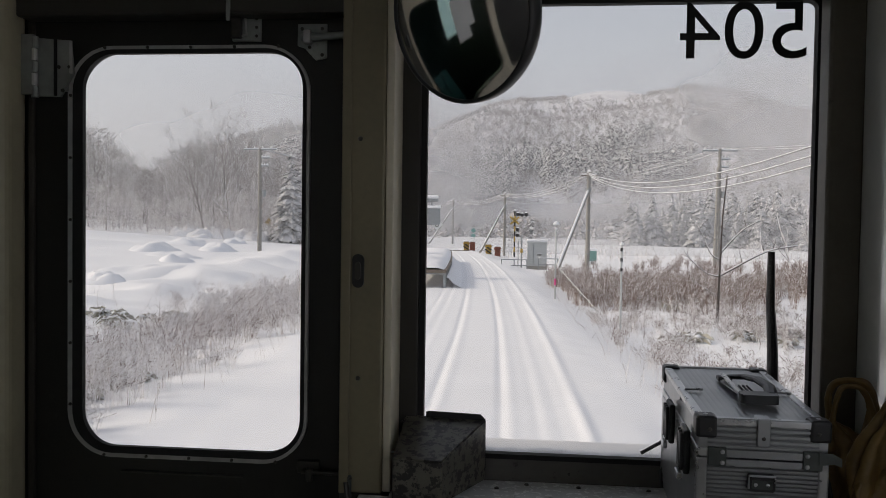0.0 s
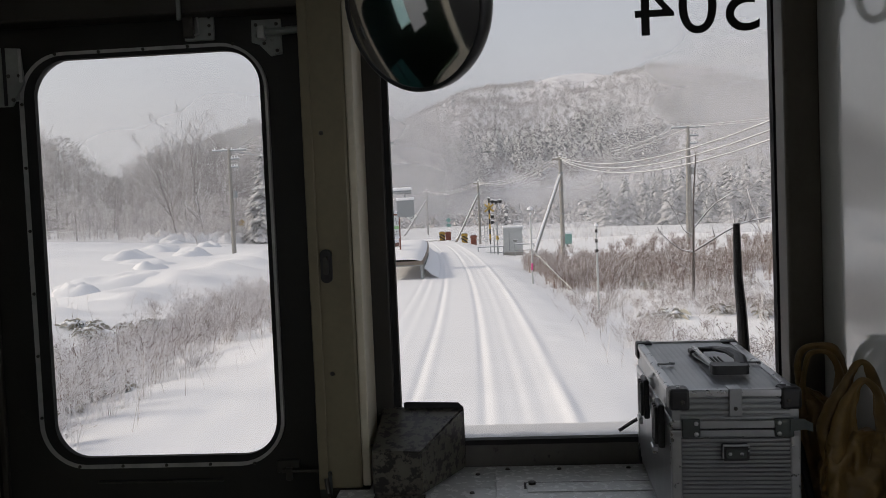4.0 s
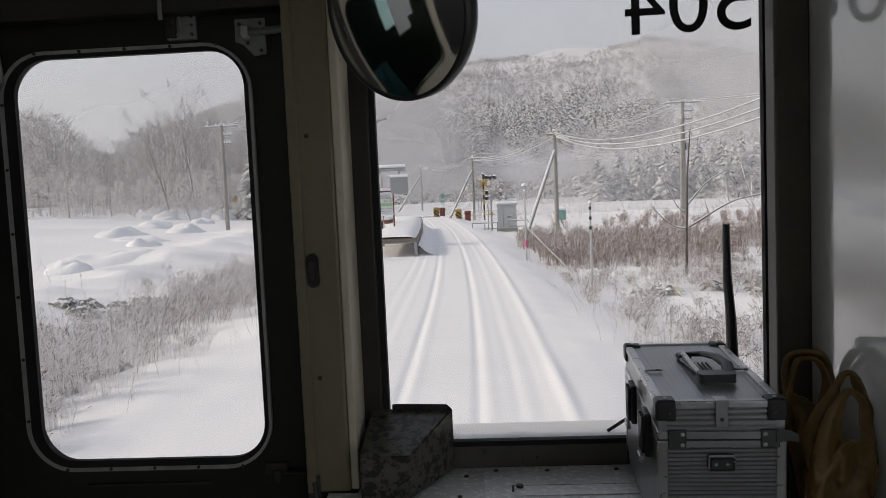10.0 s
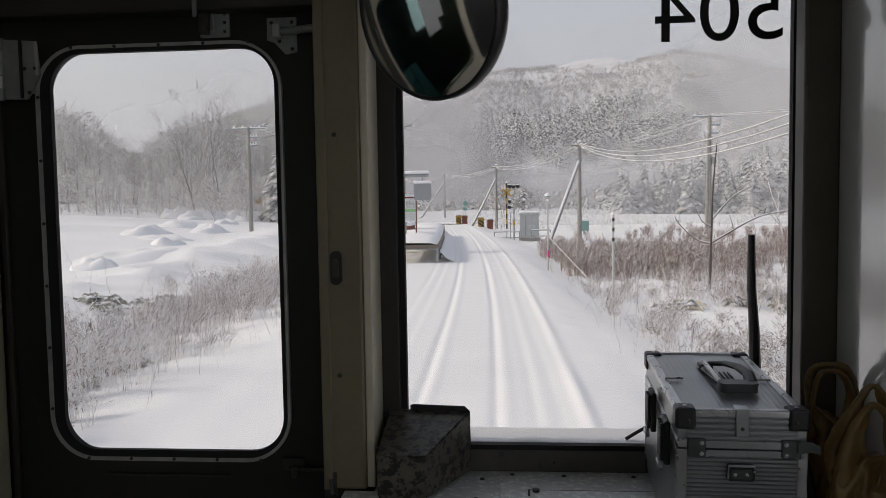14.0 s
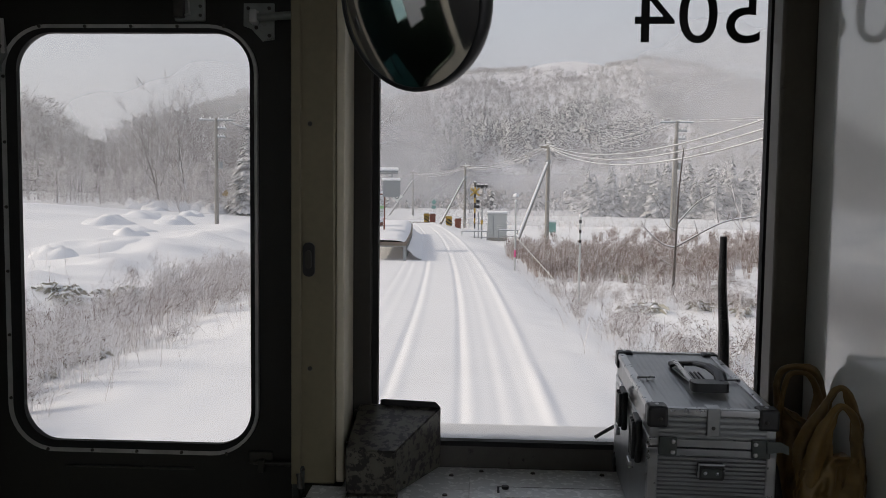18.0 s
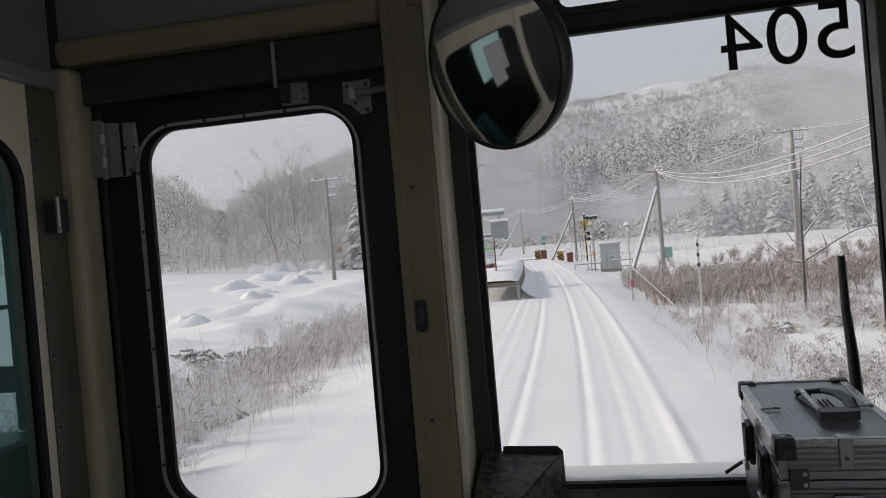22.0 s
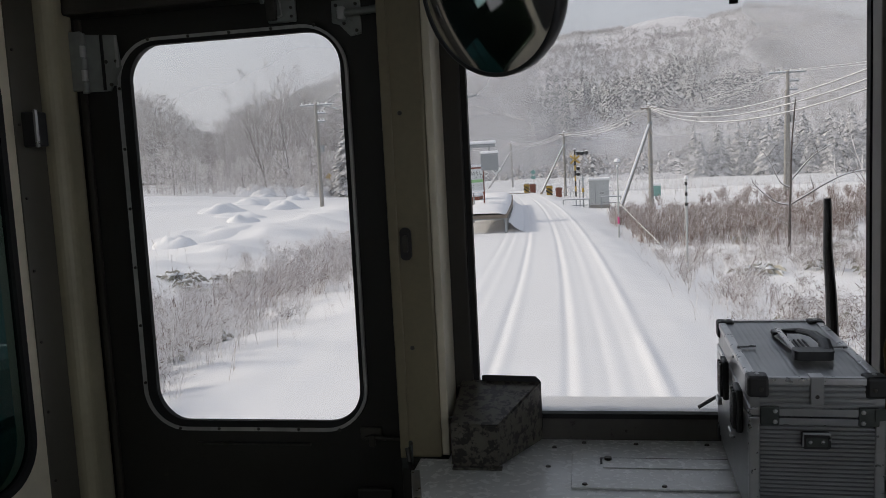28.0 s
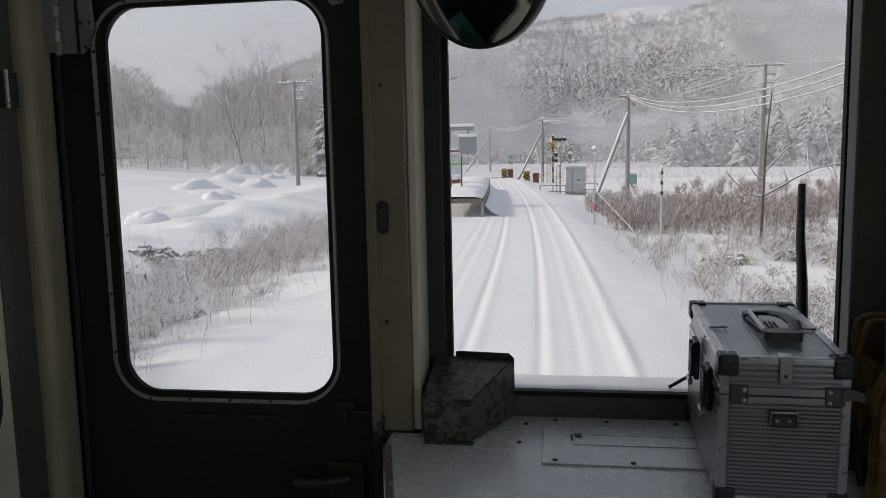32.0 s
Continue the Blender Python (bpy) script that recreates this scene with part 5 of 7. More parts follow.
r = random.Random(11)
places, heights, kinds = [], [], []
while len(places) < 19500:
    az = r.uniform(-36, 24)
    f = r.random() ** 0.85 * 1.02
    # open snowfield near the crest, and a cleared strip low on the slope
    if 3.3 < az < 8.9 and f > 0.82 + 0.03 * math.sin(az * 2.5) + 0.02 * abs(az - 6):
        continue
    if f > 0.75 and r.random() < 0.45:
        continue
    if 1.0 < az < 3.2 and 0.12 < f < 0.24 and r.random() < 0.8:
        continue
    p = hill_point(az, f)
    w = 2.2 * noise.noise((az * 0.5, f * 5, 7)) + 0.6 * noise.noise((az * 2, f * 18, 9))
    stand = (-3.2 < az + w < 8.4 and 0.22 < f + 0.06 * w - 0.006 * az < 0.47) or (-24 < az + w < -15 and 0.4 < f < 0.8) or (8.6 < az + w < 15 and abs(f + 0.03 * w - 0.3 - 0.045 * (az - 9)) < 0.07)
    if not stand and f < 0.25 and r.random() < 0.35:
        continue
    if stand and r.random() < 0.5:
        continue
    kind = 0 if r.random() < (0.9 if stand else 0.08 if f > 0.5 and az < 9 else 0.04) else 1
    places.append(p)
    heights.append(r.uniform(14, 24) if stand and kind == 0 else (r.uniform(8, 12) if kind == 0 else r.uniform(5, 9)))
    kinds.append(kind)
forest("forest", places, heights, kinds, {0: FROST_CONIFER, 1: FROST_TREE_HAZED}, "frosted forest of spruce and bare trees on the hill", 3)

# nearer belt of bare trees behind the field
places, heights, kinds = [], [], []
for _ in range(500):
    az = r.uniform(-9, 24)
    d = r.uniform(225, 330)
    a = radians(az)
    places.append((d * math.sin(a), d * math.cos(a), -2.2))
    heights.append(r.uniform(4, 9) if az > -2 else r.uniform(3, 6))
    kinds.append(1 if r.random() < 0.8 else 0)
forest("tree_belt", places, heights, kinds, {0: FROST_CONIFER, 1: FROST_TREE_HAZED}, "belt of pale frosted bare trees at the field's edge", 5)


# ---------------------------------------------------------------- single trees
def polar(az, d):
    a = radians(az)
    x, y = d * math.sin(a), d * math.cos(a)
    return x, y, float(ground_z(x, y))


TREE_BANK = {}


def tree(name, at, turn, scale, make, args, mat, label, group, category="tree"):
    """A tree as one thing; alike ones share their meshes."""
    key = (make is conifer, make is larch, args, mat.name)
    if key not in TREE_BANK:
        V, F = make(*args)
        if make is conifer:
            TREE_BANK[key] = [("trunk", raw_mesh("trunk", V[:10], F[:5], mat)), ("crown", raw_mesh("crown", V[10:], [tuple(i - 10 for i in f) for f in F[5:]], mat))]
        else:
            nt, nv = (12, 24) if make is larch else (24, 48)
            TREE_BANK[key] = [("trunk", raw_mesh("trunk", V[:nv], F[:nt], mat)), ("crown", raw_mesh("crown", V[nv:], [tuple(i - nv for i in f) for f in F[nt:]], mat))]
    ob = thing(name, Matrix.Translation(at) @ pose(0, 0, 0, 0, 0, turn) @ Matrix.Scale(scale, 4), label, category, group)
    for n, me in TREE_BANK[key]:
        part(n, me, mat, ob, world=False)
    return ob




def larch(seed, height, reach=0.17, boughs=80):
    """A leafless larch: a straight trunk with tiers of thin level boughs and short twigs."""
    r = random.Random(seed)
    P, Q, A, E = [], [], [], []
    for k in range(4):
        P.append((0, 0, height * k / 4 - 0.2)), Q.append((r.gauss(0, 0.03), 0, height * (k + 1) / 4))
        A.append(0.011 * height * (1 - k / 4.2)), E.append(0.011 * height * (1 - (k + 1) / 4.2))
    for k in range(boughs):
        f = 0.07 + 0.9 * (k + r.random()) / boughs
        a, L = r.uniform(0, 6.283), height * reach * (1.03 - f) ** 0.75 * r.uniform(0.6, 1.2)
        c, s_ = math.cos(a), math.sin(a)
        z = height * f
        m = (0.55 * L * c, 0.55 * L * s_, z + L * r.uniform(-0.1, 0.12))
        t = (L * math.cos(a + r.gauss(0, 0.12)), L * math.sin(a + r.gauss(0, 0.12)), m[2] + L * r.uniform(-0.2, 0.12))
        w = 0.0024 * height * (1.15 - f)
        P += [(0, 0, z), m]
        Q += [m, t]
        A += [w, w * 0.8]
        E += [w * 0.8, w * 0.4]
        for _ in range(6):
            u = r.uniform(0.25, 1)
            p = tuple(v * u for v in (t[0], t[1])) + (z + (t[2] - z) * u,)
            b = a + r.choice((-1, 1)) * r.uniform(0.5, 1.2)
            l = L * r.uniform(0.12, 0.3)
            P.append(p), Q.append((p[0] + l * math.cos(b), p[1] + l * math.sin(b), p[2] + l * r.uniform(-0.5, 0.3)))
            A.append(w * 0.6), E.append(w * 0.35)
    return rods(np.array(P), np.array(Q), np.array(A), np.array(E))


def belt_top(az):
    return float(np.interp(az, [-37, -31, -29.8, -28.6, -27.7, -26.9, -25, -23.3, -21, -19, -17, -13], [6.4, 6.8, 6.6, 5.9, 4.5, 4.0, 4.9, 5.9, 6.4, 5.7, 5.4, 4.6]))


tree("bare_tree", polar(-20.9, 104), 20, 1.0, bare_tree, (36, 17.0, 0.7, 4, 0.011, 24, 0.6, 0.2), BARK_TALL, "tall leafless tree with snow on its limbs", "trees at the field edge")
tree("bare_tree", polar(-22.8, 112), 140, 0.8, bare_tree, (36, 17.0, 0.7, 4, 0.011, 24, 0.6, 0.2), BARK_TALL, "tall leafless tree with snow on its limbs", "trees at the field edge")
# belt of frosted trees behind the field, in two kinds, with larches before them
rb = random.Random(15)
for k in range(46):
    az = -37 + 24 * (k + rb.uniform(-0.4, 0.4)) / 46
    dd = rb.uniform(125, 190)
    x_, y_, z_ = polar(az, dd)
    want = (2.7 + dd * math.tan(radians(belt_top(az))) - z_) * rb.uniform(0.8, 1.06)
    if rb.random() < 0.55:
        tree("bare_tree", (x_, y_, z_), rb.uniform(0, 360), want / 15.0, bare_tree, (33, 15.0, 0.5, 3, 0.007, 16, 0.85, 0.08), BARK_FROST, "slender leafless tree white with frost", "trees at the field edge")
    else:
        tree("bare_tree", (x_, y_, z_), rb.uniform(0, 360), want / 12.0, bare_tree, (34, 12.0, 0.75, 3, 0.007, 16, 0.6, 0.05), BARK_FROST, "broad leafless tree white with frost", "trees at the field edge")
for k, az in enumerate((-34.5, -33.2, -31.8, -30.9, -30.3, -29.2, -28.4, -27.9, -26.6, -25.4, -24.5, -22.2, -19.6, -18.7, -17.4, -15.5)):
    dd = 100 + 13 * ((k * 7) % 5) / 4
    x_, y_, z_ = polar(az, dd)
    el = belt_top(az) * (0.62 + 0.26 * ((k * 5) % 7) / 6)
    tree("larch", (x_, y_, z_), 73 * k, (2.7 + dd * math.tan(radians(el)) - z_) / 11.0, larch, ((91, 92, 93)[k % 3], 11.0), LARCH, "leafless larch with frosted level boughs", "larches at the field edge")
for k in range(34):
    tree("snowy_shrub", polar(-36 + 22 * (k + rb.random()) / 34, rb.uniform(96, 118)), rb.uniform(0, 360), rb.uniform(0.45, 0.95), bare_tree, (44, 6.0, 1.0, 3, 0.01, 15, 0.35, 0.02), RIMED, "spreading frosted shrub loaded with snow", "shrubs at the field edge", "shrub")
for az, d, sc, tn in ((-21.5, 92, 1.0, 0), (-17.9, 100, 0.7, 90), (-25.0, 110, 0.7, 200), (-19.3, 98, 0.8, 130)):
    tree("snowy_shrub", polar(az, d), tn, sc, bare_tree, (44, 6.0, 1.0, 4, 0.01, 11, 0.35, 0.02), BARK_FROST, "spreading frosted shrub loaded with snow", "shrubs at the field edge", "shrub")
for az, d, sc, tn in ((-16.8, 100, 0.85, 0), (-16.0, 125, 0.95, 60), (-15.0, 140, 1.0, 120)):
    tree("spruce", polar(az, d), tn, sc, conifer, (51, 14.0, 34, 22, 0.24), SPRUCE, "dark spruce with snow on its boughs", "spruces")
k = 0
for az in np.arange(8.1, 20.0, 0.37):
    k += 1
    tree("spruce", polar(float(az) + 0.2 * math.sin(k * 5), 170 + 14 * math.sin(k * 2.3)), k * 57, (0.86 if az < 11.5 else 1.0) + 0.17 * math.sin(k * 1.7), conifer, ((52, 53, 54)[k % 3], 11.0, 24, 15, 0.27), SPRUCE, "dark spruce in a row across the field, snow on its boughs", "spruces")
for az, d, sc in ((18.7, 66, 0.8), (16.9, 74, 0.55), (21.6, 62, 0.9), (19.9, 84, 0.8), (24.0, 70, 0.9)):
    tree("bare_tree", polar(az, d), az * 37, sc, bare_tree, (61, 8.5, 0.8, 4, 0.012, 9, 0.5, 0.12), RIMED, "spreading leafless tree with frosted twigs", "trees in the meadow")


def limbed_sapling(at, label):
    """A young tree with a few long bowed limbs, each lined with snow."""
    sp = thing("sapling", at, label, "tree", "saplings")
    lines = [("trunk", [(0, 0, -0.3), (0.03, 0, 1.0), (0.06, 0, 2.0), (0.1, 0, 3.4), (0.22, 0, 4.9)], 0.05),
             ("limb", [(0.03, 0, 1.55), (0.5, -0.1, 1.85), (1.1, -0.1, 2.2), (1.7, 0, 2.45), (2.5, 0, 2.6)], 0.032),
             ("limb", [(0.05, 0, 2.3), (0.45, 0.1, 2.75), (0.8, 0.1, 3.1), (1.3, 0.1, 3.4)], 0.026),
             ("limb", [(0.02, 0, 1.55), (-0.35, 0.05, 1.65), (-0.8, 0, 2.0), (-1.1, 0, 2.35)], 0.024),
             ("limb", [(0.05, 0, 2.1), (-0.25, 0, 2.3), (-0.5, 0.1, 2.9), (-0.75, 0.1, 3.3)], 0.022),
             ("limb", [(0.1, 0, 3.1), (0.35, 0, 3.5), (0.7, 0, 3.75)], 0.016),
             ("limb", [(0.0, 0, 0.9), (-0.4, 0.1, 1.15), (-0.8, 0.1, 1.4)], 0.016)]
    rr = random.Random(5)
    for nm, pts, w in lines:
        line = smooth_line(pts, 5)
        bm = bmesh.new()
        tube(bm, line, w, 6, w * 0.35)
        if nm == "limb":
            for k in range(5):
                q = Vector(line[int(len(line) * rr.uniform(0.35, 0.95))])
                tip = q + Vector((rr.uniform(-0.3, 0.4), rr.uniform(-0.2, 0.2), rr.uniform(0.1, 0.5)))
                tube(bm, [q, q.lerp(tip, 0.5) + Vector((0, 0, 0.03)), tip], w * 0.4, 5, w * 0.2)
        ob = part(nm, bm, BARK, sp, smooth=True, world=False)
        if nm == "limb":
            bm = bmesh.new()
            tube(bm, [Vector(q) + Vector((0, 0, w * 0.8)) for q in line], w * 0.8, 6, w * 0.4)
            part("limb_snow", bm, SNOW, ob, smooth=True, world=False)


limbed_sapling((6.5, 26.1, float(ground_z(6.5, 26.1))), "young leafless tree with long snow-lined limbs")


def frosted_wood(name, n, az0, az1, d0, d1, outline, twigs, width, mat, label, seed):
    """A stand of trees white with frost: thin trunks, each in a cloud of fine twigs."""
    rng = np.random.RandomState(seed)
    P, Q, A, E = [], [], [], []
    for k in range(n):
        az = az0 + (az1 - az0) * (k + rng.rand()) / n
        d = rng.uniform(d0, d1)
        x, y, z = polar(az, d)
        h = (2.7 + d * math.tan(radians(outline(az)))) * rng.uniform(0.72, 1.0) - z
        t = rng.rand(twigs) ** 0.75
        prof = h * 0.17 * np.sin(math.pi * (0.12 + 0.85 * t)) ** 0.7 * rng.uniform(0.8, 1.25)
        a = rng.uniform(0, 6.283, twigs)
        rad = prof * np.sqrt(rng.rand(twigs))
        p = np.stack([x + rad * np.cos(a), y + rad * np.sin(a), z + h * (0.1 + 0.86 * t)], 1)
        L = h * rng.uniform(0.04, 0.1, twigs)
        a2 = a + rng.normal(0, 0.6, twigs)
        q = p + np.stack([np.cos(a2) * L, np.sin(a2) * L, L * rng.uniform(-0.1, 1.1, twigs)], 1)
        w = width * rng.uniform(0.5, 1.4, twigs)
        P += [p, np.array([[x, y, z - 0.3]])]
        Q += [q, np.array([[x + rng.normal(0, 0.3), y, z + h * 0.93]])]
        A += [w, np.array([0.011 * h])]
        E += [w * 0.4, np.array([0.002 * h])]
    V, F = rods(np.concatenate(P), np.concatenate(Q), np.concatenate(A), np.concatenate(E))
    tagged(part(name, raw_mesh(name, V, F, mat), None), label, "wood", kind="stuff")


HOAR = frost_material("hoar_frosted_twigs", (0.13, 0.118, 0.113), (0.88, 0.87, 0.87), 0.55, 0.6, 0.12, 0.6)
frosted_wood("wood", 120, -37.5, -12.5, 150, 220, belt_top, 360, 0.045, HOAR, "belt of pale trees thick with hoar frost", 61)
HOARWHITE = frost_material("rime_white_twigs", (0.32, 0.3, 0.29), (0.9, 0.89, 0.89), 0.2, 0.6, 0.25, 0.6)
frosted_wood("wood", 60, -37.5, -14, 112, 140, lambda az: 0.5 * belt_top(az) - 0.3, 260, 0.045, HOARWHITE, "low frosted trees and bushes at the field's edge", 62)
frosted_wood("wood", 90, -37.5, -14, 98, 104, lambda az: 0.55 + 0.3 * math.sin(az * 2.1), 150, 0.028, HOARWHITE, "snow-laden scrub along the field's edge", 63)


# ---------------------------------------------------------------- reeds, shrubs and bamboo grass
def scatter(n, rng, yr, ur, keep=None):
    """n places on the ground within a stretch of the line, thinned by keep."""
    got = np.zeros((0, 2))
    while len(got) < n:
        y = yr[0] + (yr[1] - yr[0]) * rng.rand(4 * n)
        x = track_x(y) + ur[0] + (ur[1] - ur[0]) * rng.rand(4 * n)
        ok = np.ones(4 * n, bool) if keep is None else keep(x, y, rng.rand(4 * n))
        got = np.concatenate([got, np.stack([x, y], 1)[ok]])
    got = got[:n]
    return np.column_stack([got, ground_z(got[:, 0], got[:, 1])])


def thicket(name, n, yr, ur, h, lean, width, twigs, mat, label, category, seed, keep=None, bend=0.25):
    rng = np.random.RandomState(seed)
    b = scatter(n, rng, yr, ur, keep)
    hh = h[0] + (h[1] - h[0]) * rng.rand(n)
    V, F = strands(b, hh, lean, width, twigs, rng, bend)
    return tagged(part(name, raw_mesh(name, V, F, mat), None), label, category, kind="stuff")


def bushes(name, n, yr, ur, h, stems, width, twigs, mat, label, category, seed, keep=None, lean=0.4, heads=0.0):
    """Clumps of stems that fan out from one root."""
    rng = np.random.RandomState(seed)
    roots = np.repeat(scatter(n, rng, yr, ur, keep), stems, 0)
    size = np.repeat(h[0] + (h[1] - h[0]) * rng.rand(n), stems)
    a = rng.uniform(0, 6.28, n * stems)
    ways = np.stack([np.cos(a), np.sin(a), 0 * a], 1)
    roots = roots + ways * (rng.rand(n * stems) * 0.13 * size)[:, None]
    V, F = strands(roots, size * rng.uniform(0.55, 1.0, n * stems), lean, width, twigs, rng, 0.3, ways, heads)
    return tagged(part(name, raw_mesh(name, V, F, mat), None), label, category, kind="stuff")


def clumps(scale, level, seed):
    def keep(x, y, q):
        return 0.5 + 0.9 * waves(x, y, scale, seed) > level + 0.35 * q
    return keep


# left bank
bushes("reeds", 240, (8.0, 27.0), (-8.6, -4.4), (0.55, 1.25), 16, 0.0038, 6, REED, "dry frosted reeds on the bank beside the track", "reeds", 1, clumps(1.5, 0.1, 3), 0.2, 1.8)
bushes("shrubs", 85, (8.5, 25.0), (-10.5, -5.6), (0.8, 1.5), 12, 0.0046, 11, SHRUB, "tangle of frosted leafless shrubs on the bank", "shrubs", 2, clumps(2.2, 0.1, 6), 0.42, 1.5)
bushes("reeds", 80, (24.0, 40.0), (-9.5, -5.2), (0.6, 1.1), 14, 0.006, 8, REED, "dry frosted reeds on the bank beside the track", "reeds", 3, clumps(3, 0.2, 8), 0.3, 1.5)
thicket("twigs", 26, (7.5, 18.0), (-4.7, -3.9), (0.25, 0.6), 0.5, 0.0042, 4, SHRUB, "single dry twigs sticking out of the snow", "twigs", 4)
thicket("twigs", 40, (12.0, 30.0), (-16.0, -8.0), (0.7, 1.5), 0.3, 0.007, 6, SHRUB, "bare dark saplings standing out of the drifts", "twigs", 42)
thicket("twigs", 46, (5.5, 16.0), (3.0, 5.4), (0.3, 0.95), 0.5, 0.0046, 9, SHRUB, "bare dark twigs standing close beside the track", "twigs", 41, clumps(1.2, 0.3, 43), 0.4)
# right bank: brown reed belt, then sparse weeds near the line
bushes("reeds", 400, (29.5, 44.0), (3.7, 19.0), (0.85, 1.4), 16, 0.0082, 5, BROWNREED, "belt of brown dry reeds in the snowy meadow", "reeds", 5, clumps(5, 0.02, 12), 0.2, 1.6)
bushes("reeds", 90, (46.0, 72.0), (7.5, 30.0), (0.7, 1.3), 15, 0.010, 7, BROWNREED, "belt of brown dry reeds in the snowy meadow", "reeds", 51, clumps(5, 0.25, 13), 0.25, 1.6)
bushes("reeds", 210, (10.5, 28.0), (4.3, 12.0), (0.45, 1.0), 13, 0.0044, 6, REED, "frosted dry reeds beside the track", "reeds", 6, clumps(1.8, 0.3, 14), 0.3, 1.8)
bushes("shrubs", 24, (9.0, 28.0), (4.0, 10.0), (0.5, 1.1), 10, 0.0046, 11, SHRUB, "frosted leafless shrubs along the track bank", "shrubs", 7, clumps(2.0, 0.25, 16), 0.5, 1.5)
thicket("twigs", 70, (12.0, 30.0), (2.7, 5.0), (0.25, 0.75), 0.6, 0.006, 5, SHRUB, "single dry twigs sticking out of the snow", "twigs", 8)
bushes("weeds", 120, (9.0, 27.0), (3.4, 8.0), (0.25, 0.6), 9, 0.0032, 7, REED, "low frosted weeds poking through the snow", "weeds", 61, clumps(1.1, 0.34, 62), 0.45, 1.8)
bushes("weeds", 90, (7.0, 22.0), (-10.0, -4.1), (0.25, 0.6), 9, 0.0032, 7, REED, "low frosted weeds poking through the snow", "weeds", 63, clumps(1.1, 0.3, 64), 0.45, 1.8)
thicket("reeds", 1400, (75.0, 170.0), (4.5, 60.0), (0.6, 1.4), 0.2, 0.018, 4, REED, "thin frosted reeds far out in the meadow", "reeds", 9, clumps(12, 0.45, 18))
thicket("reeds", 700, (95.0, 180.0), (-30.0, -6.0), (0.6, 1.6), 0.2, 0.02, 4, SHRUB, "frosted scrub beside the line beyond the crossing", "scrub", 10, clumps(9, 0.4, 19))


def bamboo_grass(n_clumps, yr, ur, seed):
    """Low broad-leaved clumps bowed down by snow, with pads of snow on top."""
    rng = np.random.RandomState(seed)
    V, F, S, G = [], [], [], []
    for x, y, z in scatter(n_clumps, rng, yr, ur, clumps(1.7, 0.42, 23)):
        size = rng.uniform(0.18, 0.42)
        for _ in range(26):
            a, L = rng.uniform(0, 6.28), size * rng.uniform(0.5, 1.0)
            c, s = math.cos(a), math.sin(a)
            o = rng.normal(0, size * 0.35, 2)
            zz = z + size * rng.uniform(0.2, 0.75)
            w = L * 0.13
            k = len(V)
            mid = (x + o[0] + 0.5 * L * c, y + o[1] + 0.5 * L * s, zz + 0.16 * L)
            V.extend([(x + o[0], y + o[1], zz), (mid[0] - w * s, mid[1] + w * c, mid[2]), (x + o[0] + L * c, y + o[1] + L * s, zz - 0.35 * L), (mid[0] + w * s, mid[1] - w * c, mid[2])])
            F.extend([(k, k + 1, k + 2), (k, k + 2, k + 3)])
        for _ in range(3):
            o = rng.normal(0, size * 0.3, 2)
            rr = size * rng.uniform(0.2, 0.42)
            k = len(S)
            for j, (q, h) in enumerate(((1.0, 0.0), (0.75, 0.3), (0.3, 0.45))):
                for i in range(7):
                    a = 6.283 * i / 7
                    w = rr * q * (1 + 0.25 * math.sin(3 * a + k))
                    S.append((x + o[0] + w * math.cos(a), y + o[1] + w * math.sin(a), z + size * 0.5 + rr * h))
            for j in range(2):
                for i in range(7):
                    G.append((k + 7 * j + i, k + 7 * j + (i + 1) % 7, k + 7 * j + 7 + (i + 1) % 7, k + 7 * j + 7 + i))
            G.append(tuple(k + 14 + i for i in range(7)))
            G.append(tuple(k + 6 - i for i in range(7)))
    tagged(part("bamboo_grass", raw_mesh("bamboo_grass", V, F, SASA), None), "low bamboo grass bowed under fresh snow", "grass", kind="stuff")
    tagged(part("snow_pads", raw_mesh("snow_pads", S, G, SNOW, True), None), "pads of snow lying on low plants", "snow", kind="stuff")


bamboo_grass(110, (8.0, 26.0), (-13.0, -6.0), 31)
bamboo_grass(34, (11.0, 30.0), (4.4, 11.0), 37)

# lone tree and marker posts that the train has already passed
tree("bare_tree", (-15.0, -84.0, float(ground_z(-15.0, -84.0))), 40, 1.0, bare_tree, (81, 10.0, 0.75, 4, 0.018, 8, 0.55, 0.15), BARK, "lone spreading leafless tree in the snowy field", "trees in the meadow")


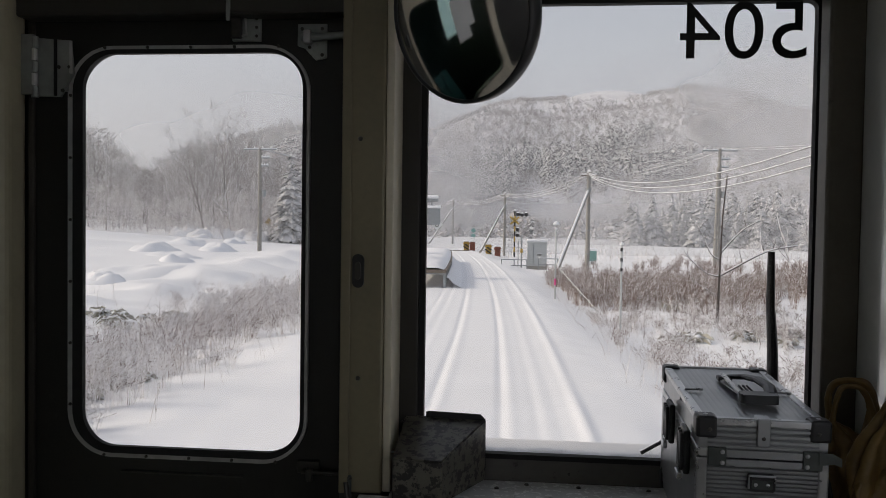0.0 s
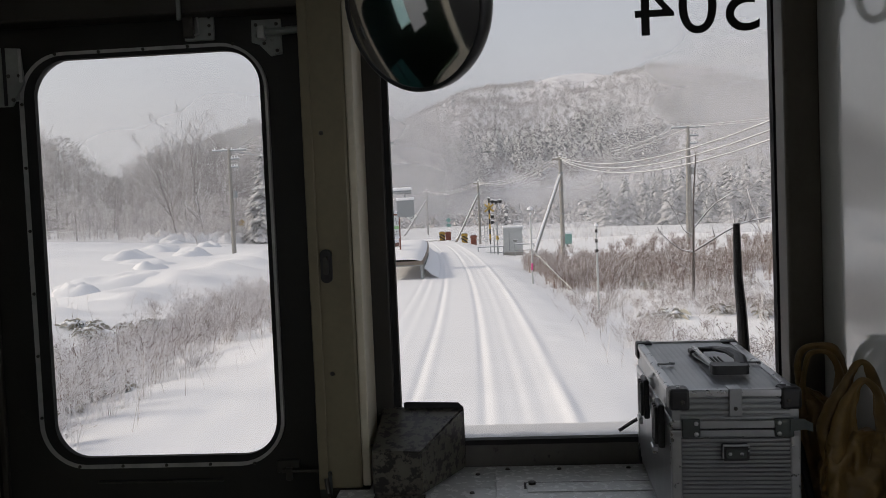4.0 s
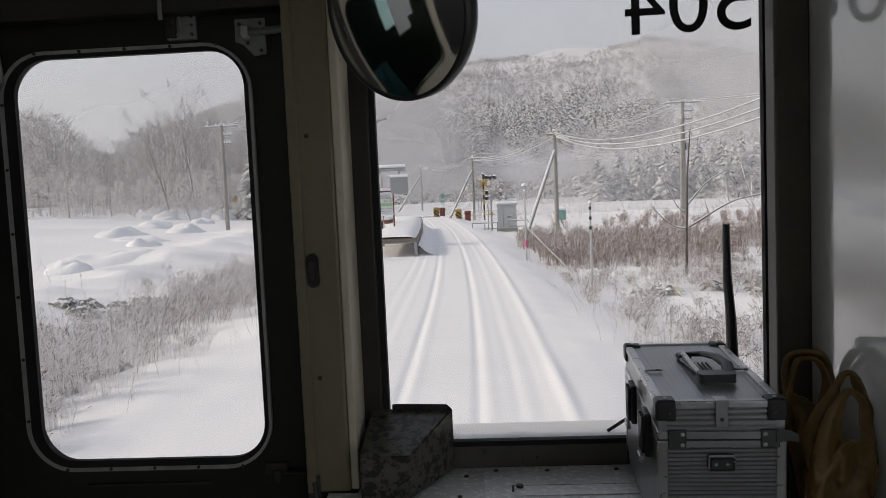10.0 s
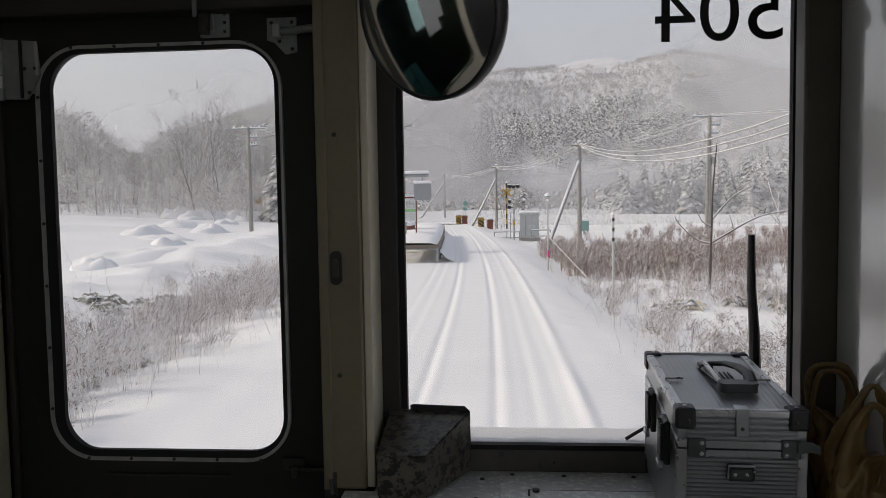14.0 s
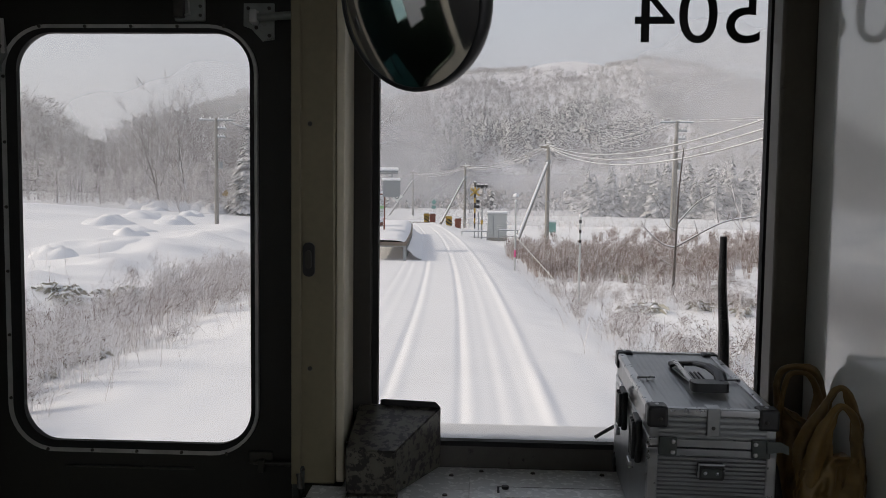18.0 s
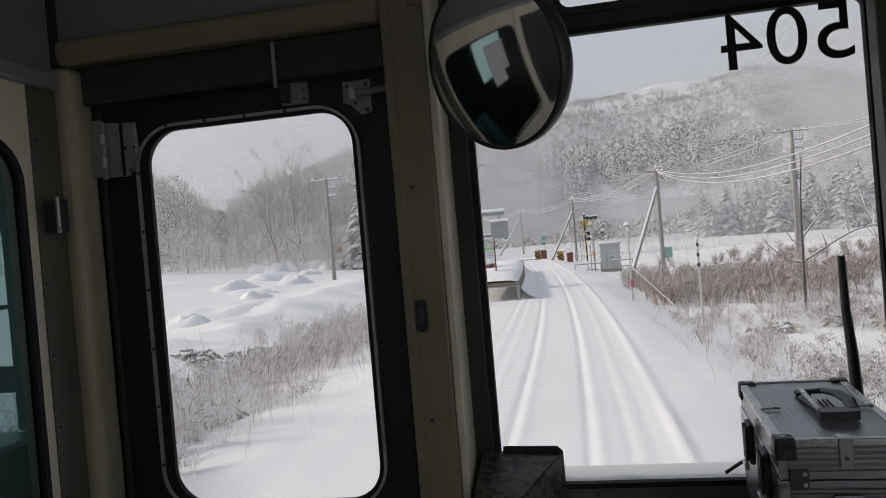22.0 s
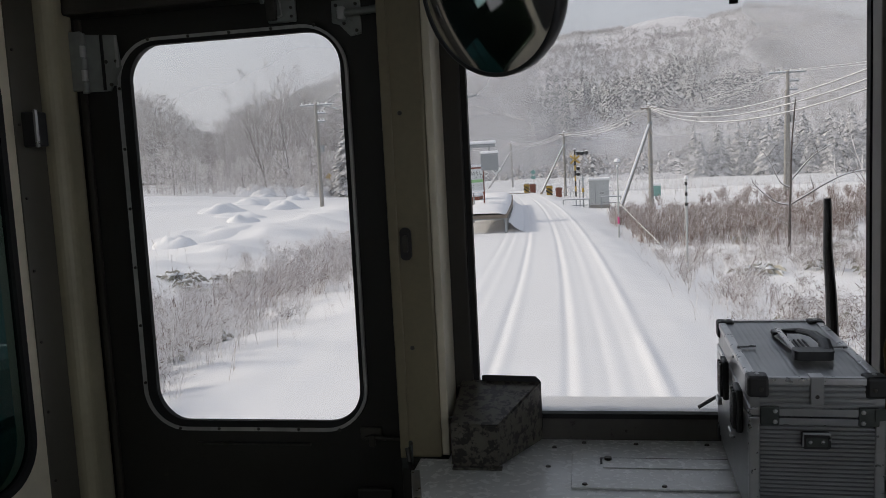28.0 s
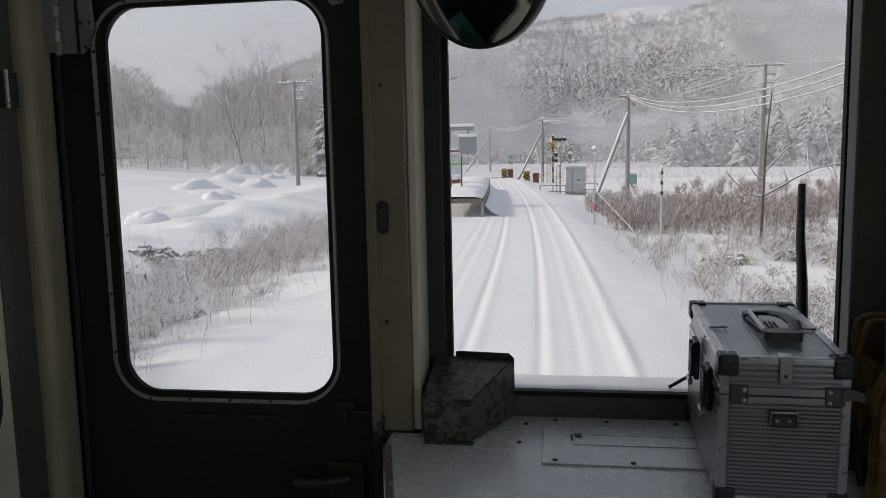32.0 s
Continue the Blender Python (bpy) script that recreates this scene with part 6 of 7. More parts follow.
# ---------------------------------------------------------------- mist in the valley
def mist_material(name, low, high, scale, top, fade, across=None, under=None):
    """Thin mist: lit droplets over clear air, thicker and thinner in drifts, fading out upward."""
    m = bpy.data.materials.new(name)
    m.use_nodes = True
    n, l = m.node_tree.nodes, m.node_tree.links
    n.clear()
    o = n.new("ShaderNodeOutputMaterial")
    tr = n.new("ShaderNodeBsdfTransparent")
    df = n.new("ShaderNodeBsdfDiffuse")
    tl = n.new("ShaderNodeBsdfTranslucent")
    for s in (df, tl):
        s.inputs["Color"].default_value = (0.75, 0.745, 0.75, 1)
    half = n.new("ShaderNodeMixShader")
    half.inputs[0].default_value = 0.5
    l.new(df.outputs[0], half.inputs[1])
    l.new(tl.outputs[0], half.inputs[2])
    tc = n.new("ShaderNodeTexCoord")
    mp = n.new("ShaderNodeMapping")
    mp.inputs["Scale"].default_value = (1, 1, 2.2)
    l.new(tc.outputs["Object"], mp.inputs[0])
    ns = n.new("ShaderNodeTexNoise")
    ns.inputs["Scale"].default_value, ns.inputs["Detail"].default_value, ns.inputs["Roughness"].default_value = scale, 3, 0.45
    l.new(mp.outputs[0], ns.inputs["Vector"])
    dens = n.new("ShaderNodeMapRange")
    dens.inputs[1].default_value, dens.inputs[2].default_value = 0.33, 0.67
    dens.inputs[3].default_value, dens.inputs[4].default_value = low, high
    l.new(ns.outputs[0], dens.inputs[0])
    sp = n.new("ShaderNodeSeparateXYZ")
    l.new(tc.outputs["Object"], sp.inputs[0])
    up = n.new("ShaderNodeMapRange")
    up.interpolation_type = "SMOOTHSTEP"
    up.inputs[1].default_value, up.inputs[2].default_value = top, top - fade
    l.new(sp.outputs[2], up.inputs[0])
    mul = n.new("ShaderNodeMath")
    mul.operation = "MULTIPLY"
    l.new(dens.outputs[0], mul.inputs[0])
    l.new(up.outputs[0], mul.inputs[1])
    out = mul.outputs[0]
    for axis, x0, x1 in [(0, *q) for q in (across or ())] + ([(2, *under)] if under else []):
        side = n.new("ShaderNodeMapRange")
        side.interpolation_type = "SMOOTHSTEP"
        side.inputs[1].default_value, side.inputs[2].default_value = x0, x1
        l.new(sp.outputs[axis], side.inputs[0])
        m2 = n.new("ShaderNodeMath")
        m2.operation = "MULTIPLY"
        l.new(out, m2.inputs[0])
        l.new(side.outputs[0], m2.inputs[1])
        out = m2.outputs[0]
    mx = n.new("ShaderNodeMixShader")
    l.new(out, mx.inputs[0])
    l.new(tr.outputs[0], mx.inputs[1])
    l.new(half.outputs[0], mx.inputs[2])
    l.new(mx.outputs[0], o.inputs[0])
    return m


def mist_bank(name, radius, az0, az1, z0, z1, mat, label):
    verts, faces, n = [], [], 60
    for i in range(n + 1):
        a = radians(az0 + (az1 - az0) * i / n)
        for z in (z0, (z0 + z1) / 2, z1):
            verts.append((radius * math.sin(a), radius * math.cos(a), z))
    for i in range(n):
        for j in range(2):
            k = 3 * i + j
            faces.append((k, k + 3, k + 4, k + 1))
    ob = part(name, raw_mesh(name, verts, faces, mat, True), None)
    return tagged(ob, label, "mist", kind="stuff")


mist_bank("mist", 268, -44, 46, -6, 220, mist_material("valley_mist", 0.12, 0.43, 0.008, 74, 40), "thin mist hanging before the wooded hill")
mist_bank("mist", 300, -14, 46, -6, 40, mist_material("low_valley_mist", 0.25, 0.6, 0.012, 26, 20), "mist lying low along the foot of the hill")
mist_bank("mist", 560, 2, 46, 10, 166, mist_material("slope_mist", 0.42, 0.86, 0.017, 165, 70, ((24, 200),), (14, 90)), "mist drifting across the upper slope")
mist_bank("mist", 152, 2, 46, -4, 30, mist_material("meadow_mist", 0.14, 0.34, 0.02, 18, 16), "mist lying low over the meadow")
mist_bank("mist", 96, -44, 46, -4, 40, mist_material("field_mist", 0.2, 0.36, 0.02, 30, 24), "faint haze over the snowy field")


def plume_mist():
    """Dense bank of low cloud where the valley narrows: stacked soft sheets."""
    m = mist_material("valley_cloud", 0.4, 0.85, 0.022, 58, 50, ((-74, -40), (6, -34)))
    for k in range(3):
        mist_bank("low_cloud", 262 - 6 * k, -16.5, 1.4, -5, 60, m, "dense bank of low cloud in the valley mouth")


plume_mist()

# ---------------------------------------------------------------- poles and wires
CONCRETE = material("pole_concrete", (0.3, 0.29, 0.27), 0.85, vary=0.15, scale=3, bump=0.2, dark=(0.6, 0.6, 0.62), dark_at=0.66, dark_scale=5)
WOODGREY = material("weathered_wood", (0.2, 0.17, 0.14), 0.85, vary=0.25, scale=4, bump=0.3, stretch=(6, 6, 0.6))
SNOWCAP = material("fresh_snow_cap", (0.87, 0.88, 0.91), 0.85, vary=0.03, scale=4, bump=0.3, fine=30, spec=0.2)
GALV = material("galvanised_steel", (0.33, 0.35, 0.36), 0.5, 0.6, vary=0.15, scale=6, bump=0.08)
RUST = material("rusty_red_steel", (0.2, 0.075, 0.05), 0.75, vary=0.3, scale=7, bump=0.25, dark=(0.1, 0.045, 0.035), dark_at=0.55)
PALEGREEN = material("pale_green_grey_paint", (0.5, 0.53, 0.49), 0.55, vary=0.06, scale=2, bump=0.04, dark=(0.4, 0.41, 0.38), dark_at=0.7)
LIGHTGREY = material("light_grey_paint", (0.5, 0.52, 0.52), 0.5, vary=0.06, scale=3, bump=0.04)
YELLOW = material("signal_yellow", (0.42, 0.28, 0.05), 0.55, vary=0.15, scale=5)
BLACK = material("matt_black", (0.02, 0.02, 0.02), 0.6, vary=0.2, scale=8)
TEALPAINT = material("teal_paint", (0.2, 0.36, 0.33), 0.55, vary=0.1, scale=4)
REDTRIM = material("dark_red_trim", (0.26, 0.03, 0.04), 0.5, vary=0.12, scale=5)
SIGNWHITE = material("enamel_white", (0.72, 0.74, 0.73), 0.35, vary=0.05, scale=3)
SIGNGREEN = material("light_green_band", (0.33, 0.62, 0.27), 0.4, vary=0.06, scale=3)
DARKGREEN = material("dark_green_sign", (0.015, 0.05, 0.035), 0.45, vary=0.15, scale=6)
PINK = material("pink_tape", (0.75, 0.1, 0.3), 0.6, vary=0.1, scale=9)
DARKGLASS = material("dark_pane", (0.06, 0.07, 0.075), 0.1, vary=0.15, scale=3, bump=0, spec=0.8)


def on_ground(x, y, dz=-0.05):
    return x, y, float(ground_z(x, y)) + dz


def by_track(u, y, dz=-0.05):
    return on_ground(float(track_x(y)) + u, y, dz)


def snow_bits(parent, line, r, n, seed):
    """Small lumps of snow caught along a bar."""
    rr = random.Random(seed)
    a, b = Vector(line[0]), Vector(line[1])
    for _ in range(n):
        p = a.lerp(b, rr.random())
        s = r * rr.uniform(0.5, 1.0)
        part("snow_lump", lathe([(0, -0.5 * s), (0.8 * s, -0.2 * s), (s, 0.1 * s), (0.6 * s, 0.6 * s), (0, 0.8 * s)], 8, m=Matrix.Translation(p + Vector((0, -r * 0.8, 0)))), SNOWCAP, parent, smooth=True)


def telegraph_pole(x, y, top, strut=None, r=0.13, arms=1, label="grey concrete line pole with a leaning strut"):
    base = Vector(on_ground(x, y, -0.3))
    p = thing("line_pole", base, label, "pole", "line poles")
    part("shaft", C(base, (x, y, top), r, r * 0.72, 14), CONCRETE, p)
    part("snow_cap", lathe([(r * 0.75, 0), (r * 0.7, 0.08), (0, 0.16)], 12, m=pose(x, y, top)), SNOWCAP, p)
    for k in range(arms):
        z = top - 0.25 - 0.45 * k
        arm = part("crossarm", B(x - 0.55, x + 0.55, y - 0.05, y + 0.05, z - 0.05, z + 0.05, bevel=0.01), WOODGREY, p)
        part("arm_snow", B(x - 0.54, x + 0.54, y - 0.055, y + 0.055, z + 0.05, z + 0.10, bevel=0.02), SNOWCAP, arm)
        for dx in (-0.48, -0.22, 0.22, 0.48):
            part("insulator", lathe([(0.03, 0), (0.04, 0.04), (0.025, 0.09), (0, 0.11)], 8, m=pose(x + dx, y, z + 0.07)), SIGNWHITE, arm)
    if strut:
        foot = Vector(on_ground(strut[0], strut[1], -0.3))
        head = Vector((x, y, strut[2]))
        s = part("strut", C(foot, head + (foot - head).normalized() * r * 0.6, r * 0.85, r * 0.7, 12), CONCRETE, p, "leaning concrete strut")
        off = Vector((0, 0, r * 0.62))
        part("strut_snow", C(foot.lerp(head, 0.08) + off, foot.lerp(head, 0.97) + off, r * 0.55, r * 0.45, 8), SNOWCAP, s)
        part("band", C((x, y, strut[2] - 0.12), (x, y, strut[2] + 0.12), r + 0.02, r + 0.02, 14), GALV, p)
    for k in range(3):
        part("band", C((x, y, base.z + 1.6 + 1.7 * k), (x, y, base.z + 1.66 + 1.7 * k), r + 0.012, r + 0.012, 14), GALV, p)
    snow_bits(p, ((x, y, base.z + 1.5), (x, y, top - 0.4)), r * 0.45, 7, int(x * 7 + y))
    return p


def wire_run(points, sags, n_wires, spread, drop, r=0.024, label="sagging line wires white with rime"):
    """Wires from pole to pole, hanging in curves, as one thing with a part for each wire."""
    w = thing("line_wires", points[0], label, "wire", "line wires")
    for k in range(n_wires):
        bm = bmesh.new()
        pts = []
        for a, b, sag in zip(points, points[1:], sags):
            a, b = Vector(a), Vector(b)
            for i in range(15):
                t = i / 14
                p = a.lerp(b, t)
                p.z -= sag * (1 + 0.07 * k) * 4 * t * (1 - t) + drop * k
                p.x += spread * (k - (n_wires - 1) / 2)
                pts.append(p)
        tube(bm, pts, r, 5)
        part("wire", bm, WIRE, w, smooth=True)
    return w


WIRE = frost_material("rimed_wire", (0.25, 0.25, 0.25), (0.82, 0.83, 0.86), 0.1, 0.5, 3, 0.3)
telegraph_pole(4.87, 56.0, 6.7, (2.05, 48.3, 5.4), 0.17)
telegraph_pole(-1.6, 84.0, 6.4, (-4.2, 80.5, 5.0), 0.15)
telegraph_pole(9.4, 9.0, 6.2, None, 0.15, label="grey concrete line pole beside the track")
telegraph_pole(-10.5, 122.0, 7.0, (-14.0, 118, 5.6), 0.16)
telegraph_pole(-24.0, 175.0, 8.0, (-28, 171, 6), 0.17)
wire_run([(9.4, 9.0, 6.3), (4.87, 56.0, 6.65), (-1.6, 84.0, 6.3), (-10.5, 122, 6.9), (-24, 175, 7.8)], (1.7, 0.6, 0.6, 0.8), 3, 0.1, 0.14, 0.027)

for y in (-38.0, -84.0, -130.0):
    telegraph_pole(float(track_x(y)) + 10.5, y, 6.4, (float(track_x(y)) + 8.0, y - 3.0, 5.0) if y < -60 else None, 0.15)
wire_run([(9.4, 9.0, 6.3)] + [(float(track_x(y)) + 10.5, y, 6.4) for y in (-38.0, -84.0, -130.0)], (0.7, 0.7, 0.7), 3, 0.1, 0.14, 0.027)

# power pole with crossarms out in the meadow, and the one behind the field
def power_pole(x, y, top, lean_to, label):
    base = Vector(on_ground(x, y, -0.3))
    p = thing("power_pole", base, label, "pole", "power poles")
    part("shaft", C(base, (x, y, top), 0.19, 0.13, 14), CONCRETE, p)
    if lean_to:
        part("strut", C(on_ground(lean_to[0], lean_to[1], -0.3), (x - 0.1, y, top - 1.6), 0.15, 0.12, 10), CONCRETE, p)
    for k, (z, w) in enumerate(((top - 0.15, 1.5), (top - 0.9, 0.9), (top - 1.6, 0.8))):
        x0 = x - (w if k == 0 else 0.15)
        arm = part("crossarm", B(x0, x + w, y - 0.06, y + 0.06, z - 0.05, z + 0.05, bevel=0.01), GALV, p)
        part("arm_snow", B(x0 + 0.02, x + w - 0.02, y - 0.07, y + 0.07, z + 0.05, z + 0.13, bevel=0.03), SNOWCAP, arm)
        for q in range(4):
            part("insulator", lathe([(0.05, 0), (0.07, 0.07), (0.04, 0.17), (0, 0.2)], 8, m=pose(x0 + (x + w - x0) * (q + 0.3) / 4, y, z + 0.1)), SIGNWHITE, arm)
    part("transformer", C((x + 0.35, y, top - 4.3), (x + 0.35, y, top - 3.7), 0.2, 0.2, 12), GALV, p)
    return p


power_pole(17.4, 70.0, 9.8, (16.4, 67.0), "tall concrete power pole with snow-laden crossarms")
power_pole(-22.8, 66.2, 9.35, None, "grey power pole with snow-laden crossarms by the field road")
wire_run([(17.4, 70.0, 9.8), (8.0, 140.0, 12.0), (-6.0, 240.0, 15.0)], (1.2, 1.5), 2, 0.8, 0.1, 0.035, "far power wires crossing the valley")
wire_run([(17.4, 70.0, 9.8), (40.0, 30.0, 9.8)], (0.8,), 2, 0.8, 0.1, 0.02, "far power wires crossing the valley")
wire_run([(-22.8, 66.2, 9.3), (-12.0, 108.0, 10.5)], (0.8,), 2, 0.7, 0.1, 0.025, "power wires by the field road")


# ---------------------------------------------------------------- small posts by the line
def snow_pole(x, y, h, label, striped=False):
    b = Vector(on_ground(x, y, -0.2))
    p = thing("snow_pole", b, label, "post", "posts by the line")
    part("shaft", C(b, b + Vector((0, 0, h)), 0.035, 0.03, 10), LIGHTGREY, p)
    part("snow_cap", lathe([(0.05, 0), (0.05, 0.05), (0, 0.1)], 10, m=pose(b.x, b.y, b.z + h)), SNOWCAP, p)
    if striped:
        for k in range(3):
            part("band", C((x, y, b.z + h - 0.2 - 0.3 * k), (x, y, b.z + h - 0.1 - 0.3 * k), 0.04, 0.04, 10), BLACK, p)
    return p


snow_pole(3.05, 23.6, 2.85, "white marker pole with dark bands in the snow", True)
pp = snow_pole(1.45, 31.3, 3.0, "thin grey post with a little snow-covered hood")
part("hood", lathe([(0.14, 0), (0.13, 0.04), (0.03, 0.14), (0, 0.15)], 4, m=pose(1.45, 31.3, 2.75, 0, 0, 45)), GALV, pp)
part("hood_snow", lathe([(0.14, 0.04), (0.1, 0.13), (0, 0.19)], 8, m=pose(1.45, 31.3, 2.75)), SNOWCAP, pp)
part("stay", C((1.45, 31.3, 1.2), on_ground(3.0, 29.0), 0.02, 0.02, 6), GALV, pp)
part("tape", C((1.45, 31.3, 0.35), (1.45, 31.3, 0.62), 0.042, 0.042, 10), PINK, pp, "strip of pink marking tape")


# ---------------------------------------------------------------- level crossing and relay hut
hx, hy = float(track_x(58.5)) + 5.0, 58.5
hz = float(ground_z(hx, hy)) + 0.25
hut = thing("relay_hut", (hx, hy, hz - 0.5), "light grey metal relay cabinet with snow on its roof", "cabinet")
part("plinth", B(hx - 0.75, hx + 0.75, hy - 0.6, hy + 0.6, hz - 0.7, hz, bevel=0.02), CONCRETE, hut)
hb = part("body", B(hx - 0.72, hx + 0.72, hy - 0.55, hy + 0.55, hz, hz + 1.72, bevel=0.015), LIGHTGREY, hut)
part("roof", B(hx - 0.8, hx + 0.8, hy - 0.64, hy + 0.64, hz + 1.72, hz + 1.8, bevel=0.02), LIGHTGREY, hut)
part("roof_snow", B(hx - 0.78, hx + 0.78, hy - 0.62, hy + 0.62, hz + 1.8, hz + 1.98, bevel=0.08, seg=3), SNOWCAP, hut)
part("cabinet_door", B(hx - 0.25, hx + 0.45, hy - 0.575, hy - 0.55, hz + 0.12, hz + 1.6, bevel=0.01), LIGHTGREY, hb)
part("sign_plate", B(hx - 0.02, hx + 0.38, hy - 0.59, hy - 0.576, hz + 0.75, hz + 0.95), SIGNWHITE, hb)
for k in range(2):
    part("writing_bar", B(hx + 0.02, hx + 0.34, hy - 0.595, hy - 0.591, hz + 0.79 + 0.07 * k, hz + 0.825 + 0.07 * k), BLACK, hb)
part("door_frame", B(hx - 0.3, hx - 0.26, hy - 0.58, hy - 0.55, hz + 0.1, hz + 1.62), GALV, hb)


def railing(x0, x1, y, z, label):
    rl = thing("railing", ((x0 + x1) / 2, y, z), label, "railing", "railings at the crossing")
    for zz in (0.32, 0.75):
        part("rail", C((x0, y, z + zz), (x1, y, z + zz), 0.03, 0.03, 8), GALV, rl)
    part("rail_snow", B(x0, x1, y - 0.03, y + 0.03, z + 0.775, z + 0.83, bevel=0.02), SNOWCAP, rl)
    n = max(2, int((x1 - x0) / 0.9) + 1)
    for k in range(n):
        x = x0 + (x1 - x0) * k / (n - 1)
        part("post", C((x, y, z - 0.3), (x, y, z + 0.78), 0.035, 0.035, 8), GALV, rl)


railing(hx - 2.6, hx - 0.75, hy - 1.6, hz - 0.25, "low galvanised railing beside the relay cabinet")
railing(hx + 0.1, hx + 1.5, hy - 1.5, hz - 0.15, "low galvanised railing beside the relay cabinet")
mast = thing("signal_mast", (hx - 1.15, hy - 1.2, hz - 0.5), "thin banded mast with a snow-capped lamp", "mast")
part("shaft", C((hx - 1.15, hy - 1.2, hz - 0.6), (hx - 1.15, hy - 1.2, hz + 2.3), 0.06, 0.05, 10), GALV, mast)
part("lamp", B(hx - 1.38, hx - 1.18, hy - 1.28, hy - 1.1, hz + 1.9, hz + 2.05, bevel=0.02), SIGNWHITE, mast)
part("band", C((hx - 1.15, hy - 1.2, hz + 1.0), (hx - 1.15, hy - 1.2, hz + 1.3), 0.09, 0.09, 10), YELLOW, mast)
part("side_bar", C((hx - 1.4, hy - 1.2, hz - 0.5), (hx - 1.4, hy - 1.2, hz + 1.9), 0.035, 0.035, 8), GALV, mast)
tb = thing("equipment_box", on_ground(hx + 5.2, hy + 12, 0), "small teal equipment box on a post with snow on top", "box")
ex, ey, ez = on_ground(hx + 5.2, hy + 12, 0)
part("body", B(ex - 0.4, ex + 0.4, ey - 0.3, ey + 0.3, ez + 0.3, ez + 1.2, bevel=0.03), TEALPAINT, tb)
part("snow_cap", B(ex - 0.46, ex + 0.46, ey - 0.35, ey + 0.35, ez + 1.2, ez + 1.42, bevel=0.09, seg=3), SNOWCAP, tb)
part("post", C((ex, ey, ez - 0.4), (ex, ey, ez + 0.32), 0.1, 0.1, 8), GALV, tb)


def crossing_signal(x, y, z, label):
    t = thing("crossing_signal", (x, y, z), label, "signal", "crossing signals")
    for k in range(9):
        part("mast_band", C((x, y, z + 0.55 * k), (x, y, z + 0.55 * (k + 1)), 0.09, 0.09, 10), YELLOW if k % 2 else BLACK, t)
    part("snow_cap", lathe([(0.12, 0), (0.12, 0.08), (0, 0.16)], 10, m=pose(x, y, z + 4.95)), SNOWCAP, t)
    for s in (-1, 1):
        part("crossbuck_board", box(bmesh.new(), -0.62, 0.62, -0.02, 0.02, -0.09, 0.09, bevel=0.01, m=pose(x, y - 0.12, z + 3.9, 0, 40 * s, 0)), YELLOW, t, "yellow and black crossbuck board")
    arm = part("lamp_arm", C((x - 0.05, y, z + 4.6), (x + 1.3, y, z + 4.6), 0.05, 0.05, 8), BLACK, t)
    for dx, zz in ((0.35, 4.55), (0.75, 4.5), (1.2, 4.55), (0.32, 2.95), (0.3, 2.35)):
        lp = part("lamp", lathe([(0, 0), (0.2, 0), (0.2, 0.05), (0.1, 0.2), (0, 0.2)], 14, m=pose(x + dx, y - 0.06, z + zz, -90)), BLACK, t, "black signal lamp with hood")
        part("lamp_snow", lathe([(0.17, 0), (0.12, 0.08), (0, 0.12)], 10, m=pose(x + dx, y, z + zz + 0.16)), SNOWCAP, lp)
    lad = part("ladder", B(x - 0.62, x - 0.57, y - 0.02, y + 0.02, z, z + 4.4), GALV, t)
    part("ladder_side", B(x - 0.3, x - 0.25, y - 0.02, y + 0.02, z, z + 4.4), GALV, lad)
    for k in range(12):
        part("rung", C((x - 0.6, y, z + 0.3 + 0.35 * k), (x - 0.27, y, z + 0.3 + 0.35 * k), 0.02, 0.02, 6), GALV, lad)
    return t


cx_, cy_ = float(track_x(83.0)) + 6.0, 83.0
crossing_signal(cx_, cy_, float(ground_z(cx_, cy_)), "level crossing signal with yellow and black mast and snow-capped lamps")
for u, yy, col, nm in ((3.9, 80.0, RUST, "rust-red crossing gate motor with snow"), (3.0, 80.5, YELLOW, "yellow and black crossing barrier box"), (1.9 - 0.1, 87.0, RUST, "rust-red crossing gate motor with snow"), (1.0 + 0.2, 88.0, YELLOW, "yellow and black crossing barrier box")):
    gx, gy, gz = by_track(u, yy, 0)
    gm = thing("gate_motor", (gx, gy, gz - 0.2), nm, "gate motor", "gate motors")
    part("body", B(gx - 0.3, gx + 0.3, gy - 0.25, gy + 0.25, gz - 0.2, gz + 0.95, bevel=0.05), col, gm)
    part("lid", B(gx - 0.36, gx + 0.36, gy - 0.3, gy + 0.3, gz + 0.7, gz + 0.85, bevel=0.04), col, gm)
    part("snow_cap", B(gx - 0.3, gx + 0.3, gy - 0.26, gy + 0.26, gz + 0.95, gz + 1.1, bevel=0.06), SNOWCAP, gm)
    if col is YELLOW:
        for k in range(2):
            part("stripe", box(bmesh.new(), -0.4, 0.4, -0.02, 0.02, -0.07, 0.07, m=pose(gx, gy - 0.27, gz + 0.25 + 0.35 * k, 0, 35, 0)), BLACK, gm)
deck_x = float(track_x(86.0))
deck = thing("crossing_deck", (deck_x, 86, 0.0), "dark crossing boards showing through the snow", "crossing", kind="structure")
for u in (-1.0, 0.0, 1.0):
    part("board", B(deck_x + u - 0.42, deck_x + u + 0.42, 85.4, 86.6, -0.02, 0.055, bevel=0.02), WOODGREY, deck)
gs = thing("marker_sign", by_track(2.6, 95), "small green diamond marker on a white post", "sign")
gx, gy, gz = by_track(2.6, 95)
part("post", C((gx, gy, gz - 0.2), (gx, gy, gz + 2.3), 0.05, 0.05, 8), SIGNWHITE, gs)
part("diamond", box(bmesh.new(), -0.24, 0.24, -0.02, 0.02, -0.24, 0.24, m=pose(gx, gy - 0.06, gz + 2.35, 0, 45, 0)), TEALPAINT, gs)
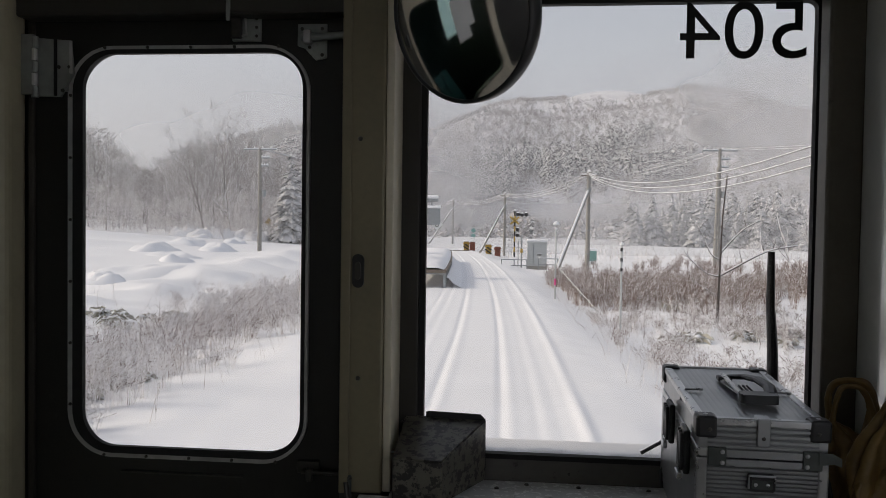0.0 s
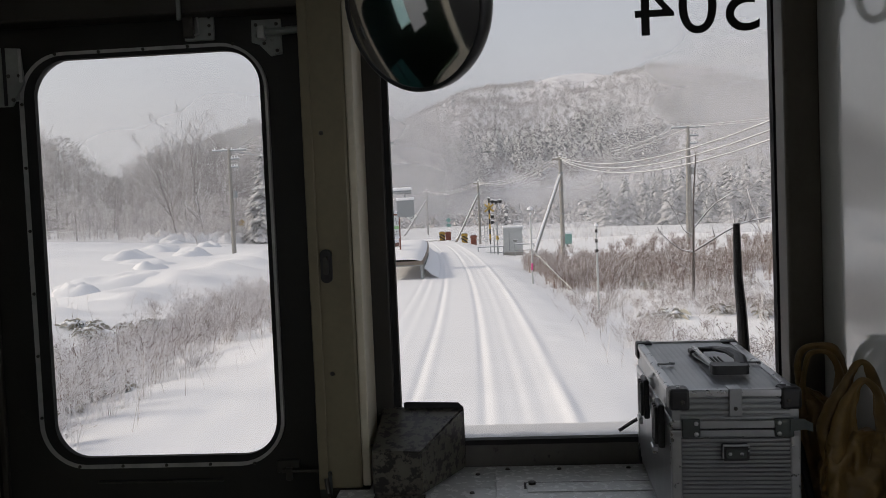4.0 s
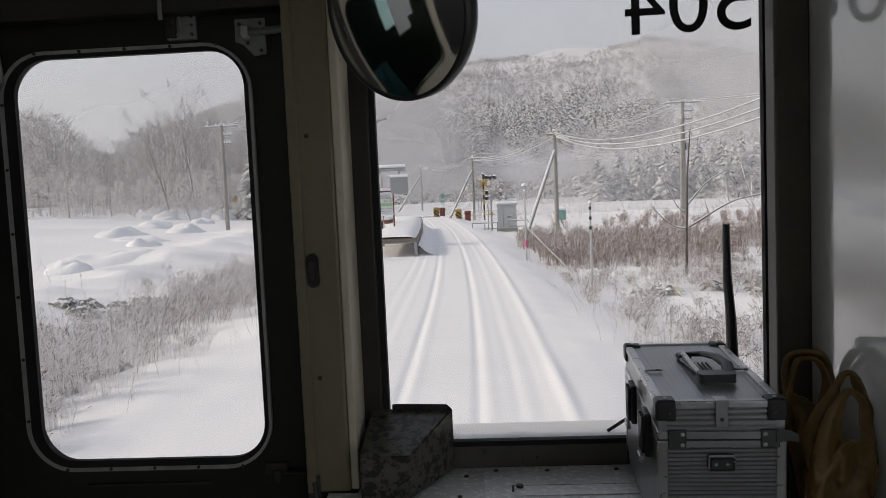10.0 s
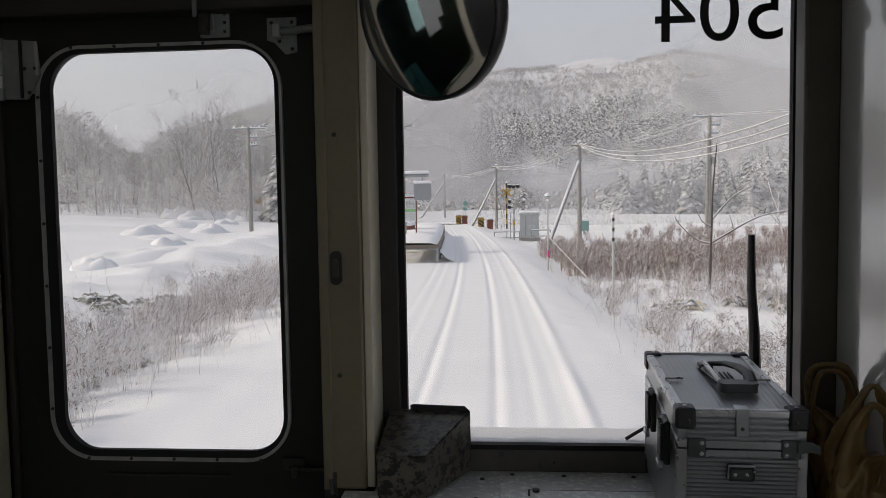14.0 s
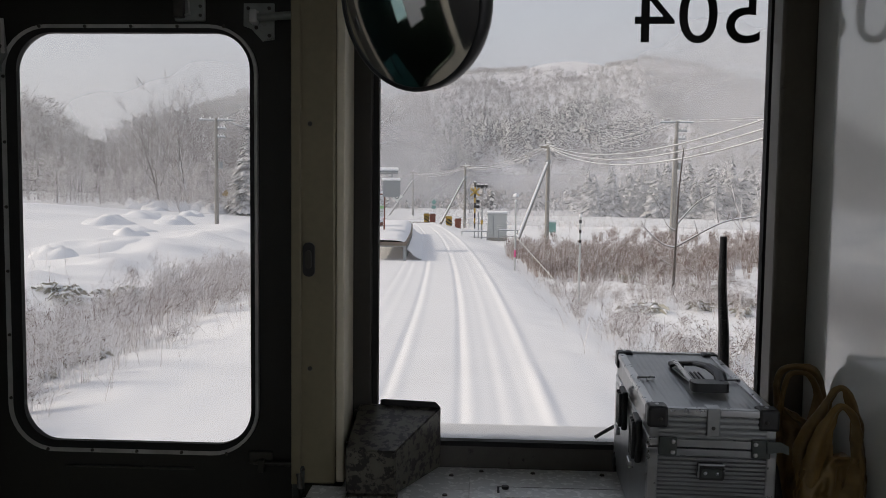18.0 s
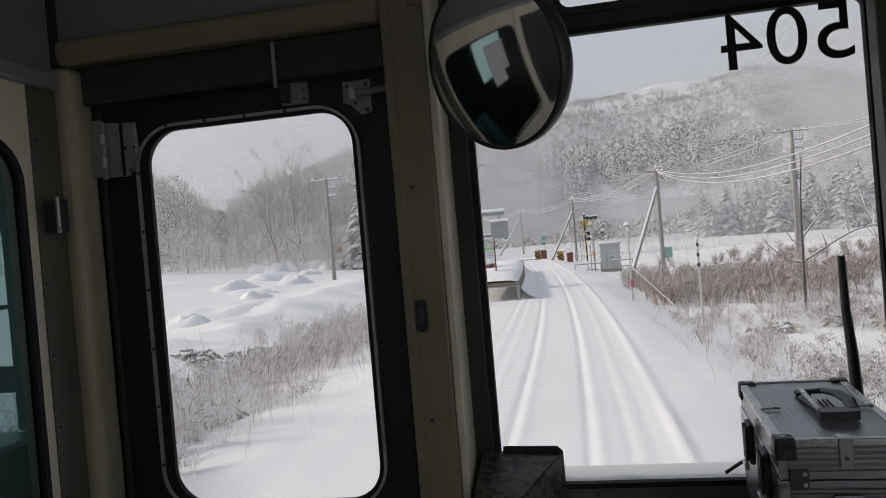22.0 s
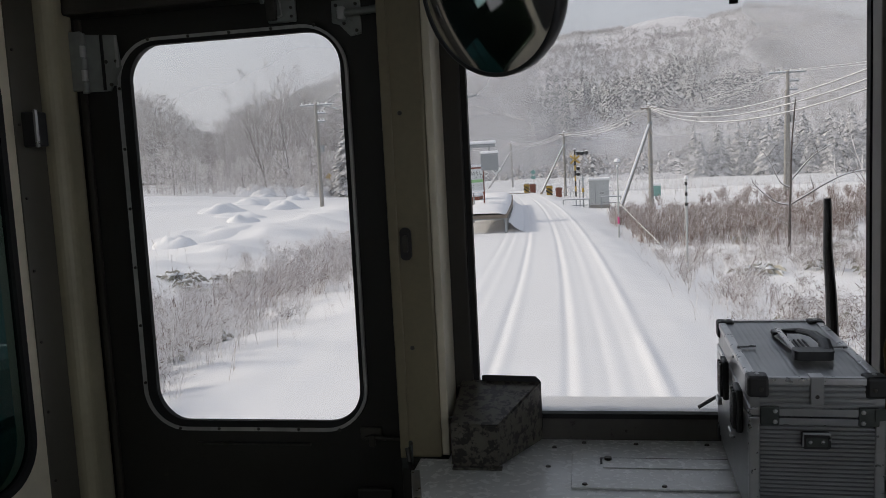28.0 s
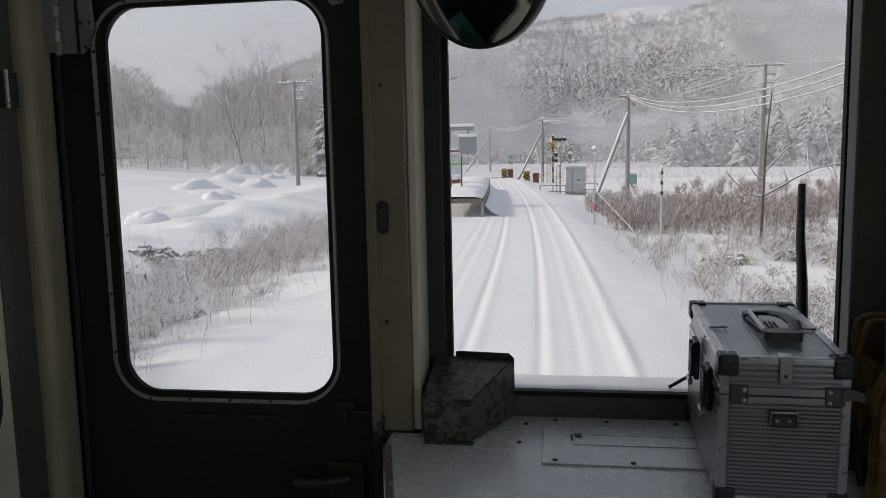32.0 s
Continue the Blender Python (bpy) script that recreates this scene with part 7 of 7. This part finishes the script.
part("plate", B(gx - 0.25, gx + 0.25, gy - 0.08, gy - 0.05, gz + 1.55, gz + 1.9), TEALPAINT, gs)

# ---------------------------------------------------------------- platform and station
P0Y, P1Y, PU0, PU1, PTOP = 33.0, 58.0, -3.55, -1.45, 0.78


def along(u, y, z):
    return Vector((float(track_x(y)) + u, y, z))


pf = thing("platform", along(-2.5, P0Y, 0), "low steel-framed halt platform buried under smooth snow", "platform", kind="structure")


def strip(u0, u1, z0, z1, y0, y1, n=12):
    """A bar that follows the track's bend."""
    bm = bmesh.new()
    rows = []
    for i in range(n + 1):
        y = y0 + (y1 - y0) * i / n
        rows.append([bm.verts.new(along(u, y, z)) for u, z in ((u0, z0), (u1, z0), (u1, z1), (u0, z1))])
    for a, b in zip(rows, rows[1:]):
        for k in range(4):
            bm.faces.new((a[k], a[(k + 1) % 4], b[(k + 1) % 4], b[k]))
    bm.faces.new(rows[0][::-1])
    bm.faces.new(rows[-1])
    return bm


part("deck", strip(PU0, PU1, PTOP - 0.1, PTOP, P0Y, P1Y), CONCRETE, pf)
part("edge_beam", strip(PU1 - 0.08, PU1 + 0.03, PTOP - 0.14, PTOP + 0.01, P0Y - 0.04, P1Y), WOODGREY, pf)
part("edge_beam", B(along(PU0, P0Y, 0).x, along(PU1, P0Y, 0).x, P0Y - 0.05, P0Y + 0.03, PTOP - 0.14, PTOP + 0.01, bevel=0.01), WOODGREY, pf)
bm = bmesh.new()
rows = []
for i in range(40):
    y = P0Y - 0.02 + (P1Y - P0Y) * i / 39
    row = []
    for j in range(9):
        t = j / 8
        h = 0.26 * (4 * t * (1 - t)) ** 0.35 + 0.03 * noise.noise((t * 4, y * 0.6, 2))
        row.append(bm.verts.new(along(PU0 - 0.06 + (PU1 - PU0 + 0.02) * t, y, PTOP + max(0.0, h * (1 if i else 0.35)))))
    rows.append(row)
for a, b in zip(rows, rows[1:]):
    for j in range(8):
        bm.faces.new((a[j], a[j + 1], b[j + 1], b[j]))
part("snow_blanket", bm, SNOWCAP, pf, "thick smooth snow blanket", smooth=True)
bm = bmesh.new()
rows = []
for i in range(30):
    y = P0Y + 0.4 + (P1Y - P0Y - 0.4) * i / 29
    rise = 0.6 + 0.1 * noise.noise((0, y * 0.5, 4))
    rows.append([bm.verts.new(along(PU1 + 0.035 + du, y, z)) for du, z in ((0, PTOP * rise), (0.1, PTOP * rise * 0.9), (0.3, PTOP * rise * 0.4), (0.62, 0.02), (0.66, -0.1))])
for a, b in zip(rows, rows[1:]):
    for j in range(4):
        bm.faces.new((a[j], a[j + 1], b[j + 1], b[j]))
part("side_drift", bm, SNOWCAP, pf, "snow banked against the platform's side", smooth=True)
for y in np.arange(P0Y + 0.1, P1Y, 2.4):
    for u in (PU0 + 0.1, PU1 - 0.05):
        p = along(u, float(y), 0)
        part("leg", B(p.x - 0.06, p.x + 0.06, p.y - 0.06, p.y + 0.06, float(ground_z(p.x, p.y)) - 0.2, PTOP - 0.1), GALV, pf)
    a, b = along(PU0, float(y), PTOP - 0.16), along(PU1, float(y), PTOP - 0.16)
    part("cross_beam", C(a, b, 0.05, 0.05, 6), GALV, pf)

# gantry with a square mirror
gp_ = along(-3.5, 31.6, 0)
gz = float(ground_z(gp_.x, gp_.y)) - 0.2
ga = thing("mirror_gantry", (gp_.x, gp_.y, gz), "grey steel gantry holding a square safety mirror, snow on its arm", "gantry")
part("post", C((gp_.x, gp_.y, gz), (gp_.x, gp_.y, 3.7), 0.07, 0.07, 12), GALV, ga)
arm = part("arm", C((gp_.x - 0.07, gp_.y, 3.72), (gp_.x + 1.75, gp_.y, 3.72), 0.07, 0.07, 12), GALV, ga)
part("arm_snow", B(gp_.x - 0.1, gp_.x + 1.78, gp_.y - 0.07, gp_.y + 0.07, 3.78, 3.92, bevel=0.06, seg=3), SNOWCAP, arm)
part("brace", C((gp_.x, gp_.y, 2.9), (gp_.x + 0.8, gp_.y, 3.68), 0.045, 0.045, 10), GALV, ga)
mr = part("mirror_hanger", C((gp_.x + 1.5, gp_.y, 3.7), (gp_.x + 1.5, gp_.y, 2.75), 0.04, 0.04, 8), GALV, ga)
part("mirror_back", plate(bmesh.new(), [(gp_.x + 1.5 + a, 3.05 + b) for a, b in rrect(-0.36, 0.36, -0.34, 0.34, 0.09, 4)], gp_.y - 0.09, gp_.y - 0.05), GALV, mr, "grey back of a square mirror")
part("mirror_glass", plate(bmesh.new(), [(gp_.x + 1.5 + a, 3.05 + b) for a, b in rrect(-0.34, 0.34, -0.32, 0.32, 0.08, 4)], gp_.y - 0.05, gp_.y - 0.04), MIRROR, mr)
part("mirror_snow", B(gp_.x + 1.12, gp_.x + 1.88, gp_.y - 0.12, gp_.y - 0.02, 3.38, 3.5, bevel=0.05), SNOWCAP, mr)

# diamond stop sign and a bent rusty rail end
dp = along(-4.3, 30.8, 0)
dz = float(ground_z(dp.x, dp.y))
ds = thing("diamond_sign", (dp.x, dp.y, dz - 0.2), "dark green diamond sign with a white mark on a leaning post", "sign")
part("post", C((dp.x + 0.12, dp.y, dz - 0.2), (dp.x - 0.08, dp.y, dz + 0.95), 0.03, 0.03, 8), GALV, ds)
part("tape", C((dp.x + 0.045, dp.y, dz + 0.25), (dp.x + 0.01, dp.y, dz + 0.45), 0.036, 0.036, 8), PINK, ds)
dm = pose(dp.x - 0.09, dp.y - 0.04, dz + 1.1, 0, 45, 0)
part("border", box(bmesh.new(), -0.2, 0.2, -0.008, 0.008, -0.2, 0.2, m=dm), SIGNWHITE, ds)
part("face", box(bmesh.new(), -0.18, 0.18, -0.014, -0.008, -0.18, 0.18, m=dm), DARKGREEN, ds)
hm = pose(dp.x - 0.09, dp.y - 0.04, dz + 1.1, 0, 12, 0)
for q in ((-0.1, -0.07, -0.1, 0.1), (0.07, 0.1, -0.1, 0.1), (-0.07, 0.07, -0.015, 0.015)):
    part("mark", box(bmesh.new(), q[0], q[1], -0.018, -0.014, q[2], q[3], m=hm), SIGNWHITE, ds)
ru = thing("bent_rail", (dp.x - 0.4, dp.y - 0.2, dz - 0.1), "bent rusty steel rail end in the snow", "rail")
part("leg", box(bmesh.new(), -0.05, 0.05, -0.05, 0.05, 0, 0.75, bevel=0.01, m=pose(dp.x - 0.05, dp.y - 0.25, dz - 0.1, 0, -18, 0)), RUST, ru)
part("arm", box(bmesh.new(), -0.05, 0.05, -0.05, 0.05, 0, 0.6, bevel=0.01, m=pose(dp.x - 0.25, dp.y - 0.25, dz + 0.58, 0, -72, 0)), RUST, ru)

# kiosk on wooden stilts
KX, KY, KZ = float(track_x(46)) - 6.6, 46.0, 1.2
kio = thing("waiting_hut", (KX, KY, -0.6), "small pale green waiting hut on wooden stilts under thick snow", "hut")
part("wall", B(KX - 0.95, KX + 0.95, KY - 0.8, KY + 0.8, KZ, KZ + 1.75, bevel=0.015), PALEGREEN, kio)
for x in (-0.5, 0.0, 0.5):
    part("wall_rib", B(KX + x - 0.012, KX + x + 0.012, KY - 0.815, KY - 0.8, KZ, KZ + 1.75), PALEGREEN, kio)
rf = part("roof", B(KX - 1.08, KX + 1.08, KY - 0.95, KY + 0.95, KZ + 1.75, KZ + 1.93, bevel=0.02), REDTRIM, kio, "dark red roof edge")
bm = bmesh.new()
rows = []
for i in range(9):
    row = []
    for j in range(9):
        a, b = i / 4 - 1, j / 4 - 1
        h = 0.36 * max(0.0, (1 - a ** 6) * (1 - b ** 6)) ** 0.5
        row.append(bm.verts.new((KX + 1.14 * a, KY + 1.0 * b, KZ + 1.92 + h)))
    rows.append(row)
for a, b in zip(rows, rows[1:]):
    for j in range(8):
        bm.faces.new((a[j], a[j + 1], b[j + 1], b[j]))
part("roof_snow", bm, SNOWCAP, rf, "thick rounded snow cap", smooth=True)
wn_ = part("window", B(KX - 0.62, KX + 0.28, KY - 0.84, KY - 0.8, KZ + 1.0, KZ + 1.58, bevel=0.008), SIGNWHITE, kio, "white sliding window")
for x in (-0.57, -0.15):
    part("pane", B(KX + x, KX + x + 0.38, KY - 0.85, KY - 0.84, KZ + 1.06, KZ + 1.52), DARKGLASS, wn_)
dr = part("door", B(KX + 0.95, KX + 0.98, KY - 0.5, KY + 0.4, KZ + 0.02, KZ + 1.65, bevel=0.008), PALEGREEN, kio)
part("handle", C((KX + 1.0, KY + 0.25, KZ + 0.75), (KX + 1.0, KY + 0.25, KZ + 0.95), 0.02, 0.02, 6), STEEL, dr)
fl = part("floor_frame", B(KX - 1.15, KX + 3.3, KY - 1.0, KY + 1.0, KZ - 0.2, KZ - 0.0), RUST, kio, "rust-brown timber floor beams")
part("floor_snow", B(KX + 0.99, KX + 3.3, KY - 0.95, KY + 0.95, KZ + 0.001, KZ + 0.16, bevel=0.05), SNOWCAP, fl)
for k in range(5):
    part("joist_snow", B(KX - 1.05 + 0.42 * k, KX - 0.8 + 0.42 * k, KY - 1.08, KY - 0.82, KZ, KZ + 0.1, bevel=0.04), SNOWCAP, fl)
for x in (-1.0, 0.0, 0.9, 2.6):
    for y in (-0.85, 0.85):
        part("stilt", B(KX + x - 0.09, KX + x + 0.09, KY + y - 0.09, KY + y + 0.09, -1.4, KZ - 0.2, bevel=0.01), WOODGREY, kio)
for x0, x1 in ((-1.0, 0.0), (0.0, -1.0), (0.9, 0.0)):
    part("brace", C((KX + x0, KY - 0.9, -0.5), (KX + x1, KY - 0.9, KZ - 0.25), 0.05, 0.05, 6), WOODGREY, kio)
part("brace", C((KX - 1.1, KY - 0.95, -0.45), (KX + 1.0, KY - 0.95, -0.45), 0.06, 0.06, 6), WOODGREY, kio)

# station name board, facing the train
SGN = Matrix.Translation(along(-3.2, 39.6, 0)) @ pose(0, 0, 0, 0, 0, 62)
sg = thing("station_board", SGN, "white station name board with a green band between rusty posts", "sign")
for x in (-0.72, 0.72):
    part("post", C((x, 0, PTOP), (x, 0, 2.95), 0.045, 0.045, 10), RUST, sg, world=False)
fr = part("frame", B(-0.74, 0.74, -0.035, 0.035, 2.82, 2.9, bevel=0.008), RUST, sg, world=False)
part("frame_snow", B(-0.76, 0.76, -0.07, 0.07, 2.9, 3.03, bevel=0.05, seg=3), SNOWCAP, fr, world=False)
bd = part("board", B(-0.66, 0.66, -0.02, 0.02, 1.7, 2.8, bevel=0.006), SIGNWHITE, sg, world=False)
part("lower_snow", B(-0.66, 0.66, -0.06, 0.06, 1.62, 1.72, bevel=0.04), SNOWCAP, bd, world=False)
part("green_band", B(-0.655, 0.655, -0.0245, -0.02, 2.12, 2.27), SIGNGREEN, bd, "light green band", world=False)


def lettering(text, x, z, size, parent, thick=0.0):
    """Flat writing on a board that faces -y."""
    c = bpy.data.curves.new("lettering", "FONT")
    c.body, c.size, c.align_x, c.offset = text, size, "CENTER", thick
    o = new("lettering", c)
    bpy.context.view_layer.update()
    me = bpy.data.meshes.new_from_object(o.evaluated_get(bpy.context.evaluated_depsgraph_get()))
    bpy.data.objects.remove(o)
    for v in me.vertices:
        v.co = (x + v.co.x, -0.0255, z + v.co.y)
    return part("lettering", me, BLACK, parent, world=False)


lettering("ぬかなん", 0, 2.5, 0.25, bd)
lettering("糠 南", 0.0, 2.34, 0.1, bd)
lettering("といかんべつ", -0.33, 1.95, 0.085, bd)
lettering("おのっぷない", 0.33, 1.95, 0.085, bd)
lettering("Toikambetsu", -0.33, 1.83, 0.07, bd)
lettering("Onoppunai", 0.33, 1.83, 0.07, bd)
part("route_mark", lathe([(0.085, 0), (0.1, 0), (0.1, 0.004), (0.085, 0.004)], 24, m=pose(0.53, -0.0205, 2.42, 90)), BLACK, bd, world=False)

# platform lamp post with the round mark, and the tall round pole beside the board
lp0 = along(-3.45, 41.5, PTOP)
lamp = thing("lamp_bracket", lp0, "bent grey pipe bracket carrying a white diamond sign", "bracket")
part("pipe", tube(bmesh.new(), [lp0, lp0 + Vector((0, 0, 1.75)), lp0 + Vector((0.05, 0, 1.9)), lp0 + Vector((0.2, 0, 1.97)), lp0 + Vector((1.1, 0, 1.97))], 0.04, 10), GALV, lamp)
part("pipe_snow", B(lp0.x + 0.05, lp0.x + 1.1, lp0.y - 0.06, lp0.y + 0.06, lp0.z + 2.0, lp0.z + 2.12, bevel=0.05), SNOWCAP, lamp)
part("diamond", box(bmesh.new(), -0.22, 0.22, -0.01, 0.01, -0.22, 0.22, m=pose(lp0.x + 1.25, lp0.y - 0.05, lp0.z + 1.97, 0, 45, 0)), SIGNWHITE, lamp)
part("ring_mark", lathe([(0.085, 0), (0.12, 0), (0.12, 0.006), (0.085, 0.006)], 24, m=pose(lp0.x + 1.25, lp0.y - 0.061, lp0.z + 1.97, 90)), BLACK, lamp)
rp = along(-3.9, 39.9, 0)
sp_ = thing("round_pole", (rp.x, rp.y, -0.6), "thick grey concrete pole with a small grey cylinder and cables", "pole")
part("shaft", C((rp.x, rp.y, -0.8), (rp.x, rp.y, 7.6), 0.15, 0.12, 14), CONCRETE, sp_)
part("cylinder_box", C((rp.x + 0.3, rp.y, 4.3), (rp.x + 0.3, rp.y, 5.4), 0.13, 0.13, 12), GALV, sp_)
part("conduit", C((rp.x - 0.17, rp.y, 3.0), (rp.x - 0.17, rp.y, 7.4), 0.03, 0.03, 6), GALV, sp_)
part("lamp_arm", tube(bmesh.new(), [(rp.x + 0.3, rp.y, 5.4), (rp.x + 0.32, rp.y, 6.1), (rp.x + 0.5, rp.y, 6.5), (rp.x + 1.0, rp.y, 6.6)], 0.04, 8), GALV, sp_)
snow_bits(sp_, ((rp.x, rp.y, 1.2), (rp.x, rp.y, 7.2)), 0.1, 9, 3)

# heaps of ploughed snow by the field road, and a row of buried bales
def heap(x, y, w, h, seed, label):
    bm = bmesh.new()
    sd = Vector((seed * 3.1, seed * 1.7, 0))
    long = 0.8 + 1.1 * ((seed * 37) % 10) / 9
    rows, seg, n = [], 20, 8
    for j in range(1, n + 1):
        q = j / n
        row = []
        for k in range(seg):
            a = 2 * math.pi * k / seg
            reach = w * q * (1 + 0.4 * noise.noise(Vector((math.cos(a), math.sin(a), 0)) * 0.9 + sd))
            px, py = x + reach * math.cos(a), y + long * reach * math.sin(a)
            lump = 0.9 + 0.9 * noise.noise(Vector((px, py, 0)) * 0.9 + sd) + 0.35 * noise.noise(Vector((px, py, 0)) * 2.6 + sd)
            row.append(bm.verts.new((px, py, float(ground_z(px, py)) - 0.04 + h * lump * (1 - q ** 3) ** 0.8)))
        rows.append(row)
    tip = bm.verts.new((x, y, float(ground_z(x, y)) + h * (0.9 + 0.9 * noise.noise(Vector((x, y, 0)) * 0.9 + sd))))
    for k in range(seg):
        bm.faces.new((tip, rows[0][k], rows[0][(k + 1) % seg]))
    for p, q in zip(rows, rows[1:]):
        for k in range(seg):
            bm.faces.new((p[k], q[k], q[(k + 1) % seg], p[(k + 1) % seg]))
    tagged(part("snow_heap", bm, SNOWCAP, None, smooth=True), label, "snow heap", "snow heaps")


rh = random.Random(9)
for k in range(10):
    y = 34 + 6.0 * k + rh.uniform(-1.5, 1.5)
    heap(-14.0 - 0.3 * (y - 20) + rh.uniform(-3.5, 3.0), y, rh.uniform(1.0, 2.4), rh.uniform(0.25, 0.6), k, "rounded heap of ploughed snow by the field road")
for k in range(5):
    heap(-40.5 + 1.9 * k, 90 + 1.2 * k, 1.8, 1.1, 40 + k, "tall rounded heap of snow at the field edge")


def yellow_marker(x, y, h, label):
    b = Vector(on_ground(x, y, -0.2))
    p = thing("marker_post", b, label, "post", "posts by the line")
    part("shaft", C(b, b + Vector((0, 0, h)), 0.03, 0.03, 8), LIGHTGREY, p)
    part("plate", B(x - 0.16, x + 0.16, y - 0.04, y - 0.01, b.z + h - 0.2, b.z + h + 0.12, bevel=0.01), YELLOW, p, "yellow plate")
    part("snow_cap", B(x - 0.17, x + 0.17, y - 0.07, y + 0.05, b.z + h + 0.12, b.z + h + 0.2, bevel=0.04), SNOWCAP, p)


yellow_marker(5.5, -78.0, 1.7, "yellow square marker plate on a thin post")
yellow_marker(-5.2, -96.0, 2.4, "thin leaning post with a yellow cap plate")
# roadside warning sign far across the field
wx, wy, wz = on_ground(-33.5, 101.0, 0)
ws_ = thing("road_sign", (wx, wy, wz), "small yellow diamond road sign by the field road", "sign")
part("post", C((wx, wy, wz - 0.3), (wx, wy, wz + 2.6), 0.05, 0.05, 8), GALV, ws_)
part("plate", box(bmesh.new(), -0.42, 0.42, -0.02, 0.02, -0.42, 0.42, bevel=0.01, m=pose(wx, wy - 0.08, wz + 2.5, 0, 45, 0)), YELLOW, ws_)
